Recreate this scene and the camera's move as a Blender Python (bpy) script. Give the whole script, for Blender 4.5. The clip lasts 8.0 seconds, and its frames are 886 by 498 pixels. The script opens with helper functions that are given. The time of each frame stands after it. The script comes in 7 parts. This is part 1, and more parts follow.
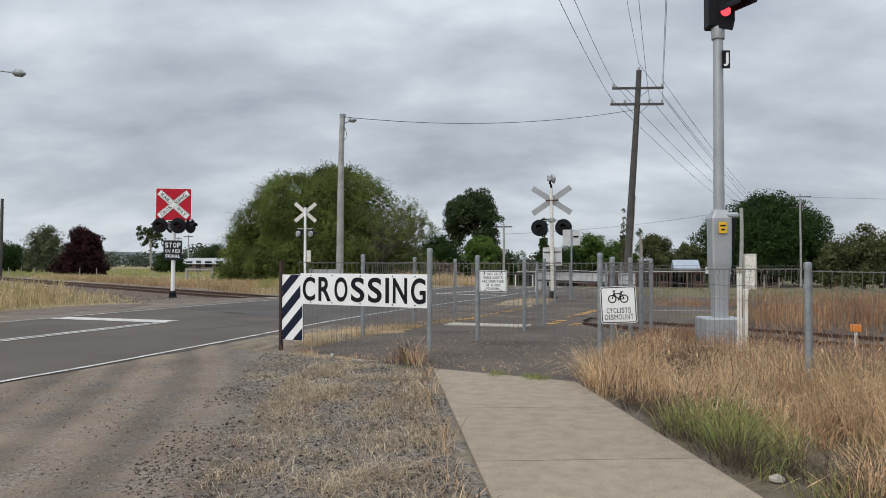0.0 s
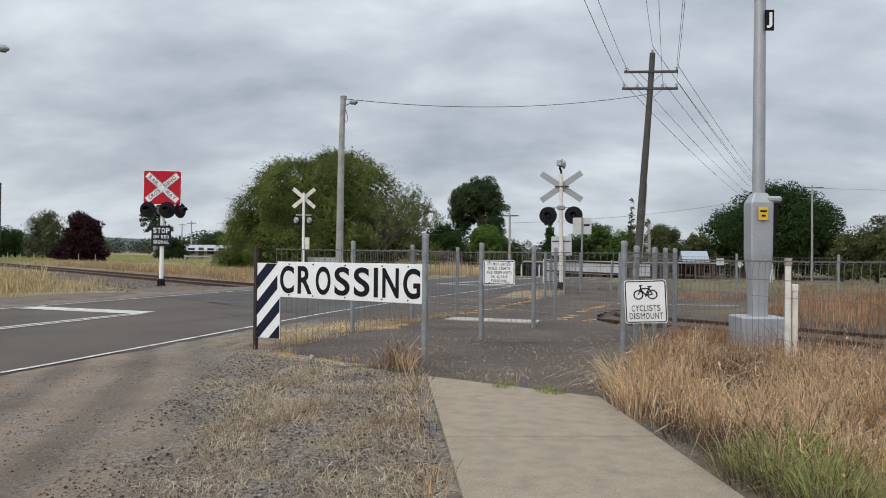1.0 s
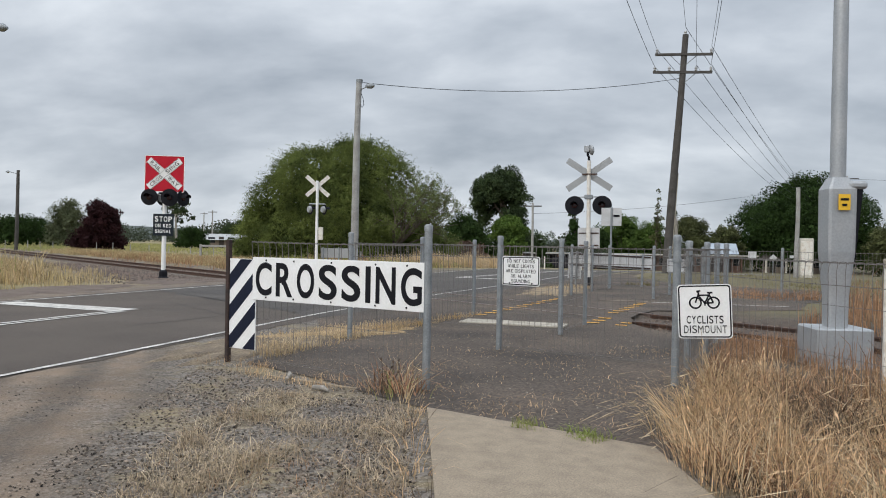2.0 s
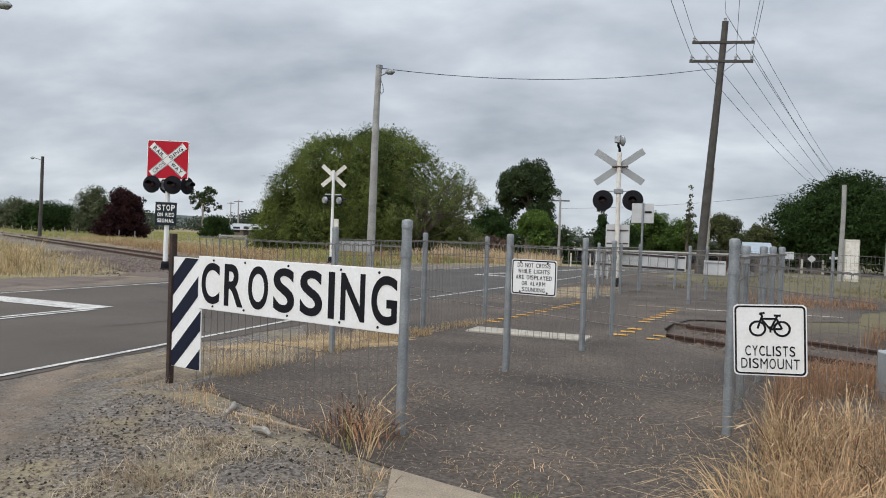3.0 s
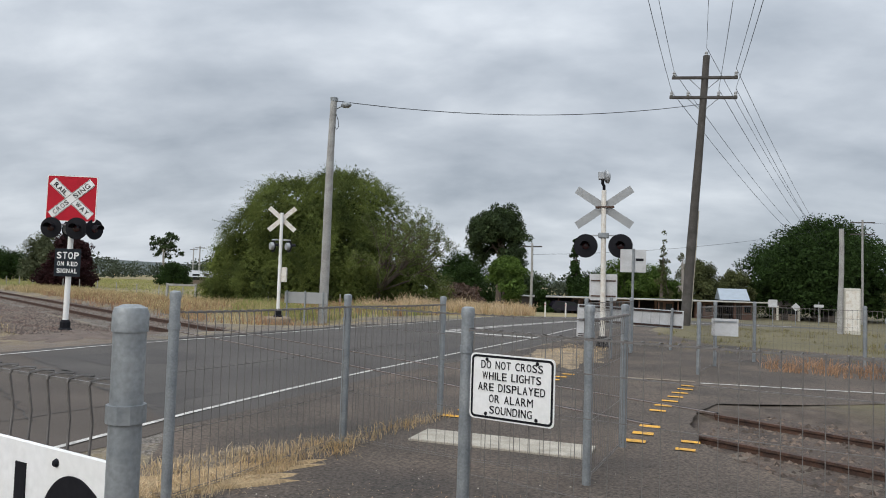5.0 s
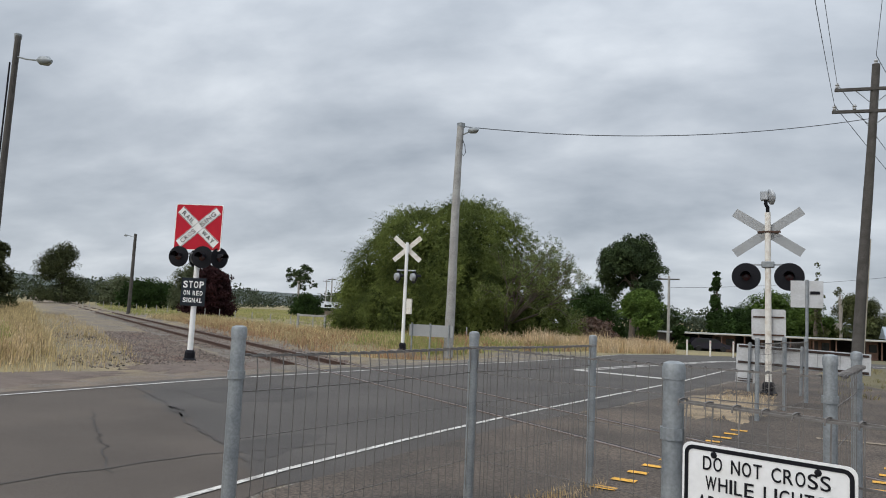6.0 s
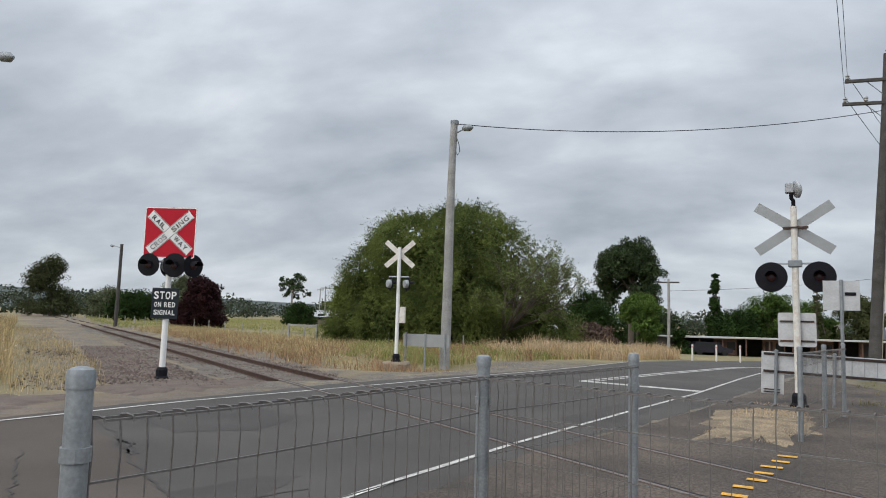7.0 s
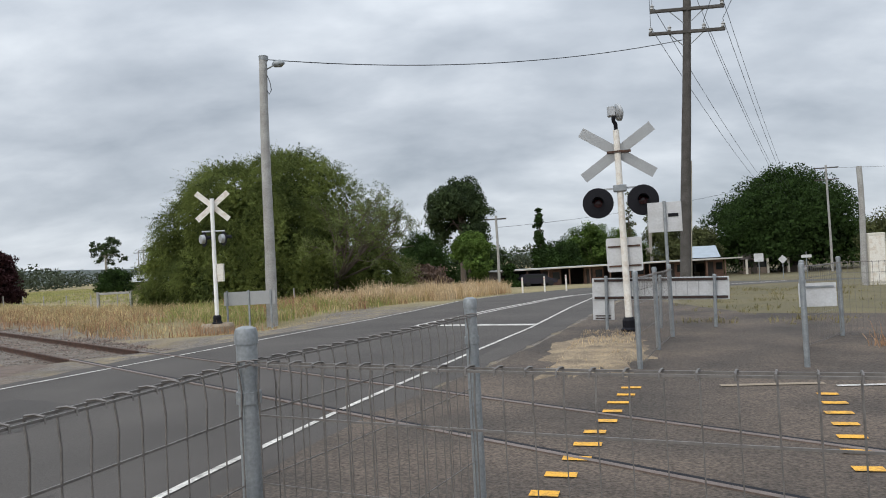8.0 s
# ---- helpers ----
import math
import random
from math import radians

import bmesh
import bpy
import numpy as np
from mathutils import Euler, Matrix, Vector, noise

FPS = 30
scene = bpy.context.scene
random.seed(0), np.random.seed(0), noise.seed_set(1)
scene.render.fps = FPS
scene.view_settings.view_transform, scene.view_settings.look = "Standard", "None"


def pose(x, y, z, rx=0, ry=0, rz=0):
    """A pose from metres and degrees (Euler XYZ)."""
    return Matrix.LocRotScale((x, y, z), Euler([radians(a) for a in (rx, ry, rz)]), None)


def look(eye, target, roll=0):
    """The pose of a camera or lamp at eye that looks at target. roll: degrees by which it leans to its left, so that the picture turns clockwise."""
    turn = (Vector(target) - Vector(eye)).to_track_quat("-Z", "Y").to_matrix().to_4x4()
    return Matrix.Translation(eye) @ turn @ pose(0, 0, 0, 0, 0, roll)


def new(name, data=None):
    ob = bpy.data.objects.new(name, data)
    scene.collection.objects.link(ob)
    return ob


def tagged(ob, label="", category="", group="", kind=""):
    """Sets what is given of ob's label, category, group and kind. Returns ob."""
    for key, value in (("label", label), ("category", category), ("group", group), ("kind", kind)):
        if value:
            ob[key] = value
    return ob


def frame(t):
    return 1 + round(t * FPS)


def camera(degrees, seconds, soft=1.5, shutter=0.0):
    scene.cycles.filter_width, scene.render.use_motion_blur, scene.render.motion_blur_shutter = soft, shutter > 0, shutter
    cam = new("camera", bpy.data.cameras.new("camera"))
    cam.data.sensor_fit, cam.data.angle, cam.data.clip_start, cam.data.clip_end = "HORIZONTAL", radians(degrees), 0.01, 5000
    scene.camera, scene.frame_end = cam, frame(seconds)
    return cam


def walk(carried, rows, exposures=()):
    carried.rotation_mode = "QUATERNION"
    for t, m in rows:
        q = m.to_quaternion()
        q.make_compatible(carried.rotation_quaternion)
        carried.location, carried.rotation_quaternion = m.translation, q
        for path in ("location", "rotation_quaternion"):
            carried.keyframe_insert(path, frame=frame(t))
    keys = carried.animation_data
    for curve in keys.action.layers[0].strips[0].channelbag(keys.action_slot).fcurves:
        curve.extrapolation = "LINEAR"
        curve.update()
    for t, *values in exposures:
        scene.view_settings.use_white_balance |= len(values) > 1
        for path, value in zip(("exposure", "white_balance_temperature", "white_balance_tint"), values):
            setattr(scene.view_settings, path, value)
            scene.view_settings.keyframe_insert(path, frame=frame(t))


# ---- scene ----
cam = camera(62.6, 8.0, soft=1.0)
PATH = [
    (0, (0.336, -0.853, 1.429), (-0.266, 1.054, 1.471), 0.1),
    (0.5, (0.11, -0.164, 1.423), (-0.495, 1.742, 1.449), 0.4),
    (1, (-0.051, 0.682, 1.419), (-0.667, 2.585, 1.431), 0.6),
    (1.5, (-0.279, 1.575, 1.445), (-0.916, 3.471, 1.444), 0.8),
    (2.8, (-0.692, 3.886, 1.533), (-1.425, 5.746, 1.498), 1.7),
    (3, (-0.739, 4.223, 1.55), (-1.482, 6.08, 1.514), 2.0),
    (3.5, (-0.935, 5.125, 1.59), (-1.671, 6.985, 1.566), 2.7),
    (4, (-1.125, 6.05, 1.622), (-1.838, 7.919, 1.62), 2.9),
    (4.2, (-1.221, 6.434, 1.623), (-1.923, 8.307, 1.645), 3.2),
    (5.3, (-1.998, 8.353, 1.772), (-2.686, 10.227, 1.887), 1.0),
    (5.5, (-2.183, 8.679, 1.77), (-2.944, 10.524, 1.901), 0.9),
    (5.8, (-2.385, 9.166, 1.764), (-3.249, 10.964, 1.916), 2.0),
    (6, (-2.534, 9.43, 1.751), (-3.522, 11.161, 1.92), 2.5),
    (6.2, (-2.717, 9.742, 1.784), (-3.863, 11.372, 1.964), 3.0),
    (6.5, (-2.997, 10.145, 1.744), (-4.225, 11.715, 1.92), 3.2),
    (6.7, (-3.17, 10.47, 1.816), (-4.285, 12.12, 2.005), 3.2),
    (6.9, (-3.322, 10.776, 1.812), (-4.313, 12.502, 2.009), 2.3),
    (7, (-3.396, 10.939, 1.806), (-4.37, 12.675, 1.994), 1.6),
    (7.2, (-3.504, 11.189, 1.783), (-4.539, 12.893, 1.938), 0.3),
    (7.5, (-3.715, 11.571, 1.785), (-4.841, 13.222, 1.87), -0.9),
    (7.7, (-3.812, 11.857, 1.793), (-4.842, 13.57, 1.855), -1.5),
    (7.8, (-3.834, 12.03, 1.808), (-4.744, 13.81, 1.86), -1.8),
    (7.9, (-3.831, 12.23, 1.809), (-4.579, 14.084, 1.853), -2.4),
    (8, (-3.802, 12.444, 1.793), (-4.361, 14.363, 1.831), -3.1),
]
walk(cam, [(t, look(eye, target, roll)) for t, eye, target, roll in PATH],
     exposures=((0, -0.04), (1.5, 0.0), (4, 0.03), (5.5, -0.03), (6.5, -0.06), (7, -0.05), (7.5, 0.02), (8, 0.08)))

# ---- sky and sun ----
SUN_EL, SUN_AZ = 40.0, 200.0
world = bpy.data.worlds.new("overcast_sky")
world.use_nodes = True
scene.world = world
wn, wl = world.node_tree.nodes, world.node_tree.links
wn.clear()


def wmath(op, a, b=None):
    n = wn.new("ShaderNodeMath")
    n.operation = op
    for i, v in enumerate((a, b)):
        if v is None:
            continue
        if isinstance(v, (int, float)):
            n.inputs[i].default_value = v
        else:
            wl.new(v, n.inputs[i])
    return n.outputs[0]


tc = wn.new("ShaderNodeTexCoord")
sep = wn.new("ShaderNodeSeparateXYZ")
wl.new(tc.outputs["Generated"], sep.inputs[0])
height = wmath("MAXIMUM", sep.outputs[2], 0.0)
lift = wmath("ADD", height, 0.36)
flat = wn.new("ShaderNodeCombineXYZ")
wl.new(wmath("DIVIDE", sep.outputs[0], lift), flat.inputs[0])
wl.new(wmath("DIVIDE", sep.outputs[1], lift), flat.inputs[1])
turnmap = wn.new("ShaderNodeMapping")
turnmap.vector_type = "TEXTURE"
turnmap.inputs["Rotation"].default_value = (0, 0, radians(14))
turnmap.inputs["Scale"].default_value = (1.25, 0.85, 1)
wl.new(flat.outputs[0], turnmap.inputs[0])
big = wn.new("ShaderNodeTexNoise")
big.inputs["Scale"].default_value = 2.4
big.inputs["Detail"].default_value = 7
big.inputs["Roughness"].default_value = 0.52
big.inputs["Distortion"].default_value = 0.1
wl.new(turnmap.outputs[0], big.inputs["Vector"])
ramp = wn.new("ShaderNodeValToRGB")
cr = ramp.color_ramp
cr.elements[0].position, cr.elements[0].color = 0.36, (0.377, 0.425, 0.488, 1)
cr.elements[1].position, cr.elements[1].color = 0.64, (0.750, 0.80, 0.858, 1)
mid = cr.elements.new(0.5)
mid.color = (0.540, 0.59, 0.655, 1)
# broad banks of cloud under the finer heaps
bank_noise = wn.new("ShaderNodeTexNoise")
bank_noise.inputs["Scale"].default_value, bank_noise.inputs["Detail"].default_value = 1.05, 3
wl.new(turnmap.outputs[0], bank_noise.inputs["Vector"])
heap = wmath("ADD", wmath("MULTIPLY", big.outputs[0], 0.72), wmath("MULTIPLY", bank_noise.outputs[0], 0.28))
wl.new(heap, ramp.inputs[0])
# overcast skies are brighter overhead than at the horizon
zen = wmath("ADD", wmath("ADD", wmath("MULTIPLY", wmath("POWER", height, 2.0), 1.9), 1.0), wmath("MULTIPLY", wmath("POWER", wmath("SUBTRACT", 1.0, height), 8.0), 0.10))
cloud = wn.new("ShaderNodeBackground")
wl.new(ramp.outputs[0], cloud.inputs[0])
wl.new(zen, cloud.inputs[1])
sky = wn.new("ShaderNodeTexSky")
sky.sky_type = "NISHITA"
sky.sun_disc = False
sky.sun_elevation, sky.sun_rotation = radians(SUN_EL), radians(SUN_AZ)
blue = wn.new("ShaderNodeBackground")
wl.new(sky.outputs[0], blue.inputs[0])
blue.inputs[1].default_value = 0.05
both = wn.new("ShaderNodeMixShader")
both.inputs[0].default_value = 0.88
wl.new(blue.outputs[0], both.inputs[1])
wl.new(cloud.outputs[0], both.inputs[2])
wout = wn.new("ShaderNodeOutputWorld")
wl.new(both.outputs[0], wout.inputs[0])

sun = new("sun", bpy.data.lights.new("sun", "SUN"))
sun.data.energy, sun.data.angle, sun.data.color = 1.55, radians(40), (1.0, 0.96, 0.9)
az = radians(SUN_AZ)
sun.matrix_world = look((0, 0, 60), Vector((0, 0, 60)) - Vector((math.sin(az) * math.cos(radians(SUN_EL)), math.cos(az) * math.cos(radians(SUN_EL)), math.sin(radians(SUN_EL)))))


# ---- materials ----
def mat(name, base, rough=0.7, metal=0.0, vary=0.25, scale=6.0, fine=60.0, bump=0.15, other=None, patch=0.5, island=0.0, per_object=0.0, soft_light=0.0, emit=None, shine=0.5):
    """Base colour with broad patches towards a second colour, fine grain and relief."""
    m = bpy.data.materials.new(name)
    m.use_nodes = True
    n, l = m.node_tree.nodes, m.node_tree.links
    p = n["Principled BSDF"]
    p.inputs["Roughness"].default_value, p.inputs["Metallic"].default_value, p.inputs["Specular IOR Level"].default_value = rough, metal, shine
    geo = n.new("ShaderNodeNewGeometry")
    a = n.new("ShaderNodeTexNoise")
    a.inputs["Scale"].default_value, a.inputs["Detail"].default_value = scale, 5
    b = n.new("ShaderNodeTexNoise")
    b.inputs["Scale"].default_value, b.inputs["Detail"].default_value = fine, 3
    for t in (a, b):
        l.new(geo.outputs["Position"], t.inputs["Vector"])
    r = n.new("ShaderNodeValToRGB")
    second = other or tuple(c * (1 - vary) for c in base)
    r.color_ramp.elements[0].position, r.color_ramp.elements[0].color = max(0.0, patch - 0.18), (*second, 1)
    r.color_ramp.elements[1].position, r.color_ramp.elements[1].color = min(1.0, patch + 0.18), (*base, 1)
    l.new(a.outputs[0], r.inputs[0])
    grain = n.new("ShaderNodeMapRange")
    grain.inputs["From Min"].default_value, grain.inputs["From Max"].default_value = 0.3, 0.7
    grain.inputs["To Min"].default_value, grain.inputs["To Max"].default_value = 1 - vary, 1 + vary * 0.6
    l.new(b.outputs[0], grain.inputs[0])
    mul = n.new("ShaderNodeMix")
    mul.data_type, mul.blend_type = "RGBA", "MULTIPLY"
    mul.inputs[0].default_value = 1
    l.new(r.outputs[0], mul.inputs[6])
    l.new(grain.outputs[0], mul.inputs[7])
    col = mul.outputs[2]
    source, amount = (geo.outputs["Random Per Island"], island) if island else (None, 0)
    if per_object:
        info = n.new("ShaderNodeObjectInfo")
        source, amount = info.outputs["Random"], per_object
    if source:
        k = n.new("ShaderNodeMapRange")
        k.inputs["To Min"].default_value, k.inputs["To Max"].default_value = 1 - amount, 1 + amount
        l.new(source, k.inputs[0])
        m2 = n.new("ShaderNodeMix")
        m2.data_type, m2.blend_type = "RGBA", "MULTIPLY"
        m2.inputs[0].default_value = 1
        l.new(col, m2.inputs[6])
        l.new(k.outputs[0], m2.inputs[7])
        col = m2.outputs[2]
    l.new(col, p.inputs["Base Color"])
    if bump:
        bp = n.new("ShaderNodeBump")
        bp.inputs["Strength"].default_value, bp.inputs["Distance"].default_value = bump, 0.02
        l.new(b.outputs[0], bp.inputs["Height"])
        l.new(bp.outputs[0], p.inputs["Normal"])
    if soft_light:
        tr = n.new("ShaderNodeBsdfTranslucent")
        l.new(col, tr.inputs[0])
        mx = n.new("ShaderNodeMixShader")
        mx.inputs[0].default_value = soft_light
        l.new(p.outputs[0], mx.inputs[1])
        l.new(tr.outputs[0], mx.inputs[2])
        l.new(mx.outputs[0], n["Material Output"].inputs[0])
    if emit:
        p.inputs["Emission Color"].default_value, p.inputs["Emission Strength"].default_value = (*emit[0], 1), emit[1]
    return m


def ground_mat():
    """Pale dirt with wheel ruts, blue-grey gravel and straw, each where the place has it."""
    m = bpy.data.materials.new("verge_ground")
    m.use_nodes = True
    n, l = m.node_tree.nodes, m.node_tree.links
    p = n["Principled BSDF"]
    p.inputs["Roughness"].default_value = 0.95
    geo = n.new("ShaderNodeNewGeometry")
    xyz = n.new("ShaderNodeSeparateXYZ")
    l.new(geo.outputs["Position"], xyz.inputs[0])

    def tex(scale, detail=5, rough=0.55):
        t = n.new("ShaderNodeTexNoise")
        t.inputs["Scale"].default_value, t.inputs["Detail"].default_value, t.inputs["Roughness"].default_value = scale, detail, rough
        l.new(geo.outputs["Position"], t.inputs["Vector"])
        return t.outputs[0]

    def two(lo, hi, c0, c1, src):
        r = n.new("ShaderNodeValToRGB")
        r.color_ramp.elements[0].position, r.color_ramp.elements[0].color = lo, (*c0, 1)
        r.color_ramp.elements[1].position, r.color_ramp.elements[1].color = hi, (*c1, 1)
        l.new(src, r.inputs[0])
        return r.outputs[0]

    def mix(f, a, b, kind="MIX"):
        x = n.new("ShaderNodeMix")
        x.data_type, x.blend_type = "RGBA", kind
        if isinstance(f, float):
            x.inputs[0].default_value = f
        else:
            l.new(f, x.inputs[0])
        l.new(a, x.inputs[6])
        l.new(b, x.inputs[7])
        return x.outputs[2]

    def calc(op, a, b, clamp=False):
        x = n.new("ShaderNodeMath")
        x.operation, x.use_clamp = op, clamp
        for i, v in enumerate((a, b)):
            if isinstance(v, (int, float)):
                x.inputs[i].default_value = v
            else:
                l.new(v, x.inputs[i])
        return x.outputs[0]

    def band(src, lo, hi):
        """0 below lo, 1 above hi."""
        r = n.new("ShaderNodeMapRange")
        r.inputs["From Min"].default_value, r.inputs["From Max"].default_value = lo, hi
        l.new(src, r.inputs[0])
        return r.outputs[0]

    dirt = two(0.35, 0.68, (0.138, 0.104, 0.076), (0.245, 0.188, 0.138), tex(0.9, 7))
    speck = n.new("ShaderNodeTexVoronoi")
    speck.inputs["Scale"].default_value = 42
    l.new(geo.outputs["Position"], speck.inputs["Vector"])
    stones = two(0.1, 0.9, (0.035, 0.030, 0.026), (0.36, 0.32, 0.28), speck.outputs["Color"])
    gravel = mix(0.32, stones, two(0.3, 0.7, (0.036, 0.029, 0.024), (0.15, 0.12, 0.094), tex(3.0)))
    straw = two(0.33, 0.66, (0.17, 0.13, 0.065), (0.38, 0.30, 0.165), tex(0.35, 8))
    green = two(0.3, 0.7, (0.11, 0.105, 0.04), (0.31, 0.265, 0.12), tex(0.08, 6))
    wob = calc("MULTIPLY", calc("SUBTRACT", tex(0.7, 6, 0.65), 0.5), 3.2)
    # gravel between the wheel track and the path
    across = calc("ADD", calc("ADD", xyz.outputs[0], calc("MULTIPLY", xyz.outputs[1], 0.667)), calc("MULTIPLY", wob, 0.45))
    isgravel = band(across, -0.6, 0.25)
    near = mix(isgravel, mix(calc("MULTIPLY", band(tex(2.2, 6), 0.42, 0.62), 0.7), dirt, gravel), gravel)
    # dry thatch lying in patches over the gravel
    thatch = calc("MULTIPLY", band(tex(1.3, 8, 0.7), 0.48, 0.6), isgravel)
    near = mix(calc("MULTIPLY", thatch, 0.65), near, straw)
    near = mix(calc("MULTIPLY", band(tex(0.8, 8, 0.7), 0.52, 0.68), 0.45), near, two(0.3, 0.7, (0.055, 0.046, 0.04), (0.12, 0.10, 0.085), tex(6, 5)))
    # ruts that follow the road
    wave = n.new("ShaderNodeTexWave")
    wave.wave_type, wave.bands_direction = "BANDS", "X"
    wave.inputs["Scale"].default_value, wave.inputs["Distortion"].default_value, wave.inputs["Detail"].default_value = 0.40, 3.0, 5
    wave.inputs["Detail Scale"].default_value = 0.9
    bent = n.new("ShaderNodeCombineXYZ")
    fromfar = calc("SUBTRACT", xyz.outputs[1], 3.0)
    l.new(calc("ADD", calc("ADD", calc("MULTIPLY", xyz.outputs[0], 0.87), calc("MULTIPLY", xyz.outputs[1], 0.42)), calc("MULTIPLY", calc("MULTIPLY", fromfar, fromfar), 0.022)), bent.inputs[0])
    l.new(calc("MULTIPLY", xyz.outputs[1], 0.25), bent.inputs[1])
    l.new(bent.outputs[0], wave.inputs["Vector"])
    rut = two(0.1, 0.75, (0.74, 0.735, 0.735), (1.12, 1.09, 1.06), wave.outputs[0])
    near = mix(calc("MULTIPLY", calc("SUBTRACT", 1.0, isgravel), band(xyz.outputs[0], -9.0, -7.6)), near, mix(1.0, near, rut, "MULTIPLY"))
    # the verge by the road near the walk; grassland elsewhere
    hereY = calc("SUBTRACT", 1.0, band(calc("ADD", xyz.outputs[1], wob), 40.0, 45.0))
    hereX = band(calc("ADD", xyz.outputs[0], calc("MULTIPLY", wob, 0.5)), -17.6, -16.4)
    hereE = calc("SUBTRACT", 1.0, band(calc("ADD", xyz.outputs[0], wob), 0.4, 1.6))
    here = calc("MULTIPLY", calc("MULTIPLY", hereY, hereX), hereE)
    field = mix(0.5, straw, green)
    # bare stony ground along the railway
    off = calc("ADD", calc("ADD", calc("MULTIPLY", calc("ADD", xyz.outputs[0], 1.84), 0.509), calc("MULTIPLY", calc("SUBTRACT", xyz.outputs[1], 17.33), 0.861)), calc("MULTIPLY", wob, 0.8))
    bare = calc("MULTIPLY", band(off, -7.0, -4.6), calc("SUBTRACT", 1.0, band(off, 3.2, 5.2)))
    stony = mix(0.25, mix(calc("MULTIPLY", band(tex(0.5, 7), 0.42, 0.58), 0.75), gravel, straw), dirt)
    # oil-dark soil where the track leaves the footway eastward
    sooty = two(0.3, 0.7, (0.05, 0.038, 0.031), (0.125, 0.094, 0.072), tex(3.5, 7))
    stony = mix(calc("MULTIPLY", band(xyz.outputs[0], -4.0, -3.0), 0.95), stony, sooty)
    eastern = band(xyz.outputs[0], -4.0, -3.0)
    here = calc("MULTIPLY", here, calc("SUBTRACT", 1.0, calc("MULTIPLY", eastern, calc("MULTIPLY", band(off, -4.4, -3.4), 1.0))))
    # browner, thinner grass on the town side
    town = mix(0.55, two(0.3, 0.7, (0.085, 0.067, 0.042), (0.19, 0.15, 0.085), tex(0.6, 7)), two(0.35, 0.65, (0.10, 0.095, 0.04), (0.19, 0.165, 0.08), tex(0.12, 6)))
    field = mix(eastern, field, town)
    col = mix(here, mix(bare, field, stony), near)
    # dark leaf litter under the long grass between path and railway
    litter = calc("MULTIPLY", band(calc("ADD", xyz.outputs[0], calc("MULTIPLY", wob, 0.2)), -0.6, 0.2), calc("SUBTRACT", 1.0, band(off, -4.0, -2.0)))
    col = mix(calc("MULTIPLY", litter, 0.85), col, two(0.3, 0.7, (0.055, 0.043, 0.03), (0.17, 0.13, 0.08), tex(5, 6)))
    grain = two(0.3, 0.7, (0.72, 0.72, 0.72), (1.15, 1.15, 1.15), tex(55, 3))
    col = mix(1.0, col, grain, "MULTIPLY")
    l.new(col, p.inputs["Base Color"])
    hgt = calc("ADD", calc("ADD", calc("MULTIPLY", speck.outputs["Distance"], 0.5), tex(30, 4)), calc("MULTIPLY", calc("MULTIPLY", wave.outputs[0], band(xyz.outputs[0], -9.0, -7.6)), 0.8))
    bp = n.new("ShaderNodeBump")
    bp.inputs["Strength"].default_value, bp.inputs["Distance"].default_value = 0.6, 0.03
    l.new(hgt, bp.inputs["Height"])
    l.new(bp.outputs[0], p.inputs["Normal"])
    return m


GROUND = ground_mat()
ASPHALT = mat("road_asphalt", (0.102, 0.091, 0.082), 0.9, vary=0.3, scale=0.5, fine=90, bump=0.35, other=(0.070, 0.062, 0.056))


def two_seals(m):
    """The older, browner seal of the road ends along an uneven seam before the track."""
    n, l = m.node_tree.nodes, m.node_tree.links
    p = n["Principled BSDF"]
    col = p.inputs["Base Color"].links[0].from_socket
    geo = n.new("ShaderNodeNewGeometry")
    dot = n.new("ShaderNodeVectorMath")
    dot.operation = "DOT_PRODUCT"
    dot.inputs[1].default_value = (0.486, 0.874, 0)
    l.new(geo.outputs["Position"], dot.inputs[0])
    wob = n.new("ShaderNodeTexNoise")
    wob.inputs["Scale"].default_value, wob.inputs["Detail"].default_value = 1.3, 5
    l.new(geo.outputs["Position"], wob.inputs["Vector"])
    add = n.new("ShaderNodeMath")
    add.operation = "ADD"
    l.new(dot.outputs["Value"], add.inputs[0])
    l.new(wob.outputs[0], add.inputs[1])
    r = n.new("ShaderNodeValToRGB")
    r.color_ramp.elements[0].color, r.color_ramp.elements[1].color = (1.0, 0.89, 0.80, 1), (0.86, 0.85, 0.85, 1)
    k = n.new("ShaderNodeMapRange")
    k.inputs["From Min"].default_value, k.inputs["From Max"].default_value = 9.88, 10.08
    l.new(add.outputs[0], k.inputs[0])
    l.new(k.outputs[0], r.inputs[0])
    x = n.new("ShaderNodeMix")
    x.data_type, x.blend_type = "RGBA", "MULTIPLY"
    x.inputs[0].default_value = 1
    l.new(col, x.inputs[6])
    l.new(r.outputs[0], x.inputs[7])
    l.new(x.outputs[2], p.inputs["Base Color"])


two_seals(ASPHALT)
PATHSEAL = mat("path_asphalt", (0.136, 0.103, 0.079), 0.92, vary=0.65, scale=0.6, fine=34, bump=1.0, other=(0.058, 0.047, 0.039))
CONCRETE = mat("concrete", (0.325, 0.262, 0.19), 0.9, vary=0.32, scale=7.0, fine=95, bump=0.35, other=(0.245, 0.198, 0.146), patch=0.44, per_object=0.05)
PALECON = mat("pale_concrete", (0.50, 0.455, 0.38), 0.9, vary=0.3, scale=5, fine=60, other=(0.33, 0.295, 0.24))
LINE = mat("road_paint", (0.63, 0.605, 0.565), 0.85, vary=0.4, scale=3.5, fine=26, other=(0.26, 0.24, 0.22), patch=0.40)
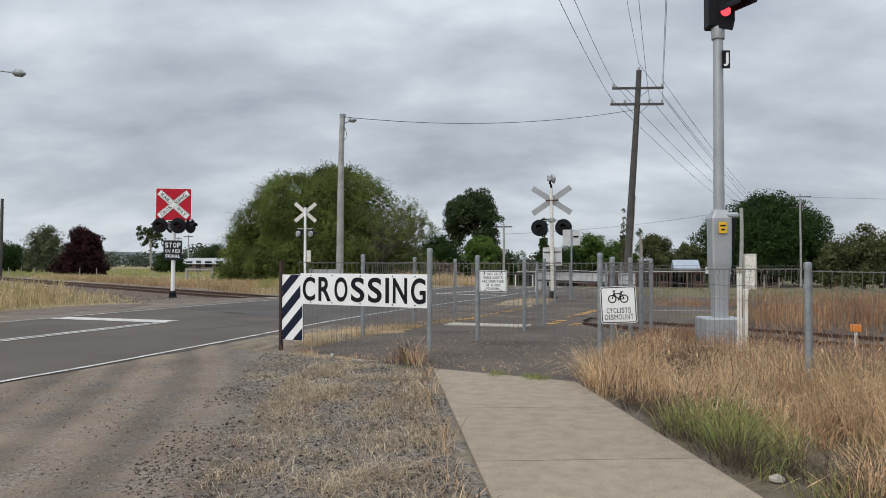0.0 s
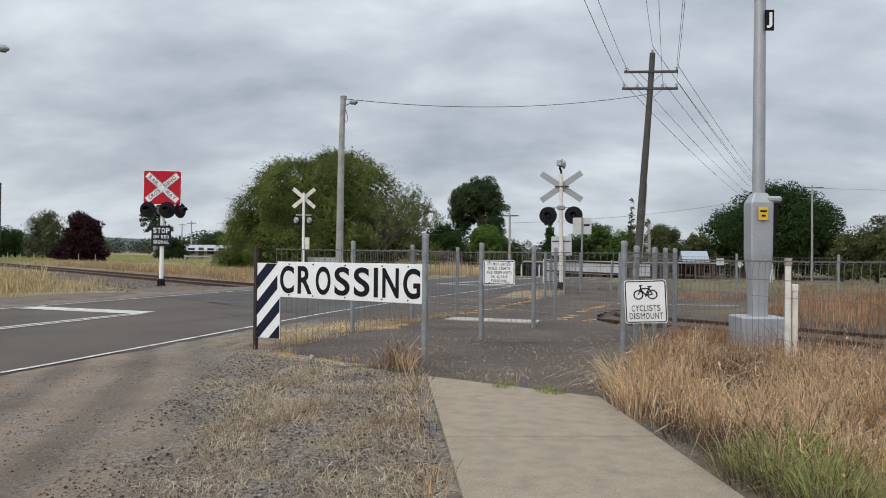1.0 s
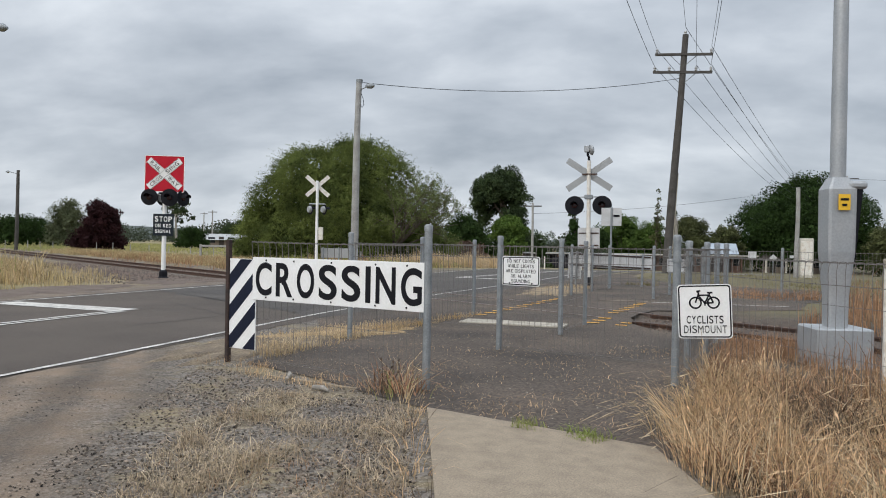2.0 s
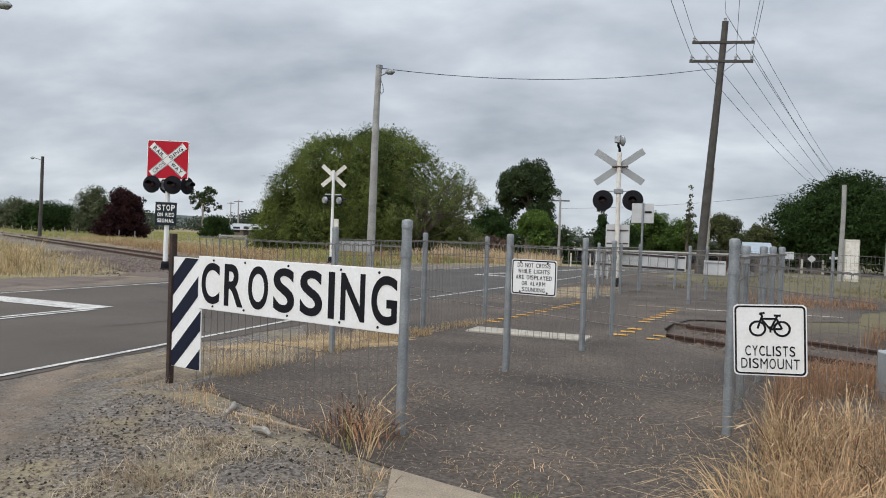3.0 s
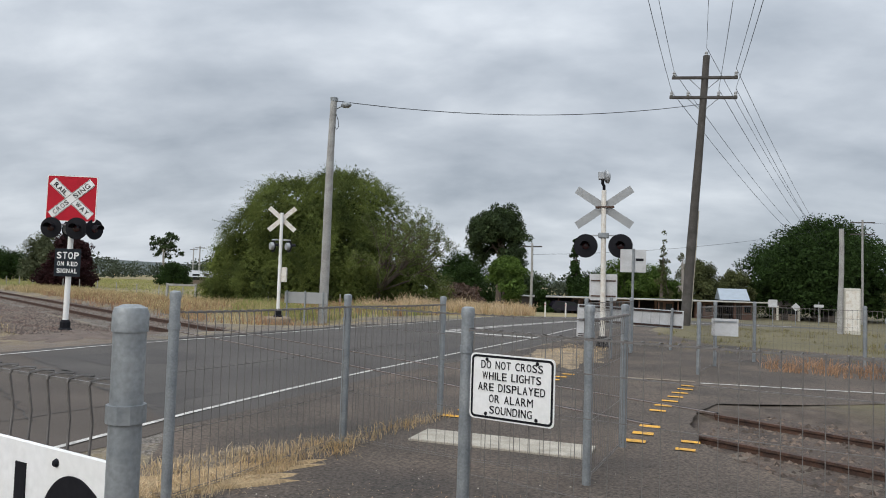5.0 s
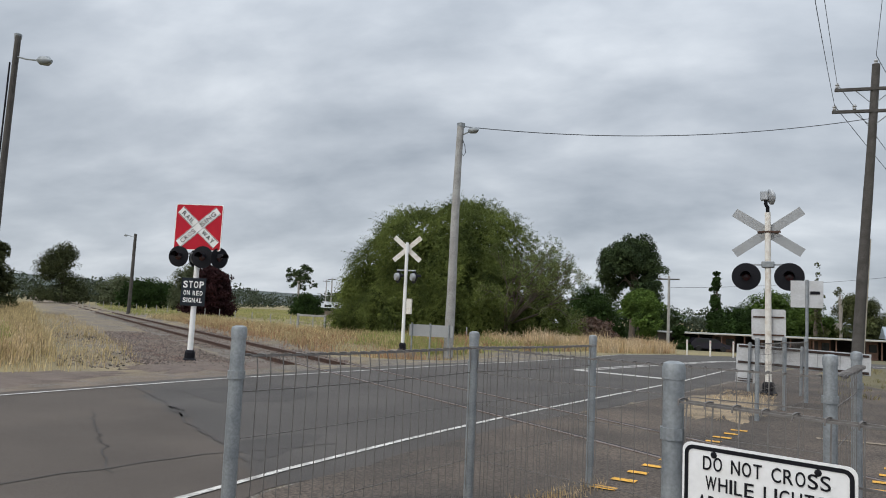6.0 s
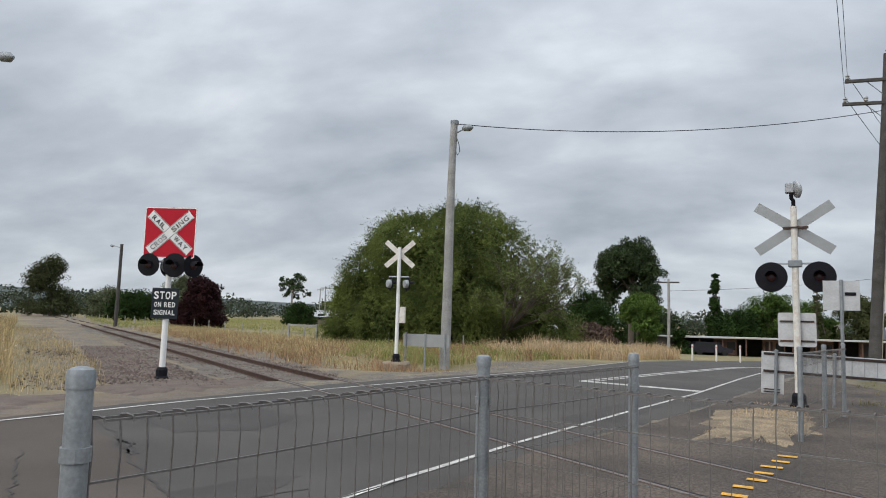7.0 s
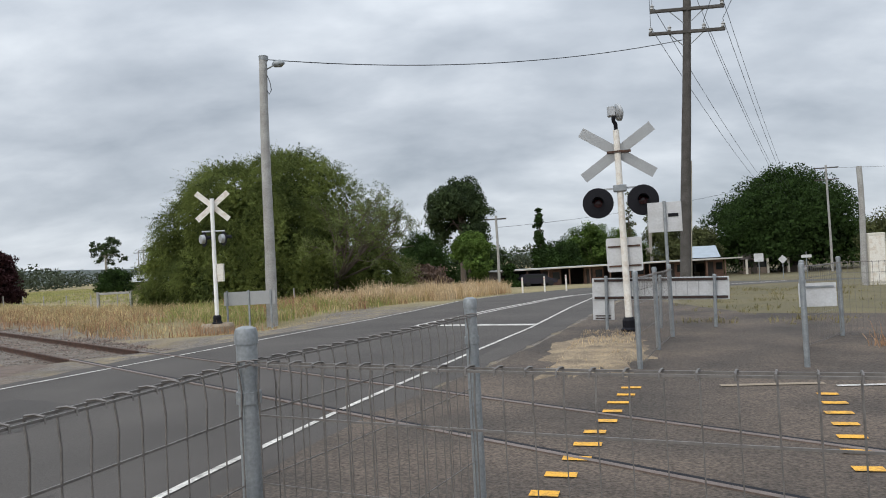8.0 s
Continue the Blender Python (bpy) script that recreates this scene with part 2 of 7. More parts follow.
YELLOW = mat("yellow_paint", (0.82, 0.42, 0.045), 0.75, vary=0.3, scale=11, fine=55, other=(0.20, 0.135, 0.07), patch=0.36)
GALV = mat("galvanised_steel", (0.325, 0.345, 0.355), 0.55, 0.45, vary=0.18, scale=9, fine=70, bump=0.05, other=(0.235, 0.255, 0.27))
WIRE = mat("fence_wire", (0.205, 0.19, 0.178), 0.55, 0.4, vary=0.2, scale=10, fine=50, bump=0)
MAST = mat("mast_steel", (0.42, 0.43, 0.44), 0.5, 0.35, vary=0.1, scale=2.5, fine=40, bump=0.04, other=(0.35, 0.37, 0.39))
WHITE = mat("white_enamel", (0.88, 0.88, 0.88), 0.45, vary=0.05, scale=4, fine=40, bump=0.03, other=(0.82, 0.815, 0.79))
OLDWHITE = mat("weathered_white_paint", (0.76, 0.73, 0.67), 0.6, vary=0.12, scale=7, fine=45, other=(0.55, 0.46, 0.36), patch=0.36)
BLACK = mat("plain_black", (0.012, 0.012, 0.016), 0.6, vary=0.2, scale=5, fine=40, bump=0.04, shine=0.15)
NAVY = mat("dark_blue_sheet", (0.012, 0.016, 0.035), 0.5, vary=0.2, scale=5, fine=40, bump=0.02, shine=0.2)
SIGNBLACK = mat("sign_black", (0.016, 0.022, 0.03), 0.5, vary=0.15, scale=5, fine=40, bump=0.02, shine=0.2)
RED = mat("red_sheet", (0.50, 0.004, 0.022), 0.85, vary=0.1, scale=4, fine=40, bump=0.02)
LENSRED = mat("red_lens", (0.035, 0.007, 0.009), 0.2, vary=0.1, scale=20, fine=80, bump=0.1)
LAMPRED = mat("lit_red_lens", (0.8, 0.05, 0.05), 0.4, vary=0.05, emit=((1.0, 0.05, 0.07), 2.2))
RUST = mat("rusty_rail", (0.115, 0.06, 0.04), 0.8, 0.15, vary=0.35, scale=8, fine=60, other=(0.052, 0.033, 0.027))
RUSTPOST = mat("rusty_post", (0.07, 0.04, 0.032), 0.8, 0.1, vary=0.3, scale=12, fine=60, other=(0.035, 0.025, 0.022))
RAILTOP = mat("rail_head", (0.26, 0.20, 0.17), 0.45, 0.6, vary=0.25, scale=6, fine=50, bump=0.04)
SLEEPER = mat("old_sleeper_timber", (0.17, 0.135, 0.105), 0.95, vary=0.35, scale=6, fine=45, bump=0.6, per_object=0.25)
BALLAST = mat("ballast_stone", (0.19, 0.162, 0.14), 0.95, vary=0.35, scale=1.2, fine=30, bump=0.3, other=(0.135, 0.092, 0.075), island=0.5)
GRAVELSTONE = mat("gravel_stone", (0.202, 0.162, 0.128), 0.95, vary=0.3, scale=1.2, fine=30, bump=0.2, island=0.95)
TIMBER = mat("grey_pole_timber", (0.40, 0.395, 0.38), 0.92, vary=0.25, scale=2.2, fine=28, bump=0.4, other=(0.29, 0.28, 0.265))
DARKTIMBER = mat("dark_pole_timber", (0.10, 0.092, 0.085), 0.92, vary=0.35, scale=2.2, fine=28, bump=0.5, other=(0.062, 0.056, 0.05))
SHEETBACK = mat("pale_sheet_back", (0.60, 0.61, 0.62), 0.5, 0.15, vary=0.1, scale=3, fine=30, bump=0.02, other=(0.50, 0.50, 0.50))
GREYBACK = mat("grey_sign_back", (0.36, 0.37, 0.375), 0.5, 0.3, vary=0.08, scale=4, fine=40, bump=0.02)
PORCELAIN = mat("insulator", (0.42, 0.42, 0.42), 0.3, vary=0.1)
STRAW = mat("dry_grass", (0.74, 0.53, 0.32), 0.85, vary=0.2, scale=0.9, fine=10, bump=0, other=(0.44, 0.28, 0.155), island=0.6, soft_light=0.35)
PALEGRASS = mat("pale_field_grass", (0.58, 0.455, 0.25), 0.85, vary=0.3, scale=0.35, fine=6, bump=0, other=(0.36, 0.275, 0.135), island=0.45, soft_light=0.25)
FIELDGRASS = mat("paddock_grass", (0.42, 0.385, 0.15), 0.85, vary=0.3, scale=0.08, fine=2, bump=0, other=(0.30, 0.32, 0.11), island=0.3, soft_light=0.25)
TOWNGRASS = mat("thin_town_grass", (0.27, 0.225, 0.105), 0.85, vary=0.3, scale=0.15, fine=3, bump=0, other=(0.17, 0.155, 0.065), island=0.35, soft_light=0.2)
GREENGRASS = mat("green_grass", (0.225, 0.275, 0.07), 0.85, vary=0.25, scale=1.2, fine=10, bump=0, other=(0.34, 0.325, 0.125), island=0.35, soft_light=0.25)
BARK = mat("bark", (0.13, 0.105, 0.085), 0.95, vary=0.3, scale=3, fine=20, bump=0.6)
PALEBARK = mat("pale_bark", (0.36, 0.33, 0.29), 0.9, vary=0.3, scale=3, fine=20, bump=0.3)


def leaf(name, base, other):
    base, other = [c * 0.82 for c in base], [c * 0.58 for c in other]
    return mat(name, (*base,), 0.8, vary=0.3, scale=0.55, fine=5, bump=0, other=(*other,), island=0.22, soft_light=0.10, shine=0.12)


WILLOWLEAF = leaf("willow_leaf", (0.23, 0.28, 0.075), (0.07, 0.10, 0.03))
OPENLEAF = leaf("thin_willow_leaf", (0.22, 0.265, 0.085), (0.115, 0.15, 0.055))
GUMLEAF = leaf("gum_leaf", (0.08, 0.115, 0.046), (0.045, 0.07, 0.034))
DARKLEAF = leaf("dark_leaf", (0.05, 0.092, 0.022), (0.03, 0.056, 0.016))
BRIGHTLEAF = leaf("bright_leaf", (0.135, 0.215, 0.045), (0.08, 0.135, 0.034))
OLIVELEAF = leaf("olive_leaf", (0.135, 0.15, 0.06), (0.08, 0.092, 0.04))
PURPLELEAF = leaf("purple_leaf", (0.062, 0.023, 0.025), (0.038, 0.016, 0.018))
CYPRESSLEAF = leaf("cypress_leaf", (0.105, 0.12, 0.052), (0.075, 0.086, 0.042))
GREYLEAF = leaf("grey_leaf", (0.19, 0.215, 0.12), (0.12, 0.14, 0.075))
BRICK = mat("brown_brick", (0.20, 0.115, 0.085), 0.9, vary=0.3, scale=2, fine=12, bump=0.3)
ROOFIRON = mat("pale_roof_iron", (0.44, 0.45, 0.45), 0.6, 0.2, vary=0.12, scale=1.2, fine=14, bump=0.05)
# roof colour darkened to hold the shade of the big tree
DARKROOF = mat("tree_shade_roof", (0.09, 0.075, 0.07), 0.8, vary=0.2, scale=1.2, fine=14)
PALEROOF = mat("pale_blue_roof", (0.36, 0.41, 0.46), 0.5, 0.2, vary=0.12, scale=1.2, fine=14, bump=0.05)
# near-black colour that carries the shade inside the carports
SHADEWALL = mat("shade_dark_board", (0.06, 0.05, 0.045), 0.9, vary=0.2, scale=2, fine=14)
CREAMWALL = mat("cream_wall", (0.60, 0.57, 0.50), 0.85, vary=0.12, scale=1, fine=14)
CARPAINT = mat("dark_car_paint", (0.02, 0.018, 0.03), 0.25, vary=0.1, bump=0)
GLASS = mat("dark_window_glass", (0.02, 0.024, 0.028), 0.08, vary=0.05, bump=0)
RUBBER = mat("tyre_rubber", (0.02, 0.02, 0.02), 0.9, vary=0.2)
HILL = mat("far_hill_woods", (0.075, 0.095, 0.085), 1.0, vary=0.3, scale=0.03, fine=0.3, bump=0, other=(0.10, 0.115, 0.115))
ORANGE = mat("orange_plastic", (0.75, 0.25, 0.04), 0.6, vary=0.15)
STICKER = mat("yellow_sticker", (0.85, 0.50, 0.03), 0.5, vary=0.08)


# ---- mesh helpers ----
class Shape:
    """Collects vertices and faces for one mesh."""

    def __init__(self):
        self.v, self.f = [], []

    def add(self, vs, fs):
        o = len(self.v)
        self.v += [tuple(p) for p in vs]
        self.f += [tuple(i + o for i in q) for q in fs]
        return self

    def tube(self, a, b, r0, r1=None, n=8, caps=True):
        a, b = Vector(a), Vector(b)
        r1 = r0 if r1 is None else r1
        d = (b - a).normalized()
        u = d.orthogonal().normalized()
        w = d.cross(u)
        vs = []
        for c, r in ((a, r0), (b, r1)):
            for i in range(n):
                t = 2 * math.pi * i / n
                vs.append(c + (u * math.cos(t) + w * math.sin(t)) * r)
        fs = [(i, (i + 1) % n, n + (i + 1) % n, n + i) for i in range(n)]
        if caps:
            fs += [tuple(range(n - 1, -1, -1)), tuple(range(n, 2 * n))]
        return self.add(vs, fs)

    def loft(self, pts, radii, n=8):
        """One skin through rings of the given radii along a bent line."""
        pts = [Vector(p) for p in pts]
        u = (pts[1] - pts[0]).normalized().orthogonal().normalized()
        vs = []
        for i, (p, r) in enumerate(zip(pts, radii)):
            d = (pts[min(i + 1, len(pts) - 1)] - pts[max(i - 1, 0)]).normalized()
            u = (u - d * u.dot(d)).normalized()
            w = d.cross(u)
            vs += [p + (u * math.cos(2 * math.pi * k / n) + w * math.sin(2 * math.pi * k / n)) * r for k in range(n)]
        m = len(pts)
        fs = [(j * n + i, j * n + (i + 1) % n, (j + 1) * n + (i + 1) % n, (j + 1) * n + i) for j in range(m - 1) for i in range(n)]
        return self.add(vs, fs + [tuple(range(n - 1, -1, -1)), tuple(range((m - 1) * n, m * n))])

    def line(self, pts, r, n=5):
        return self.loft(pts, [r] * len(pts), n)

    def lathe(self, profile, n=16, at=Matrix.Identity(4)):
        """Profile of (radius, height) turned round z."""
        vs = [at @ Vector((r * math.cos(2 * math.pi * i / n), r * math.sin(2 * math.pi * i / n), z)) for r, z in profile for i in range(n)]
        fs = [(k * n + i, k * n + (i + 1) % n, (k + 1) * n + (i + 1) % n, (k + 1) * n + i) for k in range(len(profile) - 1) for i in range(n)]
        fs += [tuple(range(n - 1, -1, -1)), tuple(range((len(profile) - 1) * n, len(profile) * n))]
        return self.add(vs, fs)

    def box(self, lo, hi, at=Matrix.Identity(4), ch=0.0):
        """A box, with its edges chamfered by ch."""
        if ch <= 0:
            vs = [at @ Vector((x, y, z)) for z in (lo[2], hi[2]) for y in (lo[1], hi[1]) for x in (lo[0], hi[0])]
            return self.add(vs, [(0, 2, 3, 1), (4, 5, 7, 6), (0, 1, 5, 4), (2, 6, 7, 3), (0, 4, 6, 2), (1, 3, 7, 5)])
        bm = bmesh.new()
        bmesh.ops.create_cube(bm, size=1)
        for q in bm.verts:
            q.co = Vector([lo[i] + (q.co[i] + 0.5) * (hi[i] - lo[i]) for i in range(3)])
        bmesh.ops.bevel(bm, geom=bm.edges[:], offset=ch, segments=1, affect="EDGES")
        bm.verts.index_update()
        self.add([at @ q.co for q in bm.verts], [[q.index for q in f.verts] for f in bm.faces])
        bm.free()
        return self

    def prism(self, outline, z0, z1, at=Matrix.Identity(4)):
        """A flat outline of (x, y), given thickness along z."""
        n = len(outline)
        vs = [at @ Vector((x, y, z)) for z in (z0, z1) for x, y in outline]
        fs = [tuple(range(n - 1, -1, -1)), tuple(range(n, 2 * n))] + [(i, (i + 1) % n, n + (i + 1) % n, n + i) for i in range(n)]
        return self.add(vs, fs)

    def mesh(self, name, material, smooth=False):
        me = bpy.data.meshes.new(name)
        me.from_pydata(self.v, [], self.f)
        me.materials.append(material)
        if smooth:
            me.polygons.foreach_set("use_smooth", [True] * len(me.polygons))
            me.set_sharp_from_angle(angle=radians(38))
        me.update()
        return me


def thing(name, at, label, category, group="", kind=""):
    ob = new(name)
    ob.empty_display_size = 0.2
    ob.matrix_world = at
    return tagged(ob, label, category, group, kind)


def part(name, shape, material, parent, label="", smooth=False, at=None):
    """Links a shape as one mesh under a thing or under a part."""
    ob = new(name, shape.mesh(name, material, smooth) if isinstance(shape, Shape) else shape)
    ob.parent = parent
    if at is not None:
        ob.matrix_basis = at
    return tagged(ob, label)


def single(name, shape, material, label, category, kind="", at=None, smooth=False, group=""):
    ob = new(name, shape.mesh(name, material, smooth) if isinstance(shape, Shape) else shape)
    if at is not None:
        ob.matrix_world = at
    return tagged(ob, label, category, group, kind)


def quads(name, verts, material):
    """A mesh of loose four-sided faces from an array of corner points."""
    count = len(verts) // 4
    me = bpy.data.meshes.new(name)
    me.vertices.add(count * 4)
    me.vertices.foreach_set("co", np.asarray(verts, dtype=np.float32).ravel())
    me.loops.add(count * 4)
    me.loops.foreach_set("vertex_index", np.arange(count * 4, dtype=np.int32))
    me.polygons.add(count)
    me.polygons.foreach_set("loop_start", np.arange(0, count * 4, 4, dtype=np.int32))
    me.materials.append(material)
    me.update(calc_edges=True)
    return me


def words(text, width, tall, at, material, parent, name="lettering", bold=0.0):
    """One line of writing, fitted into width x tall, centred on at, in its xy plane."""
    cu = bpy.data.curves.new(name, "FONT")
    cu.body, cu.size, cu.extrude, cu.offset = text, 1.0, 0.004, bold
    tmp = bpy.data.objects.new(name, cu)
    scene.collection.objects.link(tmp)
    bpy.context.view_layer.update()
    me = bpy.data.meshes.new_from_object(tmp.evaluated_get(bpy.context.evaluated_depsgraph_get()))
    bpy.data.objects.remove(tmp)
    co = np.zeros(len(me.vertices) * 3, dtype=np.float32)
    me.vertices.foreach_get("co", co)
    co = co.reshape(-1, 3)
    lo, hi = co.min(0), co.max(0)
    co[:, 0] = (co[:, 0] - (lo[0] + hi[0]) / 2) * width / (hi[0] - lo[0])
    co[:, 1] = (co[:, 1] - (lo[1] + hi[1]) / 2) * tall / (hi[1] - lo[1])
    co[:, 2] = co[:, 2] * 0.5
    me.vertices.foreach_set("co", co.ravel())
    me.materials.clear()
    me.materials.append(material)
    ob = new(name, me)
    ob.parent = parent
    ob.matrix_basis = at
    return ob


def lettering(text, width, tall, at, material, parent, bold=0.0):
    """Writing in evenly cut capitals: every letter fills a cell of its own."""
    cell = {" ": 0.55, "I": 0.26, "M": 1.16, "W": 1.25, "L": 0.86, "T": 0.92}
    gap = 0.27
    wide = [cell.get(ch, 1.0) for ch in text]
    unit = width / (sum(wide) + gap * (len(text) - 1))
    x = -width / 2
    for ch, w in zip(text, wide):
        if ch != " ":
            words(ch, w * unit, tall, at @ Matrix.Translation((x + w * unit / 2, 0, 0)), material, parent, "letter", bold)
        x += (w + gap) * unit


def rounded(w, h, r, n=4):
    pts = []
    for cx, cy, a0 in ((w / 2 - r, h / 2 - r, 0), (-w / 2 + r, h / 2 - r, 90), (-w / 2 + r, -h / 2 + r, 180), (w / 2 - r, -h / 2 + r, 270)):
        for i in range(n + 1):
            a = radians(a0 + 90 * i / n)
            pts.append((cx + r * math.cos(a), cy + r * math.sin(a)))
    return pts


def plate(name, w, h, r, material, parent, at, edge=None, label="", thick=0.004):
    """A sheet-metal sign face with round corners, and a border line if an edge colour is given."""
    ob = part(name, Shape().prism(rounded(w, h, r), 0, thick, at), material, parent, label)
    if edge:
        ring = Shape()
        out, inn = rounded(w - 0.018, h - 0.018, r), rounded(w - 0.046, h - 0.046, max(r - 0.012, 0.006))
        n = len(out)
        vs = [at @ Vector((x, y, thick + 0.002)) for x, y in out + inn]
        ring.add(vs, [(i, (i + 1) % n, n + (i + 1) % n, n + i) for i in range(n)])
        part("border", ring, edge, parent)
    return ob


def trough(x, y):
    """The railway lies sunken beside the crossing, its rail heads level with the road."""
    dx, dy = x + 1.84, y - 17.33
    u = 0.509 * dy - 0.861 * dx
    v = abs(0.8 - 0.509 * dx - 0.861 * dy)
    side = min(max((2.3 - v) / 0.7, 0), 1)
    out = min(max(max((0.9 - u) / 0.6, (u - 17.6) / 0.6), 0), 1)
    return -(0.17 if u < 9 else 0.24) * side * out


def drop(x, y):
    """The height of the land: level about the crossing, with a hollow beyond the road, falling gently to the north."""
    f = min(max((x + 60) / 30, 0), 1)
    s = min(max((y - 45) / 75, 0), 1)
    hollow = 0.36 * math.exp(-((x + 19.2) ** 2 + (y - 35.9) ** 2) / 13)
    return -2.2 * f * s - hollow + trough(x, y)


UPRIGHT = Matrix.Rotation(radians(90), 4, "X")  # a sign's xy plane stood up, facing -y


# ---- the land, the road, the track ----
def spaced(lo, hi, core_lo, core_hi, step, grow=1.35):
    out, a, d = [core_lo], core_lo, step
    while a < core_hi:
        a += step
        out.append(a)
    while out[-1] < hi:
        d *= grow
        out.append(out[-1] + d)
    d = step
    while out[0] > lo:
        d *= grow
        out.insert(0, out[0] - d)
    return out


def land():
    xs, ys = spaced(-2500, 2500, -62, 22, 0.9), spaced(-400, 3500, -6, 56, 0.9)
    vs = [(x, y, drop(x, y) + (0.0 if abs(x) < 20 and y < 60 else 0.10 * noise.noise((x * 0.07, y * 0.07, 0)))) for y in ys for x in xs]
    n = len(xs)
    fs = [(j * n + i, j * n + i + 1, (j + 1) * n + i + 1, (j + 1) * n + i) for j in range(len(ys) - 1) for i in range(n - 1)]
    s = Shape().add(vs, fs)
    single("ground", s, GROUND, "dry dirt, gravel and grassland verge", "ground", "structure", smooth=True)


land()


def ribbon(left, right, z, steps=4, wander=0.0):
    """A strip between two edge lines, laid over the land."""
    s = Shape()
    ls, rs = [], []
    for pts, out in ((left, ls), (right, rs)):
        for a, b in zip(pts, pts[1:]):
            for k in range(steps):
                t = k / steps
                out.append((a[0] + (b[0] - a[0]) * t, a[1] + (b[1] - a[1]) * t))
        out.append(pts[-1])
    for a, b in zip(ls, rs):
        k = 8
        for i in range(k + 1):
            x, y = a[0] + (b[0] - a[0]) * i / k, a[1] + (b[1] - a[1]) * i / k
            if i in (0, k):
                x += wander * (noise.noise((y * 0.9, i, 0)) + 0.6 * noise.noise((y * 3.1, i, 4)))
            s.v.append((x, y, drop(x, y) - trough(x, y) + z))
    k = 9
    for j in range(len(ls) - 1):
        for i in range(k - 1):
            s.f.append((j * k + i, j * k + i + 1, (j + 1) * k + i + 1, (j + 1) * k + i))
    return s


ROAD_LEFT = [(-15.6, -60), (-15.6, 0), (-15.5, 7.5), (-15.45, 10.5), (-15.4, 13), (-15.5, 20), (-15.2, 27), (-14.3, 33), (-13.1, 39), (-12.6, 46), (-12.2, 56), (-9.5, 68), (-2, 78), (40, 90)]
ROAD_RIGHT = [(-7.16, -60), (-7.24, 0), (-7.28, 7.5), (-7.38, 10.5), (-7.35, 13), (-7.2, 20), (-6.4, 27), (-5.9, 33), (-5.6, 39), (-4.6, 46), (-2.5, 52), (2, 57), (10, 61), (45, 66)]
road = single("road", ribbon(ROAD_LEFT, ROAD_RIGHT, 0.006, 24, 0.14), ASPHALT, "worn grey bitumen road over the level crossing", "road", "structure")


def stripe(pts, w, z=0.016, dash=None):
    s = Shape()
    for a, b in zip(pts, pts[1:]):
        a, b = Vector(a), Vector(b)
        d = (b - a)
        n = max(1, int(d.length / 1.5))
        u = Vector((-d.y, d.x)).normalized() * w / 2
        for i in range(n):
            p, q = a + d * i / n, a + d * (i + 1) / n
            s.add([(*(p + u), drop(*p) + z), (*(p - u), drop(*p) + z), (*(q - u), drop(*q) + z), (*(q + u), drop(*q) + z)], [(0, 1, 2, 3)])
    return s


def paint(name, s, material=LINE, label="worn white painted road line"):
    ob = part(name, s, material, road, label)
    return ob


paint("edge_line", stripe([(-7.25, -60), (-7.36, 7.5), (-7.5, 10.5), (-7.66, 13), (-7.79, 15.5), (-7.8, 18), (-7.72, 21), (-7.42, 25.6), (-7.0, 31), (-6.75, 38), (-6.3, 45)], 0.085))
paint("edge_line", stripe([(-15.3, -60), (-15.2, 10), (-15.05, 19), (-15.0, 21.5), (-14.3, 27), (-13.7, 33), (-12.9, 39), (-12.4, 46), (-12.0, 55)], 0.10))
paint("centre_line", stripe([(-11.55, -60), (-11.35, 14.05)], 0.11))
paint("centre_line", stripe([(-11.85, -60), (-11.55, 13.9)], 0.11))
paint("stop_line", stripe([(-11.45, 14.22), (-14.95, 14.32)], 0.66), label="broad white stop line")
paint("stop_line", stripe([(-10.6, 32.6), (-7.0, 31.85)], 0.40), label="broad white stop line")
paint("centre_line", stripe([(-10.6, 32.6), (-9.6, 38), (-8.2, 44), (-6.6, 50), (-3.5, 57), (4, 63)], 0.16))
paint("centre_line", stripe([(-10.3, 32.6), (-9.3, 38), (-7.9, 44), (-6.3, 50), (-3.2, 56.6), (4, 62.5)], 0.12))
# tar repairs and cracks
TAR = mat("tar_repair", (0.068, 0.06, 0.055), 0.9, vary=0.3, scale=1.0, fine=60, bump=0.3, other=(0.052, 0.046, 0.042))
for pts, w in (([(-15.1, 19.2), (-12.9, 18.1), (-11.1, 17.0), (-9.3, 16.05), (-8.2, 15.4)], 0.035), ([(-12.3, 17.8), (-11.9, 17.6), (-11.2, 17.1)], 0.11), ([(-12.6, 16.6), (-11.4, 15.8), (-10.4, 15.2), (-8.7, 14.1)], 0.022), ([(-9.5, 12.4), (-9.0, 15.5), (-8.2, 17.2)], 0.025)):
    pts2 = []
    for p, q in zip(pts, pts[1:]):
        for k in range(8):
            t = k / 8
            pts2.append((p[0] + (q[0] - p[0]) * t + random.uniform(-0.05, 0.05), p[1] + (q[1] - p[1]) * t + random.uniform(-0.05, 0.05)))
    paint("crack", stripe(pts2, w, 0.012), TAR, "dark crack in the bitumen")
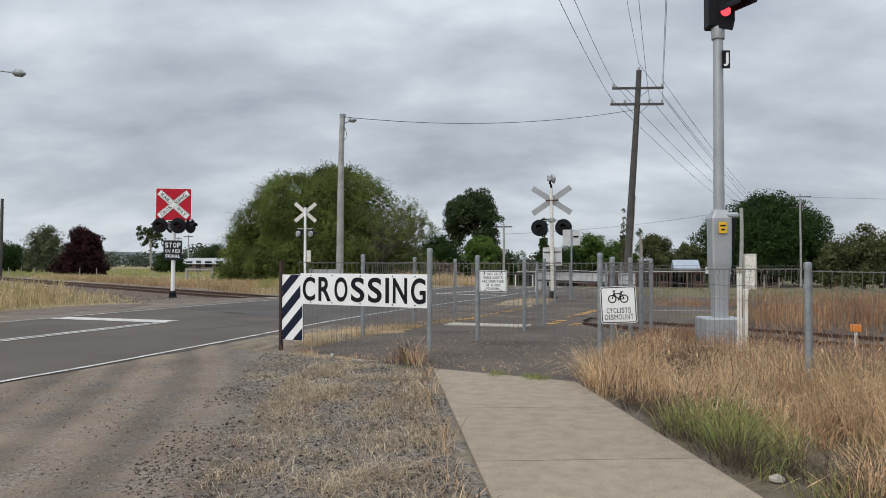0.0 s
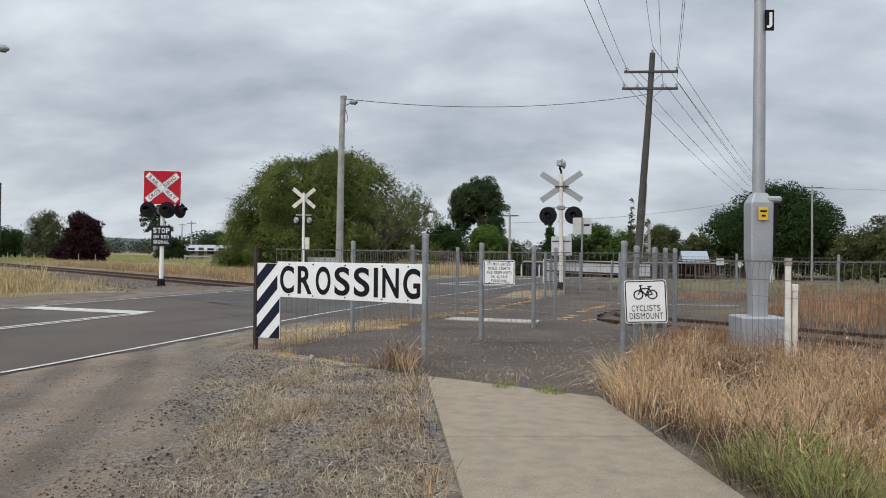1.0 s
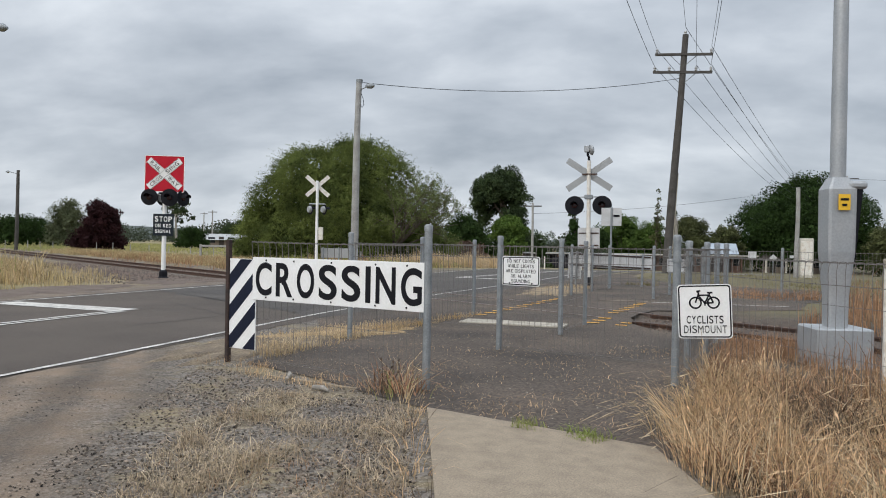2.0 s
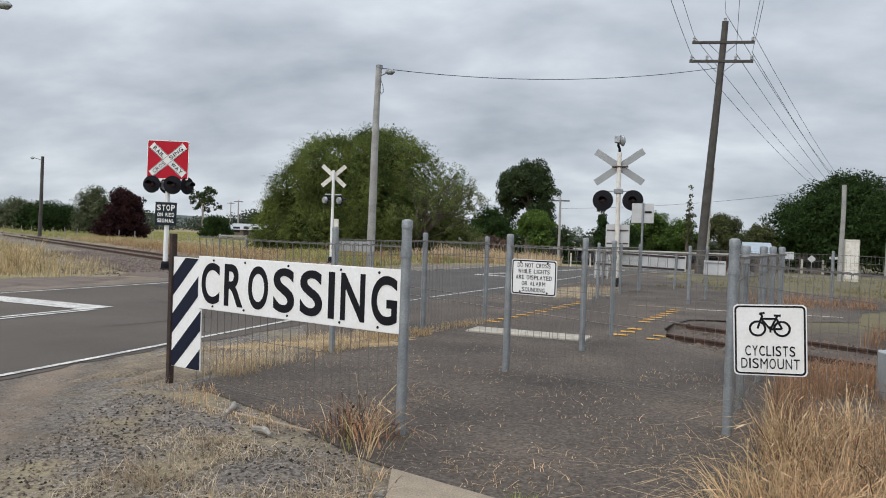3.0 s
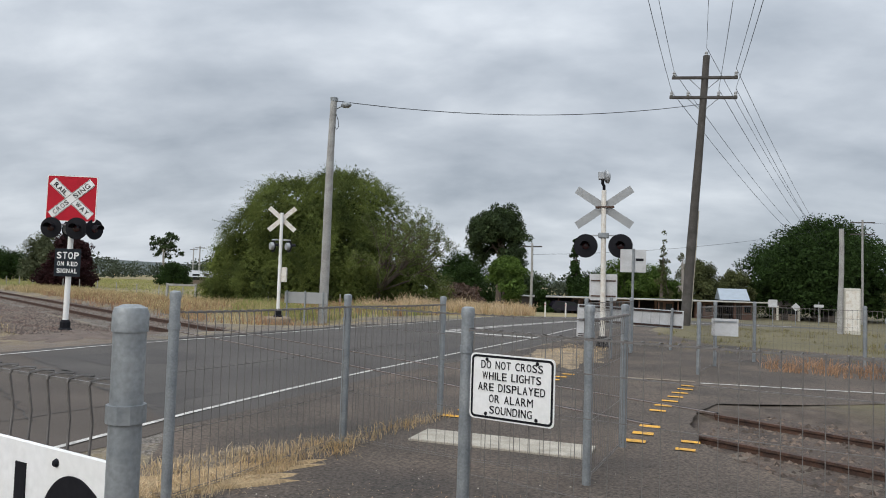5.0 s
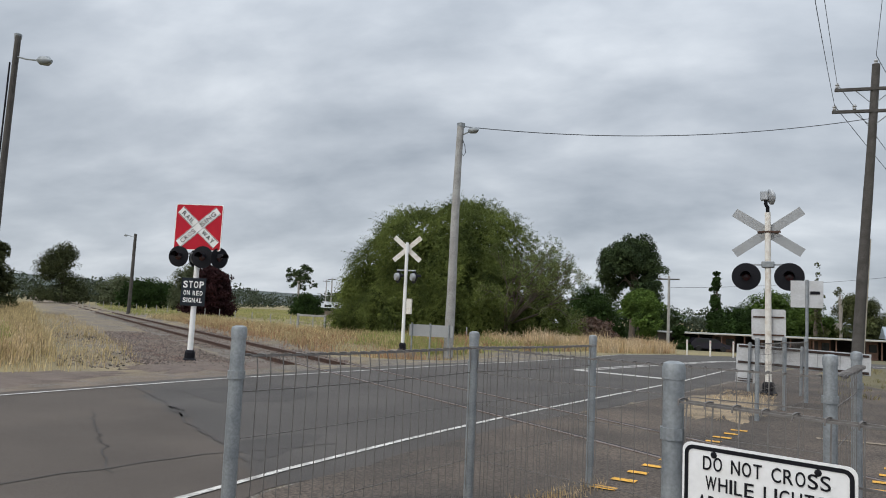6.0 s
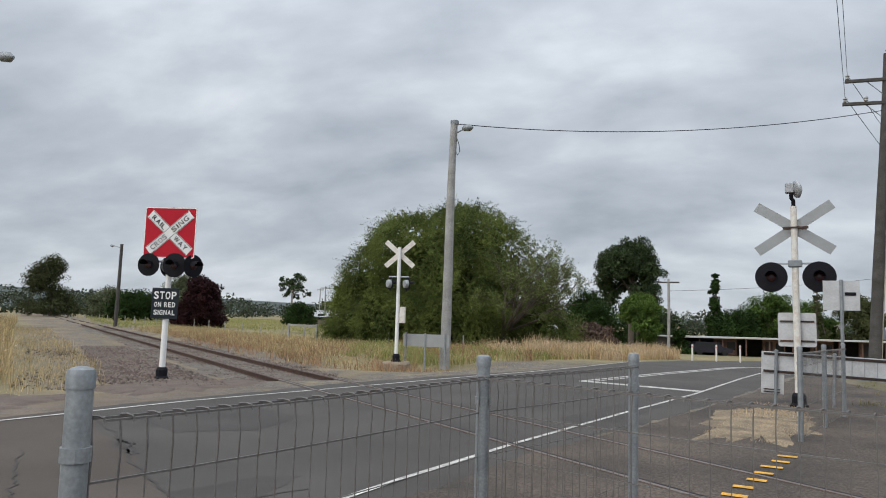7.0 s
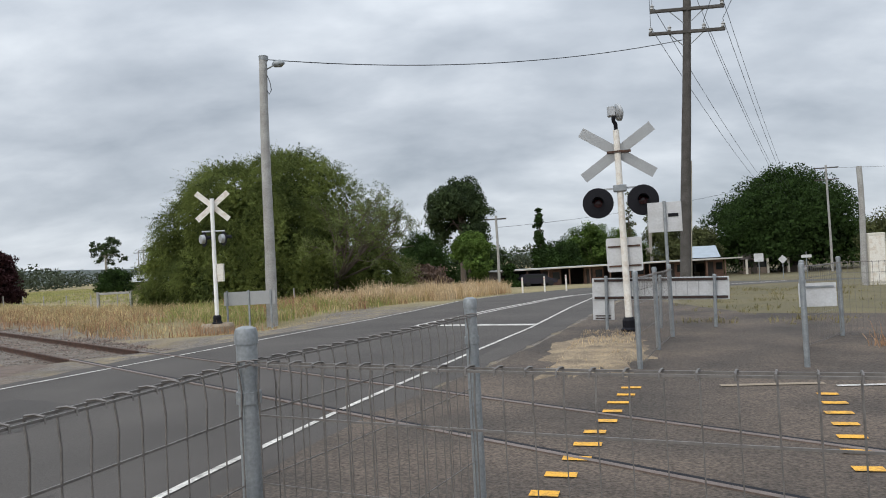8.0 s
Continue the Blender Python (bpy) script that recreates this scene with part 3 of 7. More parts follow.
for out in ([(-9.35, 16.1), (-9.1, 17.2), (-8.8, 17.5), (-8.5, 16.5), (-8.25, 15.6), (-8.8, 15.85)], [(-13.9, 19.3), (-12.2, 18.6), (-11.4, 19.6), (-11.9, 21.2), (-13.6, 21.6)], [(-8.2, 24.0), (-7.2, 23.6), (-7.0, 27.5), (-7.9, 28.4)]):
    ring = []
    for p, q in zip(out, out[1:] + out[:1]):
        for k in range(6):
            t = k / 6
            ring.append((p[0] + (q[0] - p[0]) * t + random.uniform(-0.04, 0.04), p[1] + (q[1] - p[1]) * t + random.uniform(-0.04, 0.04), 0.0095))
    paint("tar_patch", Shape().add(ring, [tuple(range(len(ring)))]), TAR, "dark repair patch in the bitumen")

# asphalt footway from the concrete path over the track
FOOT = [((-3.0, 8.62), (-0.55, 7.75)), ((-4.2, 9.3), (-0.45, 9.6)), ((-5.6, 9.9), (-0.5, 10.7)), ((-5.9, 12.4), (-0.3, 12.4)), ((-7.3, 14.6), (-0.15, 14.6)), ((-7.3, 16.2), (-1.35, 15.9)), ((-7.3, 17), (-1.75, 16.8)), ((-7.3, 18.2), (-1.85, 18)),
        ((-7.3, 19), (-1.8, 18.9)), ((-7.25, 19.8), (-1.5, 20.0)), ((-7.2, 20.5), (-0.2, 20.6)), ((-7.0, 22), (1.8, 22)), ((-6.6, 24.5), (2.2, 24.5)), ((-6.2, 28), (4.2, 28)), ((-5.9, 31.5), (3.6, 31.5)), ((-5.7, 34), (-1.5, 33.5)), ((-5.2, 40), (-3.9, 40)), ((-4.2, 46), (-3.4, 46))]
footway = single("footway", ribbon([a for a, b in FOOT], [b for a, b in FOOT], 0.010, 8, 0.10), PATHSEAL, "dark gravelly asphalt footway over the railway", "footpath", "structure")


def dashes(a, b, count, w, d):
    a, b = Vector(a), Vector(b)
    for i in range(count):
        p = a + (b - a) * i / (count - 1)
        jx, jw = random.uniform(-0.02, 0.02), random.uniform(0.85, 1.1)
        s = Shape().add([(p.x - w * jw / 2 + jx, p.y - d / 2, 0.022), (p.x + w * jw / 2 + jx, p.y - d / 2, 0.022), (p.x + w * jw / 2 + jx, p.y + d / 2, 0.022), (p.x - w * jw / 2 + jx, p.y + d / 2, 0.022)], [(0, 1, 2, 3)])
        part("painted_dash", s, YELLOW, footway, "yellow painted dash")


dashes((-4.80, 16.94), (-4.20, 22.36), 12, 0.25, 0.135)
dashes((-2.46, 16.5), (-2.34, 17.5), 3, 0.25, 0.16)
dashes((-1.9, 16.3), (-1.86, 16.75), 2, 0.2, 0.12)
dashes((-2.33, 18.8), (-1.95, 21.9), 7, 0.25, 0.135)
part("pale_strip", stripe([(-3.1, 22.5), (-1.85, 22.65)], 0.14, 0.02), CONCRETE, footway, "pale concrete strip")
part("white_line", stripe([(-1.75, 22.45), (1.6, 22.9)], 0.10, 0.02), LINE, footway, "white painted line")

single("kerb_pad", Shape().box((-4.75, 15.35, 0.0), (-2.8, 15.95, 0.035), ch=0.008), PALECON, "pale concrete kerb pad set in the asphalt", "kerb", "structure", at=pose(0, 0, 0))

# concrete path in slabs with open joints
PATHDIR = Vector((-0.375, 0.927, 0))
path_ob = thing("pavement", pose(0, 0, 0), "worn concrete footpath slabs with open joints", "footpath", kind="structure")
PL, PR = Vector((-0.72, 3.47)), Vector((0.80, 4.05))


def along(p, s):
    return (p.x + PATHDIR.x * s, p.y + PATHDIR.y * s)


for s0, s1, e0, e1 in ((2.70, 5.42, 2.69, 4.22), (0.78, 2.685, 0.78, 2.675), (-3.6, 0.765, -3.6, 0.765), (-8.0, -3.62, -8.0, -3.62)):
    out = [along(PL, s0), along(PR, e0), along(PR, e1), along(PL, s1)]
    part("slab", Shape().prism(out, -0.05, 0.03), CONCRETE, path_ob)

# railway: rails, sleepers, ballast
TD = Vector((-0.861, 0.509, 0))
T0 = Vector((-1.84, 17.33, 0))
track = thing("railway_track", pose(T0.x, T0.y, 0, 0, 0, math.degrees(math.atan2(TD.y, TD.x))), "rusty broad-gauge railway track on grey ballast", "railway", kind="structure")
# in the track's own axes x runs along it to the north-west and y towards the walk
RAIL = [(-0.065, 0), (0.065, 0), (0.065, 0.012), (0.012, 0.03), (0.012, 0.115), (0.034, 0.125), (0.034, 0.155), (-0.034, 0.155), (-0.034, 0.125), (-0.012, 0.115), (-0.012, 0.03), (-0.065, 0.012)]


def rail_shape(x0, x1, y, z):
    s = Shape()
    n = len(RAIL)
    vs = [(x, y + a, z + b) for x in (x0, x1) for a, b in RAIL]
    s.add(vs, [(i, (i + 1) % n, n + (i + 1) % n, n + i) for i in range(n)] + [tuple(range(n)), tuple(range(2 * n - 1, n - 1, -1))])
    return s


CROSS0, CROSS1 = 0.6, 17.6  # where the road and the footway cross, along the track
for y in (0.0, -1.6):
    part("rail", rail_shape(-60, CROSS0, y, -0.15), RUST, track, "rusty steel rail")
    part("rail", rail_shape(CROSS1, 420, y, -0.14), RUST, track, "rusty steel rail")
    part("rail", rail_shape(CROSS0, CROSS1, y, -0.132), RAILTOP, track, "rail set flush in the road")
    # the groove is not cut: a black strip on top gives its shade
    part("flangeway", Shape().box((CROSS0, y - 0.11, 0.0), (CROSS1, y - 0.04, 0.016)), BLACK, track, "black strip drawn for the flange groove and its shade")
SL = Shape().box((-0.12, -1.32, -0.1), (0.12, 1.32, 0.03), ch=0.015).mesh("sleeper", SLEEPER)
for i in range(24):
    part("sleeper", SL, None, track, at=pose(-0.1 - 0.68 * i + random.uniform(-0.04, 0.04), -0.8 + random.uniform(-0.05, 0.05), -0.115, 0, 0, random.uniform(-2, 2)))
for i in range(130):
    part("sleeper", SL, None, track, at=pose(18.1 + 0.68 * i + random.uniform(-0.04, 0.04), -0.8 + random.uniform(-0.05, 0.05), -0.15, 0, 0, random.uniform(-2, 2)))


def bank(x0, x1, sink):
    prof = [(-4.2, -0.12), (-3.1, -0.02), (-2.4, 0.03), (-0.8, 0.035), (0.8, 0.03), (1.6, -0.02), (2.9, -0.12)]
    s = Shape()
    n = int((x1 - x0) / 2) + 1
    for i in range(n + 1):
        x = x0 + (x1 - x0) * i / n
        s.v += [(x, y + 0.12 * noise.noise((x * 0.6, y, 3)), z - sink + 0.025 * noise.noise((x * 0.9, y * 2, 7))) for y, z in prof]
    k = len(prof)
    s.f = [(j * k + i, j * k + i + 1, (j + 1) * k + i + 1, (j + 1) * k + i) for j in range(n) for i in range(k - 1)]
    return s


BANKMAT = mat("ballast_bed", (0.205, 0.182, 0.155), 0.95, vary=0.6, scale=1.2, fine=26, bump=1.0, other=(0.115, 0.096, 0.078))
DIRTYBALLAST = mat("dirty_ballast", (0.115, 0.085, 0.066), 0.95, vary=0.55, scale=1.6, fine=26, bump=1.0, other=(0.062, 0.046, 0.037))
part("ballast_bed", bank(-60, CROSS0 + 0.3, 0.115), DIRTYBALLAST, track, "brown oil-stained ballast")
part("ballast_bed", bank(CROSS1 + 0.2, 420, 0.16), BANKMAT, track, "grey crushed-stone ballast")


def pebbles(name, spots, material, rng, lo, hi):
    """Loose stones as small squashed octahedra."""
    base = np.array([(1, 0, 0), (0, 1, 0), (-1, 0, 0), (0, -1, 0), (0, 0, 0.75), (0, 0, -0.75)], dtype=np.float32)
    tri = [(0, 1, 4), (1, 2, 4), (2, 3, 4), (3, 0, 4), (1, 0, 5), (2, 1, 5), (3, 2, 5), (0, 3, 5)]
    n = len(spots)
    size = rng.uniform(lo, hi, (n, 1, 1)) * rng.uniform(0.6, 1.25, (n, 6, 3))
    ang = rng.uniform(0, 2 * np.pi, n)
    c, s = np.cos(ang)[:, None], np.sin(ang)[:, None]
    v = base[None] * size
    v = np.stack([v[..., 0] * c - v[..., 1] * s, v[..., 0] * s + v[..., 1] * c, v[..., 2]], -1) + np.asarray(spots, dtype=np.float32)[:, None]
    me = bpy.data.meshes.new(name)
    me.from_pydata(v.reshape(-1, 3).tolist(), [], [tuple(i + 6 * k for i in t) for k in range(n) for t in tri])
    me.materials.append(material)
    return me


rng = np.random.default_rng(4)
BROWNSTONE = mat("stained_ballast_stone", (0.15, 0.112, 0.088), 0.95, vary=0.25, scale=1.2, fine=30, bump=0.3, island=0.6)
for x0, x1, count, bed, stone, say in ((18, 48, 11000, -0.13, BALLAST, "loose grey ballast stones"), (-16, 0.3, 7000, -0.088, BROWNSTONE, "loose brown-stained ballast stones")):
    sx, sy = rng.uniform(x0, x1, count), rng.uniform(-3.3, 1.7, count)
    tagged(part("stones", pebbles("stones", np.stack([sx, sy, bed - 0.03 * np.clip(np.abs(sy + 0.8) - 1.4, 0, 9)], -1), stone, rng, 0.02, 0.055), None, track, say), kind="stuff")


# ---- fences ----
def post(parent, x, y, h, r=0.04, z=0.0):
    ob = part("post", Shape().lathe([(r, z - 0.1), (r, h - 0.045), (r * 0.99, h - 0.04)], 14, pose(x, y, 0)), GALV, parent, "round galvanised steel post", True)
    part("cap", Shape().lathe([(r * 1.10, h - 0.055), (r * 1.10, h - 0.012), (r * 0.98, h + 0.004), (r * 0.5, h + 0.012)], 14, pose(x, y, 0)), GALV, ob, "pressed steel post cap", True)
    for z in (h - 0.28,):
        part("clip", Shape().lathe([(r * 1.2, z), (r * 1.2, z + 0.045)], 10, pose(x, y, 0)), GALV, ob)
    return ob


def roll_mesh(a, b, top=1.455, low=0.06):
    """Roll-top weld mesh between two posts: upright wires folded into a triangle along the top."""
    s = Shape()
    a, b = Vector((*a, 0)), Vector((*b, 0))
    d = b - a
    u = d.normalized()
    nrm = Vector((-u.y, u.x, 0))
    ends = 0.05
    n = max(2, int(round((d.length - 2 * ends) / 0.10)))
    sag = 0.012 * d.length
    def at(t, off, z):
        k = 4 * t * (1 - t)
        return a + u * (ends + (d.length - 2 * ends) * t) + nrm * off + Vector((0, 0, z - sag * 0.3 * k))
    w = 0.0028
    for i in range(n + 1):
        t = i / n
        q = random.uniform(-0.003, 0.003)
        s.line([at(t, 0, low), at(t, q, 0.7), at(t, 0, top - 0.2)], w, 4)
        s.line([at(t, 0, top - 0.2), at(t, q - 0.004, top - 0.1), at(t, 0.009, top - 0.004), at(t, 0.006, top + 0.008), at(t, -0.03, top + 0.012), at(t, -0.064, top + 0.008), at(t, -0.066, top - 0.012)], 0.0038, 4)
    for off, z, r in ((-0.058, top, 0.0054), (0.0, top + 0.001, 0.0054), (0.0, top - 0.2, 0.0052), (0.0, 1.0, 0.003), (0, 0.55, 0.003), (0, low + 0.02, 0.0034), (0, low, 0.003)):
        s.line([at(k / 6, off, z) for k in range(7)], r, 4)
    return s


def fence(label, posts, panels, group="", top=1.455):
    """posts: name -> (x, y, height); panels: pairs of names."""
    ob = thing("mesh_fence", pose(0, 0, 0), label, "fence", group)
    for x, y, h in posts.values():
        post(ob, x, y, h)
    for i, j in panels:
        part("mesh_panel", roll_mesh(posts[i][:2], posts[j][:2], top), WIRE, ob, "roll-top weld-mesh panel")
    return ob


A, G, H, I = (-3.08, 9.32, 1.655), (-5.51, 12.41, 1.61), (-5.32, 14.905, 1.58), (-4.945, 16.91, 1.555)
B, C, K, D, N = (-3.14, 12.30, 1.587), (-2.676, 14.43, 1.58), (-2.54, 16.15, 1.56), (-0.74, 10.6, 1.60), (1.75, 8.0, 1.45)
EA = (-0.64, 11.7, 1.55)
road_fence = fence("galvanised roll-top mesh fence between the footway and the road", dict(A=A, G=G, H=H, I=I), [("G", "H"), ("H", "I")], "pedestrian maze fences")
part("mesh_panel", roll_mesh(A[:2], (-5.60, 9.92)), WIRE, road_fence, "roll-top weld-mesh panel")
cross = fence("galvanised mesh fence panels standing across the footway", dict(C=C, K=K), [("C", "K")], "pedestrian maze fences")
part("mesh_panel", roll_mesh(H[:2], C[:2]), WIRE, cross, "roll-top weld-mesh panel")
panel_bd = fence("galvanised mesh fence carrying a warning sign", dict(B=B), [], "pedestrian maze fences")
part("mesh_panel", roll_mesh(B[:2], EA[:2]), WIRE, panel_bd, "roll-top weld-mesh panel")
fence("galvanised mesh fence beside the long dry grass", dict(D=D, a=EA, b=(-0.43, 13.3, 1.55), c=(-0.28, 14.5, 1.55), d=(-0.12, 15.5, 1.55)), [("D", "a"), ("a", "b"), ("b", "c"), ("c", "d")], "pedestrian maze fences")
link = fence("galvanised mesh fence in long dry grass by the railway", dict(N=N, M=(6.6, 5.0, 1.45), L=(11.4, 2.1, 1.45)), [("N", "M"), ("M", "L")], "pedestrian maze fences", 1.36)
part("mesh_panel", roll_mesh(EA[:2], N[:2], 1.38), WIRE, link, "roll-top weld-mesh panel")
# the same kind of maze beyond the track
fence("galvanised mesh fence on the far side of the track", dict(a=(-4.13, 24.0, 1.5), b=(-3.85, 26.2, 1.5), c=(-3.56, 28.3, 1.5)), [("a", "b"), ("b", "c")], "far maze fences", 1.40)
fence("galvanised mesh fence on the far side of the track", dict(a=(-1.8, 24.0, 1.5), b=(-1.45, 26.0, 1.5), c=(-0.5, 27.8, 1.5), d=(1.8, 27.0, 1.5), e=(4.6, 25.6, 1.5)), [("a", "b"), ("b", "c"), ("c", "d"), ("d", "e")], "far maze fences", 1.40)


# ---- signs of the maze ----
def crossing_board(m):
    """Board of the railway crossing word with a striped hazard panel at its outer end; x runs along it."""
    ob = thing("crossing_sign", m, "white board with black word CROSSING and striped end panel", "sign", "crossing boards")
    stripe_panel = part("hazard_panel", Shape().box((0, -0.012, 0.2), (0.44, 0.0, 1.275), ch=0.003), WHITE, ob, "white panel with dark blue diagonal stripes")
    board = part("board", Shape().box((0.40, -0.026, 0.80), (2.83, -0.014, 1.30), ch=0.003), WHITE, ob, "white enamel board")
    # stripes rise from the bottom left to the top right, clipped by the panel
    lo, hi, w, step, slope = 0.2, 1.275, 0.44, 0.37, 0.98
    for k in range(-1, 3):
        z0 = 0.155 + k * step
        pts = [(0, z0), (w, z0 + w * slope), (w, z0 + w * slope + step * 0.52), (0, z0 + step * 0.52)]

        def clip(poly, keep, cut):
            out = []
            for i, p in enumerate(poly):
                q = poly[(i + 1) % len(poly)]
                if keep(p):
                    out.append(p)
                if keep(p) != keep(q):
                    t = (cut - p[1]) / (q[1] - p[1])
                    out.append((p[0] + (q[0] - p[0]) * t, cut))
            return out

        pts = clip(pts, lambda p: p[1] >= lo + 0.005, lo + 0.005)
        if pts:
            pts = clip(pts, lambda p: p[1] <= hi - 0.005, hi - 0.005)
        if len(pts) > 2:
            pts = [(min(max(x, 0.006), w - 0.006), z) for x, z in pts]
            part("stripe", Shape().prism(pts, 0.013, 0.015, UPRIGHT), NAVY, stripe_panel, "dark blue stripe")
    lettering("CROSSING", 2.33, 0.385, Matrix.Translation((1.62, -0.028, 1.05)) @ UPRIGHT, BLACK, board, bold=0.02)
    for x in (0.62, 1.05, 1.6, 2.2, 2.6):
        for z in (0.835, 1.265):
            part("bolt", Shape().lathe([(0.012, 0), (0.008, 0.008)], 8, Matrix.Translation((x, -0.026, z)) @ UPRIGHT), BLACK, board)
    for z in (0.86, 1.22):
        part("rail_back", Shape().box((0.05, 0.001, z - 0.02), (2.81, 0.022, z + 0.02)), GALV, ob)
    part("end_post", Shape().box((-0.055, -0.03, -0.1), (-0.005, 0.03, 1.5), ch=0.004), RUSTPOST, ob, "rusty dark steel post")
    return ob


crossing_board(pose(-5.853, 9.905, -0.02, 0, 0, -12.0))


def board_back(m):
    """The back of the far crossing board: pale sheet on dark stiffening rails and three posts."""
    ob = thing("crossing_sign", m, "pale metal back of a long crossing board with end panel", "sign", "crossing boards")
    board = part("board", Shape().box((0, 0, 0.67), (3.06, 0.008, 1.19), ch=0.003), SHEETBACK, ob, "pale sheet-metal back")
    panel = part("hazard_panel", Shape().box((0, 0.012, 0.2), (0.50, 0.020, 1.16), ch=0.003), SHEETBACK, ob, "pale sheet-metal back")
    for z in (0.725, 1.135):
        part("stiffener", Shape().box((0.05, -0.03, z - 0.028), (3.02, -0.001, z + 0.028), ch=0.006), RUSTPOST, board, "dark steel stiffening rail")
        part("stiffener_lip", Shape().box((0.05, -0.036, z + 0.028), (3.02, -0.001, z + 0.036)), GALV, board)
    for z in (0.24, 0.30):
        part("stiffener", Shape().box((0.06, -0.008, z - 0.012), (0.42, 0.011, z + 0.012)), RUSTPOST, panel, "dark steel stiffening rail")
    for x in (0.33, 1.55, 2.74):
        leg = part("post", Shape().lathe([(0.038, -0.1), (0.038, 1.22)], 12, pose(x, -0.075, 0)), GALV, ob, "round galvanised post", True)
        part("cap", Shape().lathe([(0.043, 1.19), (0.043, 1.23), (0.02, 1.25)], 12, pose(x, -0.075, 0)), GALV, leg)
    for x in (0.9, 1.2, 1.9, 2.15, 2.4):
        part("rib", Shape().box((x - 0.008, -0.012, 0.76), (x + 0.008, -0.001, 1.10)), GREYBACK, board)
    return ob


board_back(pose(-5.33, 30.12, 0.04, 0, 1.6, 0))


def bicycle(at, parent):
    s = Shape()
    for cx in (-0.088, 0.088):
        out = [(cx + 0.064 * math.cos(a), 0.064 * math.sin(a)) for a in np.linspace(0, 2 * math.pi, 25)[:-1]]
        inn = [(cx + 0.047 * math.cos(a), 0.047 * math.sin(a)) for a in np.linspace(0, 2 * math.pi, 25)[:-1]]
        s.add([at @ Vector((x, y, 0.006)) for x, y in out + inn], [(i, (i + 1) % 24, 24 + (i + 1) % 24, 24 + i) for i in range(24)])
    def bar(a, b, w=0.011):
        a, b = Vector(a), Vector(b)
        u = (b - a).normalized()
        v = Vector((-u.y, u.x)) * w / 2
        s.add([at @ Vector((*q, 0.0065)) for q in (a - v, b - v, b + v, a + v)], [(0, 1, 2, 3)])
    for a, b, w in (((-0.088, 0), (-0.052, 0.105), .016), ((-0.052, 0.105), (-0.075, 0.118), .016), ((-0.075, 0.118), (-0.035, 0.125), .016), ((-0.062, 0.078), (0.05, 0.078), .016), ((-0.062, 0.078), (0.005, -0.005), .016), ((0.005, -0.005), (0.055, 0.1), .016), ((0.005, -0.005), (0.088, 0), .016), ((0.088, 0), (0.05, 0.078), .016), ((0.03, 0.104), (0.082, 0.104), .018), ((0.005, -0.03), (0.005, 0.02), .014)):
        bar(a, b, w)
    part("bicycle_symbol", s, BLACK, parent, "black bicycle symbol")


cyc = thing("cyclist_sign", pose(-0.455, 10.5, 0.82, 0, -3.0, 2.0), "white square sign, black bicycle, CYCLISTS DISMOUNT", "sign")
face = plate("face", 0.53, 0.56, 0.035, WHITE, cyc, UPRIGHT, BLACK, "white enamel sign face")
bicycle(Matrix.Translation((0, 0, 0.09)) @ UPRIGHT, face)
lettering("CYCLISTS", 0.36, 0.08, Matrix.Translation((0, -0.006, -0.085)) @ UPRIGHT, BLACK, face, bold=0.006)
lettering("DISMOUNT", 0.42, 0.08, Matrix.Translation((0, -0.006, -0.185)) @ UPRIGHT, BLACK, face, bold=0.0)

bd = math.degrees(math.atan2(EA[1] - B[1], EA[0] - B[0]))
dnc = thing("warning_sign", pose(B[0] + 0.35 * math.cos(radians(bd)) - 0.01, B[1] + 0.35 * math.sin(radians(bd)) - 0.06, 1.12, 0, 0, bd), "white sign with black warning lettering on the mesh panel", "sign")
face = plate("face", 0.57, 0.40, 0.03, WHITE, dnc, UPRIGHT, BLACK, "white enamel sign face")
for k, (t, w) in enumerate((("DO NOT CROSS", 0.415), ("WHILE LIGHTS", 0.395), ("ARE DISPLAYED", 0.45), ("OR ALARM", 0.295), ("SOUNDING", 0.285))):
    lettering(t, w, 0.047, Matrix.Translation((0, -0.006, 0.135 - 0.068 * k)) @ UPRIGHT, BLACK, face, bold=0.0)
for x, z in ((-0.17, 0.165), (0.17, 0.165), (-0.17, -0.165), (0.17, -0.165)):
    part("bolt", Shape().lathe([(0.012, 0), (0.007, 0.008)], 8, Matrix.Translation((x, -0.004, z)) @ UPRIGHT), BLACK, face)

back = thing("cyclist_sign", pose(-1.24, 25.95, 0.92), "plain back of a square sign on the far fence", "sign")
part("face", Shape().box((-0.29, 0, -0.2), (0.29, 0.006, 0.2), ch=0.002), SHEETBACK, back, "pale sheet-metal back")
part("bracket", Shape().box((-0.25, -0.02, 0.12), (0.25, -0.001, 0.15)), GALV, back)


# ---- railway signals ----
def boot(parent):
    part("base_boot", Shape().lathe([(0.2, -0.05), (0.2, 0.06), (0.15, 0.10), (0.15, 0.26), (0.11, 0.33)], 8), BLACK, parent, "black cast base")


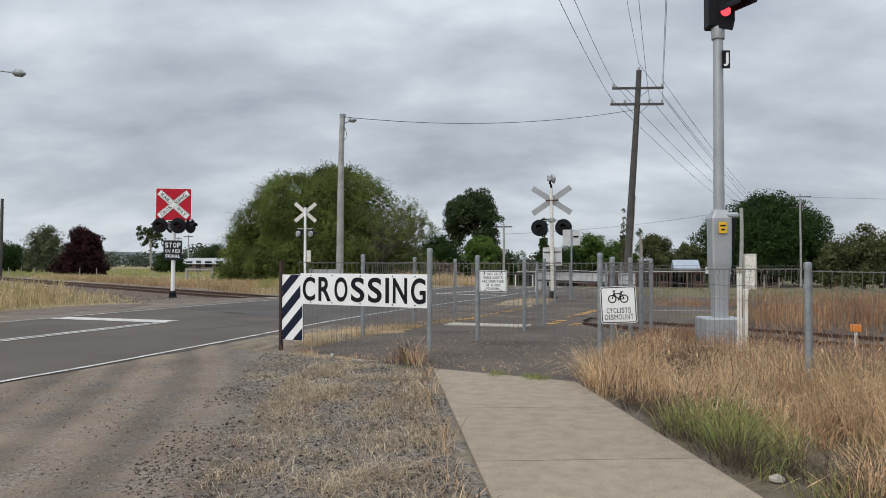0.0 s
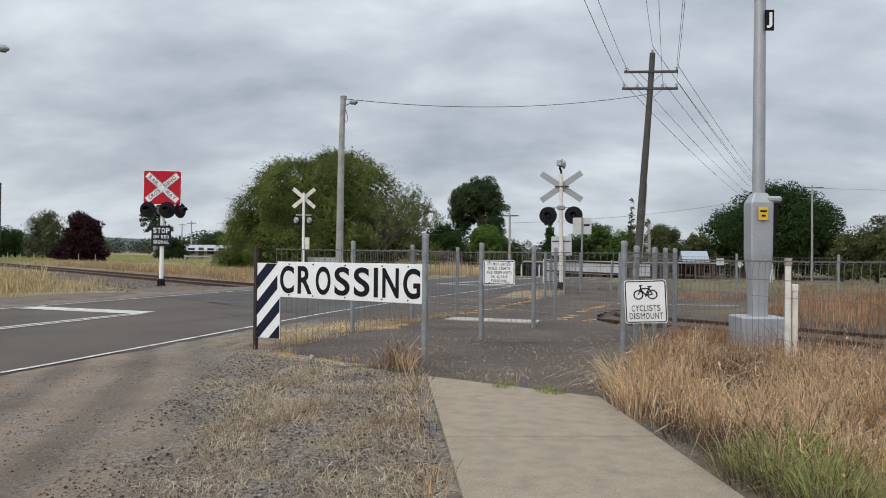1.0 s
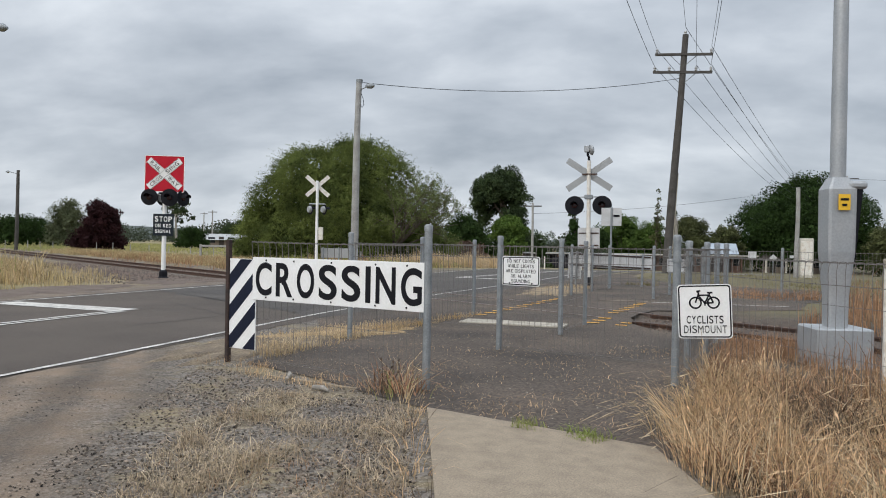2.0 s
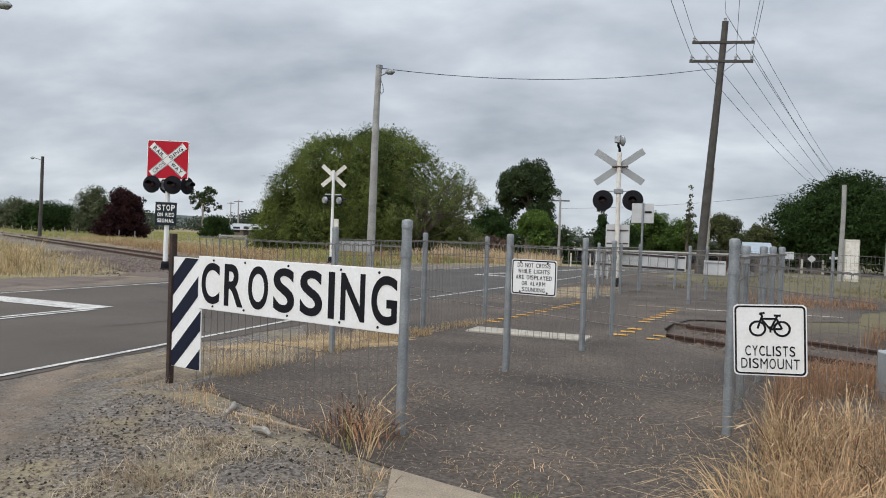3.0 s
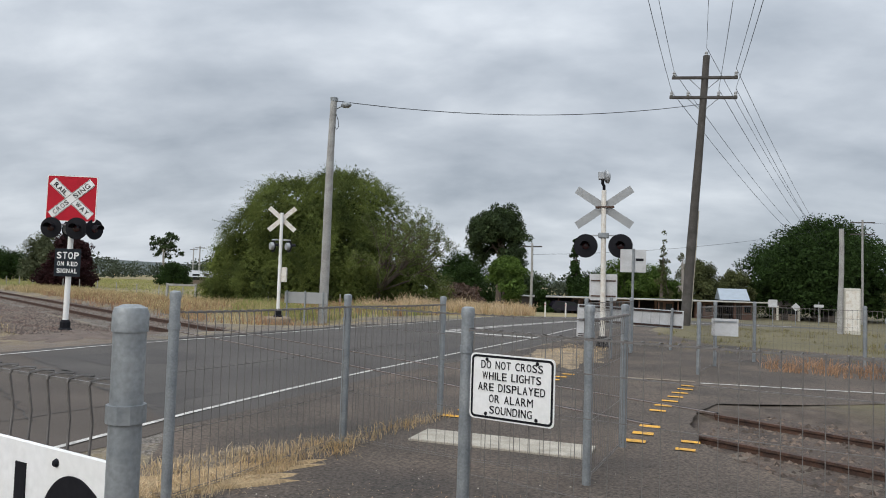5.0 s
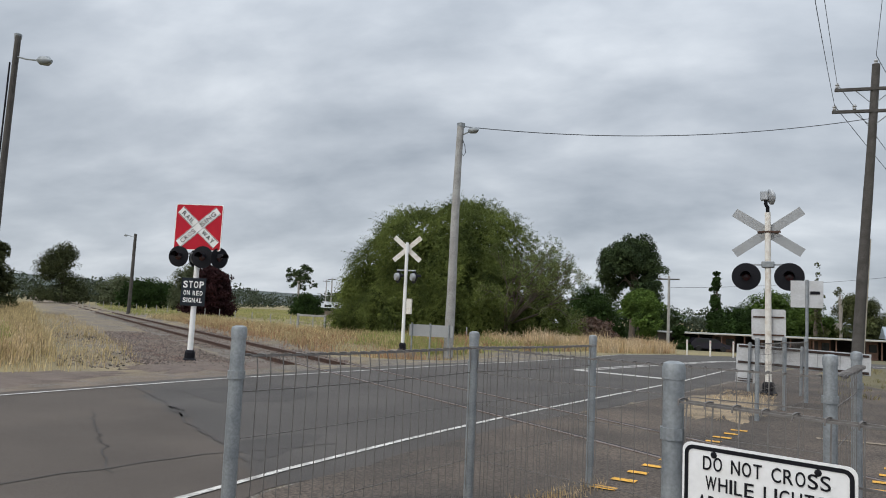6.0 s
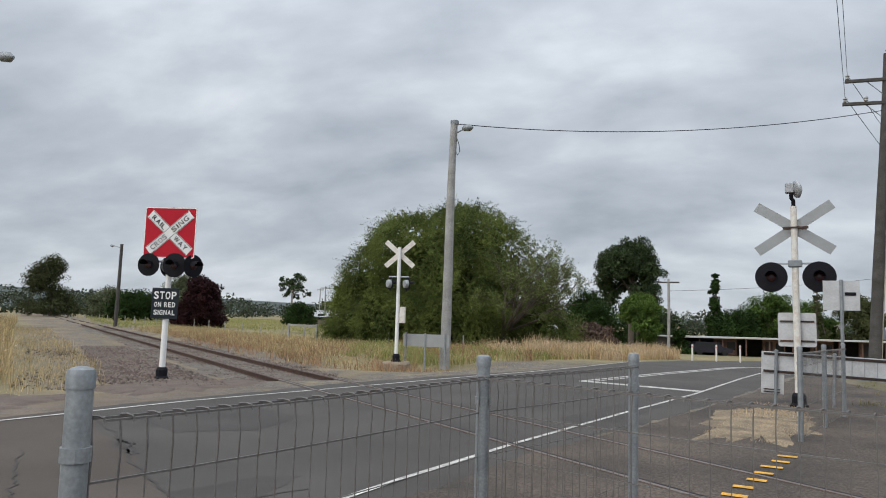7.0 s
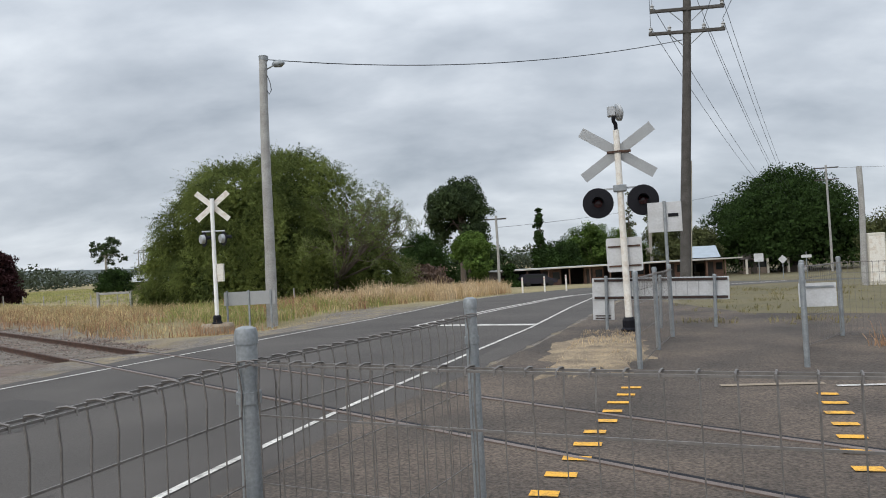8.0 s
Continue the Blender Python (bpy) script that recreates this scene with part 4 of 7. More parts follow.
def lamp_unit(parent, x, z, face_deg, r=0.30, y=0.0):
    """A flashing-light unit: round black backboard, hooded red lens, round grey housing."""
    m = pose(x, y, z, 0, 0, face_deg) @ UPRIGHT
    disc = part("backboard", Shape().lathe([(r, 0.0), (r, 0.012), (r * 0.55, 0.02)], 28, m), BLACK, parent, "round black backboard", True)
    part("lens", Shape().lathe([(0.105, 0.015), (0.10, 0.035), (0.06, 0.05)], 20, m), LENSRED, disc, "unlit dark red lens", True)
    s = Shape()
    k = 14
    vs = []
    for i in range(k + 1):
        a = math.pi * (0.02 + 0.96 * i / k)
        for d, rr in ((0.015, 0.125), (0.26 + 0.03 * math.sin(a), 0.13)):
            vs.append(m @ Vector((rr * math.cos(a), rr * math.sin(a), d)))
    s.add(vs, [(2 * i, 2 * i + 2, 2 * i + 3, 2 * i + 1) for i in range(k)])
    part("hood", s, BLACK, disc, "black hood over the lens", True)
    part("housing", Shape().lathe([(0.15, -0.13), (0.16, -0.11), (0.17, -0.002)], 18, m), MAST, disc, "grey lamp housing", True)


def cross_arms(parent, z, half, rise, w, material, y=0.09):
    for sgn in (1, -1):
        ang = math.degrees(math.atan2(rise, half)) * sgn
        L = math.hypot(half, rise)
        m = pose(0, y - (0.006 if sgn > 0 else 0), z, 0, -ang, 0) @ UPRIGHT
        part("cross_arm", Shape().box((-L, -w / 2, -0.004), (L, w / 2, 0.004), m), material, parent, "long narrow cross arm")


# red target board with STOP sign, facing the walk
sig = thing("crossing_signal", pose(-19.1, 24.15, 0, 0, 0.6, 22), "white signal post with red railway crossing board and lamps", "railway signal", "crossing signals")
part("post", Shape().tube((0, 0, 0.2), (0, 0, 4.42), 0.08, 0.075, 12), WHITE, sig, "white painted post", True)
boot(sig)
part("finial", Shape().lathe([(0.11, 4.40), (0.09, 4.44), (0.02, 4.53)], 8), BLACK, sig)
FR = Matrix.Translation((0, -0.10, 3.84)) @ UPRIGHT
board = part("target_board", Shape().prism(rounded(1.44, 1.34, 0.06), 0, 0.006, FR), RED, sig, "red target board")
ring = Shape()
o_, i_ = rounded(1.44, 1.34, 0.06), rounded(1.39, 1.29, 0.045)
ring.add([FR @ Vector((x, y, 0.008)) for x, y in o_ + i_], [(i, (i + 1) % len(o_), len(o_) + (i + 1) % len(o_), len(o_) + i) for i in range(len(o_))])
part("border", ring, WHITE, board)
for sgn in (1, -1):
    arm = Shape().box((-0.76, -0.125, 0.008 + 0.004 * (sgn > 0)), (0.76, 0.125, 0.012 + 0.004 * (sgn > 0)), FR @ Matrix.Rotation(radians(41 * sgn), 4, "Z"))
    part("cross_arm", arm, WHITE, board, "white cross arm")
    for y in (-0.11, 0.11):
        part("line", Shape().box((-0.74, y - 0.006, 0.014 + 0.004 * (sgn > 0)), (0.74, y + 0.006, 0.015 + 0.004 * (sgn > 0)), FR @ Matrix.Rotation(radians(41 * sgn), 4, "Z")), BLACK, board)
UP = FR @ Matrix.Rotation(radians(41), 4, "Z")
DN = FR @ Matrix.Rotation(radians(-41), 4, "Z")
for t, m, x, w in (("CROS", UP, -0.39, 0.52), ("SING", UP, 0.36, 0.56), ("RAIL", DN, -0.42, 0.46), ("WAY", DN, 0.42, 0.46)):
    lettering(t, w, 0.135, m @ Matrix.Translation((x, 0, 0.02)), BLACK, board, bold=0.008)
part("crossbar", Shape().tube((-0.75, 0, 3.08), (0.75, 0, 3.08), 0.03), MAST, sig, "lamp crossbar", True)
lamp_unit(sig, -0.52, 2.98, 0, 0.30, -0.12)
lamp_unit(sig, 0.22, 2.98, 0, 0.32, -0.16)
lamp_unit(sig, 0.66, 2.98, 62, 0.30, -0.02)
lamp_unit(sig, -0.10, 2.96, 170, 0.28, 0.16)
stop = part("stop_sign", Shape().box((-0.37, -0.11, 1.58), (0.37, -0.10, 2.38), ch=0.003), SIGNBLACK, sig, "black STOP ON RED SIGNAL sign")
for t, z, w, h in (("STOP", 2.19, 0.62, 0.20), ("ON RED", 1.95, 0.58, 0.13), ("SIGNAL", 1.745, 0.58, 0.13)):
    lettering(t, w, h, Matrix.Translation((0, -0.113, z)) @ UPRIGHT, WHITE, stop, bold=0.02)

# far-side signal with bell, seen from behind
sig = thing("crossing_signal", pose(-4.47, 29.6, 0, 0, -0.6, 3), "weathered white signal post with crossed arms, bell, lamps", "railway signal", "crossing signals")
part("post", Shape().tube((0, 0, 0.2), (0, 0, 4.62), 0.082, 0.072, 12), OLDWHITE, sig, "rust-streaked white post", True)
boot(sig)
cross_arms(sig, 4.12, 0.80, 0.54, 0.235, GREYBACK)
for s_ in (1, -1):
    part("clamp", Shape().box((-0.24, -0.072 * s_ - 0.012, 4.10), (0.30, -0.072 * s_ + 0.012, 4.14)), RUST, sig, "rusty clamp bar")
part("crossbar", Shape().box((-0.55, -0.03, 3.26), (0.55, 0.03, 3.30)), MAST, sig, "lamp crossbar")
part("junction", Shape().box((-0.15, -0.11, 3.2), (0.15, 0.11, 3.36), ch=0.02), GALV, sig)
lamp_unit(sig, -0.51, 2.97, 0, 0.35, -0.06)
lamp_unit(sig, 0.49, 2.97, 0, 0.35, -0.06)
part("bell_bracket", Shape().line([(0, 0, 4.6), (0.0, -0.02, 4.75), (-0.04, -0.06, 4.82), (-0.04, -0.06, 4.95)], 0.045, 8), BLACK, sig, "dark bell bracket", True)
part("bell", Shape().lathe([(0.10, -0.06), (0.20, 0.0), (0.21, 0.05), (0.12, 0.11)], 20, pose(0.05, 0, 5.02, 0, 80, 20)), MAST, sig, "round grey warning bell", True)
part("bell_box", Shape().box((-0.17, -0.12, 4.93), (0.02, 0.06, 5.17), ch=0.02), MAST, sig, "small grey bell housing")
pl = part("sign_back", Shape().prism(rounded(0.80, 0.78, 0.05), 0, 0.006, Matrix.Translation((0, 0.11, 1.76)) @ UPRIGHT), SHEETBACK, sig, "grey back of a sign plate")
for z in (1.95, 1.5):
    part("bracket", Shape().box((-0.36, 0.078, z - 0.02), (0.36, 0.103, z + 0.02)), RUST, pl, "rusty bracket")

# signal on the far side of the road
sig = thing("crossing_signal", pose(-19.3, 35.7, 0, 0, 0, 20), "white signal post with crossed arms on a concrete block", "railway signal", "crossing signals")
part("post", Shape().tube((0, 0, 0.3), (0, 0, 4.6), 0.075, 0.07, 12), WHITE, sig, "white painted post", True)
boot(sig)
part("footing", Shape().lathe([(0.64, -0.6), (0.61, -0.06), (0.54, 0.02)], 10), CONCRETE, sig, "concrete footing")
cross_arms(sig, 4.33, 0.58, 0.5, 0.2, OLDWHITE)
part("crossbar", Shape().tube((-0.4, 0, 3.4), (0.42, 0, 3.4), 0.03), MAST, sig, "lamp crossbar", True)
lamp_unit(sig, -0.34, 3.12, 128, 0.27)
lamp_unit(sig, 0.36, 3.12, 128, 0.27)
part("relay_box", Shape().box((0.1, -0.1, 1.55), (0.32, 0.1, 2.2), ch=0.015), OLDWHITE, sig, "small pale relay box")
rear = thing("crossing_sign", pose(-19.3, 36.2, -0.12, 0, 0, 8), "grey back of a roadside crossing board in grass", "sign", "crossing boards")
part("board", Shape().box((0, -0.012, 0.75), (2.0, 0, 1.25), ch=0.003), GREYBACK, rear, "grey sheet back")
for x in (0.1, 0.95, 1.8):
    part("post", Shape().box((x, -0.06, -0.5), (x + 0.06, -0.013, 1.3)), GALV, rear)

# grey mast with a lit signal head
mast = thing("signal_mast", pose(1.12, 12.95, 0, 0, 0, 15), "tall grey steel mast with red signal and access cabinet", "railway signal")
part("pole", Shape().tube((0, 0, 2.3), (0, 0, 5.55), 0.095, 0.085, 16), MAST, mast, "round grey steel pole", True)
part("collar", Shape().lathe([(0.11, 5.45), (0.115, 5.47), (0.115, 5.66), (0.09, 5.68)], 16), MAST, mast, "pole cap collar", True)
cabm = Shape()
prof = [(0.115, 0.45), (0.12, 0.9), (0.165, 1.45), (0.17, 2.25), (0.10, 2.40)]
for k, (r, z) in enumerate(prof):
    cabm.v += [(sx_ * r, sy_ * r * 0.9, z) for sx_, sy_ in ((-1, -1), (-0.8, -1.1), (0.8, -1.1), (1, -1), (1, 1), (-1, 1))]
cabm.f = [(k * 6 + i, k * 6 + (i + 1) % 6, (k + 1) * 6 + (i + 1) % 6, (k + 1) * 6 + i) for k in range(len(prof) - 1) for i in range(6)] + [tuple(range(24, 30)), tuple(range(5, -1, -1))]
part("cabinet", cabm, MAST, mast, "folded grey steel lower cabinet")
part("hood", Shape().box((0.08, -0.17, 2.25), (0.30, 0.17, 2.35), ch=0.03), MAST, mast, "small projecting hood")
# no recess is cut; a solid black wedge gives the hood's shade
part("hood_shade", Shape().prism([(0.165, 1.3), (0.25, 2.25), (0.175, 2.25), (0.16, 1.3)], -0.14, 0.14, UPRIGHT), BLACK, mast, "black wedge standing for the shaded recess under the hood")
part("sticker", Shape().box((-0.07, -0.205, 1.98), (0.07, -0.19, 2.18), pose(0, 0, 0)), STICKER, mast, "yellow warning sticker")
part("sticker_bars", Shape().box((-0.05, -0.209, 2.10), (0.05, -0.206, 2.13)).box((-0.03, -0.209, 2.03), (0.03, -0.206, 2.06)), BLACK, mast)
jm = part("letter_plate", Shape().box((0.03, -0.118, 4.9), (0.17, -0.108, 5.22), pose(0, 0, 0)), BLACK, mast, "black plate with white letter")
words("J", 0.085, 0.24, Matrix.Translation((0.10, -0.12, 5.06)) @ UPRIGHT, WHITE, jm, bold=0.03)
head = part("signal_head", Shape().box((-0.19, -0.10, 5.66), (0.10, 0.20, 6.55), ch=0.02), BLACK, mast, "black signal head")
part("target_plate", Shape().prism([(-0.02, 5.62), (0.22, 5.58), (0.26, 5.75), (0.26, 6.5), (-0.02, 6.55)], 0.10, 0.115, UPRIGHT), BLACK, head)
LM = Matrix.Translation((0.10, -0.115, 5.92)) @ UPRIGHT
part("lens", Shape().lathe([(0.09, 0), (0.085, 0.02), (0.05, 0.03)], 18, LM), LAMPRED, head, "lit red lens", True)
hs = Shape()
vs = []
for i in range(13):
    a = math.pi * (-0.05 + 1.1 * i / 12)
    for d, rr, lift_ in ((0.0, 0.13, 0.0), (0.42, 0.14, 0.03)):
        vs.append(LM @ Vector((rr * math.cos(a), rr * math.sin(a) + lift_, d)) + Vector((d * 0.6, 0, 0)))
hs.add(vs, [(2 * i, 2 * i + 2, 2 * i + 3, 2 * i + 1) for i in range(12)])
part("visor", hs, BLACK, head, "long black visor", True)
part("plinth", Shape().box((-0.34, -0.32, -0.1), (0.34, 0.32, 0.5), ch=0.02), MAST, mast, "grey steel plinth box")

for x, y, h, lab in ((1.28, 10.9, 1.40, "white square post with a pale cap in dry grass"), (1.37, 10.96, 1.07, "short white square post in dry grass")):
    mk = thing("marker_post", pose(x, y, 0), lab, "post", "white posts")
    part("post", Shape().box((-0.034, -0.034, -0.1), (0.034, 0.034, h - 0.04), ch=0.008), OLDWHITE, mk, "white painted post")
    part("cap", Shape().box((-0.042, -0.042, h - 0.1), (0.042, 0.042, h), ch=0.01), PALECON if h > 1.2 else OLDWHITE, mk, "pale cap")

sp = thing("street_sign", pose(-3.62, 28.75, 0, 0, 0, 4), "grey back of a sign on a thin galvanised post", "sign")
part("post", Shape().tube((0.05, 0, -0.1), (0.05, 0, 2.86), 0.035, n=10), GALV, sp, "galvanised post", True)
part("plate", Shape().box((-0.30, 0.036, 2.2), (0.40, 0.044, 2.84), ch=0.002), SHEETBACK, sp, "grey sheet back")
part("sticker", Shape().box((0.12, 0.02, 2.52), (0.33, 0.035, 2.59)), BLACK, sp, "small black sticker")


# ---- poles and wires ----
def timber_pole(x, y, h, r0, r1, label, lean=(0, 0), material=TIMBER, name="power_pole"):
    ob = thing(name, pose(x, y, drop(x, y), 0, lean[1], 0), label, "pole", "timber poles")
    k = 14
    s = Shape().loft([(0.025 * math.sin(i / k * 5 + x), 0.02 * math.cos(i / k * 4), h * i / k - (0.3 if i == 0 else 0)) for i in range(k + 1)], [(r0 + (r1 - r0) * i / k) * random.uniform(0.97, 1.03) for i in range(k + 1)], 12)
    part("pole", s, material, ob, "weathered timber pole", True)
    return ob


pp = timber_pole(-2.55, 48.0, 14.2, 0.26, 0.17, "dark timber power pole with two crossarms", (0, 3.3), DARKTIMBER)
for z, half in ((13.0, 1.63), (11.95, 1.68)):
    arm = part("crossarm", Shape().box((-half, -0.22, z - 0.07), (half, -0.08, z + 0.07), ch=0.01), DARKTIMBER, pp, "timber crossarm")
    for x in (-half + 0.1, -half * 0.45, half * 0.45, half - 0.1):
        if z > 12.5 and abs(x) < 1:
            continue
        part("insulator", Shape().lathe([(0.03, z + 0.07), (0.09, z + 0.12), (0.06, z + 0.2), (0.1, z + 0.24), (0.04, z + 0.34)], 10, pose(x, -0.15, 0)), PORCELAIN, arm, "grey insulator", True)
    for s_ in (-1, 1):
        part("brace", Shape().tube((s_ * 0.75, -0.1, z - 0.05), (0, -0.12, z - 0.75), 0.02, n=6), GALV, arm)
part("pole_top_pin", Shape().lathe([(0.03, 14.1), (0.1, 14.2), (0.06, 14.3), (0.1, 14.36), (0.03, 14.45)], 10), PORCELAIN, pp, "", True)
part("riser", Shape().tube((0.24, 0.0, 0.1), (0.22, 0.0, 6.0), 0.03, n=6), PALECON, pp, "pale conduit")


def cable(name, a, b, sag, r=0.012, label="thin dark overhead wire", n=24):
    a, b = Vector(a), Vector(b)
    s = Shape().line([a.lerp(b, i / n) - Vector((0, 0, 4 * sag * (i / n) * (1 - i / n))) for i in range(n + 1)], r, 4)
    single(name, s, BLACK, label, "cable", group="overhead wires")


lp = math.sin(radians(3.3))
for z, x in ((13.3, -1.53), (13.3, 1.53), (12.25, -1.58), (12.25, 0.75), (12.25, 1.58), (14.5, 0.0)):
    px = -2.55 + lp * z + x
    cable("overhead_wire", (px, 47.9, z), (px + 0.25 + x * 0.5, -2.0, z - 0.2), 0.9, 0.013)
    cable("overhead_wire", (px, 47.9, z), (29.0 + x * 0.6, 200, 11.0 + (z - 12.2) * 0.7), 3.0, 0.014)

lt = timber_pole(-17.95, 37.2, 10.3, 0.22, 0.15, "grey timber pole with a small street lamp", (0, 1.2))
part("lamp_bracket", Shape().tube((0.1, 0, 9.8), (0.55, 0, 9.97), 0.03, n=8), GALV, lt, "", True)
part("lamp_head", Shape().lathe([(0.04, -0.25), (0.13, -0.15), (0.15, 0.1), (0.05, 0.25)], 12, pose(0.62, 0, 9.97, 0, 90, 0)), GALV, lt, "small grey lamp head", True)
part("cap", Shape().lathe([(0.17, 10.15), (0.18, 10.32), (0.1, 10.35)], 12), GALV, lt, "metal pole cap", True)
part("loop", Shape().line([(0.12, 0, 9.6), (0.25, 0, 9.3), (0.3, 0, 9.0), (0.2, 0, 8.85), (0.12, 0, 9.0)], 0.015, 5), BLACK, lt)
cable("overhead_wire", (-17.5, 37.1, 9.85), (-2.0, 47.9, 11.5), 0.6, 0.018, "dark service wire between two poles")

st = timber_pole(-28.55, 23.6, 10.75, 0.125, 0.10, "dark timber pole with a street lamp arm", (0, 1.6), DARKTIMBER, "street_lamp")
part("lamp_arm", Shape().line([(0.1, 0, 10.0), (0.5, 0.1, 9.9), (1.05, 0.25, 9.85)], 0.028, 6), GALV, st, "thin lamp arm")
part("lamp_head", Shape().lathe([(0.05, -0.32), (0.16, -0.15), (0.17, 0.12), (0.05, 0.3)], 12, pose(1.25, 0.3, 9.83, 0, 95, 15)), GALV, st, "grey cobra lamp head", True)
part("conduit", Shape().tube((-0.20, -0.1, 0.0), (-0.16, -0.1, 9.8), 0.03, n=6), BLACK, st, "black cable conduit")
part("conduit_guard", Shape().box((-0.25, -0.22, 0.0), (-0.05, -0.15, 2.7)), GALV, st, "grey metal cable guard")
part("cap", Shape().lathe([(0.115, 10.65), (0.125, 10.82), (0.07, 10.86)], 12), GALV, st, "metal pole cap", True)
s2 = timber_pole(-70, 60.7, 8.7, 0.2, 0.15, "distant dark pole with a street lamp", (0, 1.5), DARKTIMBER, "street_lamp")
part("lamp_arm", Shape().line([(0, 0, 8.3), (-0.9, -0.3, 8.5)], 0.04, 6), GALV, s2)
part("lamp_head", Shape().lathe([(0.05, -0.3), (0.16, 0), (0.05, 0.3)], 8, pose(-1.1, -0.35, 8.5, 0, 90, 0)), GALV, s2, "", True)
for x, y, h, arms in ((-20.2, 89.9, 7.9, 1), (18.9, 121.5, 14.4, 2), (-123, 160, 8.5, 1), (-96, 128, 7.5, 1)):
    q = timber_pole(x, y, h, 0.17, 0.12, "distant timber power pole", (0, 0), TIMBER)
    for k in range(arms):
        part("crossarm", Shape().box((-0.7 - 0.4 * arms, -0.06, h - 0.45 - 1.6 * k), (0.7 + 0.4 * arms, 0.06, h - 0.3 - 1.6 * k)), DARKTIMBER, q)
timber_pole(4.15, 45.0, 4.75, 0.12, 0.10, "short grey timber pole near the far fence")
timber_pole(-62, 120, 6.5, 0.15, 0.1, "distant thin timber pole in the paddock")
cable("overhead_wire", (-20.2, 89.9, 5.3), (18.9, 121.5, 11.8), 1.0, 0.02)
cable("overhead_wire", (18.9, 121.5, 11.8), (90, 110, 10.5), 1.0, 0.02)


# ---- trees ----
def leaf_quads(centres, size, rs, droop):
    n = len(centres)
    a = rs.normal(size=(n, 3))
    a[:, 2] = a[:, 2] * (1 - droop) - droop * 2.2
    a /= np.linalg.norm(a, axis=1)[:, None]
    b = np.cross(a, rs.normal(size=(n, 3)))
    b /= np.linalg.norm(b, axis=1)[:, None] + 1e-6
    k = rs.uniform(0.6, 1.3, (n, 1))
    L, W = a * size[0] * k / 2, b * size[1] * k / 2
    out = np.stack([centres - L, centres + W * 0.9 - L * 0.1, centres + L, centres - W * 0.9 - L * 0.1], 1)
    return out.reshape(-1, 3)


def tree(name, x, y, h, w, low, material, count, size, label, seed=1, blobs=14, droop=0.0, sparse=0.0, bark=BARK, spire=False, blob_r=0.24, limbs_out=1.0, twigs=11):
    """A tapered trunk, limbs to each bough, and a crown of loose leaves gathered in uneven boughs."""
    rs = np.random.default_rng(seed)
    ob = thing(name, pose(x, y, drop(x, y)), label, "tree")
    z0 = h * low
    ch = h - z0
    bs = []
    for i in range(blobs):
        a = rs.uniform(0, 2 * np.pi)
        u = rs.uniform(0.0, 1.0)
        if spire:
            r = w * 0.5 * (1 - u) ** 0.8 * rs.uniform(0.2, 0.7)
            rad = w * (0.15 + 0.15 * (1 - u))
        else:
            prof = math.sqrt(max(0.05, 1 - (2 * (u - 0.42) / 1.2) ** 2))
            rad = w * blob_r * rs.uniform(0.7, 1.25)
            r = max(0.0, w * 0.5 * prof - rad * 0.8) * math.sqrt(rs.uniform(0.25, 1.0))
        zc = z0 + rad * 0.7 + (ch - rad * 1.45) * u
        bs.append((r * math.cos(a), r * math.sin(a), zc, rad))
    if low < 0.1 and not spire:
        for i in range(9):
            a = 2 * math.pi * (i + rs.uniform(0, 0.5)) / 9
            rad = w * blob_r * rs.uniform(0.6, 0.9)
            bs.append((w * 0.33 * math.cos(a), w * 0.33 * math.sin(a), rad * 0.75, rad))
    bs = np.array(bs)
    wts = bs[:, 3] ** 2
    puffs = bs
    if twigs:
        # each bough carries smaller puffs of foliage over its outside
        e = rs.normal(size=(len(bs) * twigs, 3))
        e[:, 2] = e[:, 2] * 0.9 + 0.35
        e /= np.linalg.norm(e, axis=1)[:, None]
        par = np.repeat(bs, twigs, 0)
        pr = par[:, 3] * rs.uniform(0.24, 0.44, len(par))
        puffs = np.column_stack([par[:, :3] + e * (par[:, 3] - pr * 0.7)[:, None] * np.array([1, 1, 0.85]), pr])
    pw = puffs[:, 3] ** 2
    pick = rs.choice(len(puffs), count, p=pw / pw.sum())
    d = rs.normal(size=(count, 3))
    d[:, 2] = d[:, 2] * 0.9 + 0.15
    d /= np.linalg.norm(d, axis=1)[:, None]
    rad = puffs[pick, 3] * np.where(rs.uniform(size=count) < 0.75, rs.uniform(0.72, 1.06, count), rs.uniform(0.2, 0.8, count))
    # uneven outline: twigs reach out or fall short
    lump = np.array([noise.noise(Vector((p[0] * 2.1 + q, p[1] * 2.1, p[2] * 2.1))) for p, q in zip(d, pick)])
    rad = rad * (1 + 0.22 * lump)
    c = puffs[pick, :3] + d * rad[:, None] * np.array([1, 1, 0.85])
    if sparse:
        keep = np.array([noise.noise(Vector(p * 0.9 + 9.0)) for p in c]) > sparse - 0.5
        c = c[keep]
    c[:, 2] = np.maximum(c[:, 2], 0.05)
    lv = leaf_quads(c, size, rs, droop)
    if not sparse or sparse < 0.25:
        m = count // 4
        pick = rs.choice(len(bs), m, p=wts / wts.sum())
        d = rs.normal(size=(m, 3))
        d /= np.linalg.norm(d, axis=1)[:, None]
        inner = bs[pick, :3] + d * (bs[pick, 3] * rs.uniform(0.05, 0.66, m))[:, None]
        inner[:, 2] = np.maximum(inner[:, 2], 0.1)
        lv = np.concatenate([lv, leaf_quads(inner, (size[0] * 2.0, size[0] * 1.3), rs, 0.0)])
    crown = new("crown", quads("crown", lv, material))
    crown.parent = ob
    tr = max(0.08, h * 0.022)
    s = Shape()
    top = Vector((0, 0, z0 + ch * 0.55))
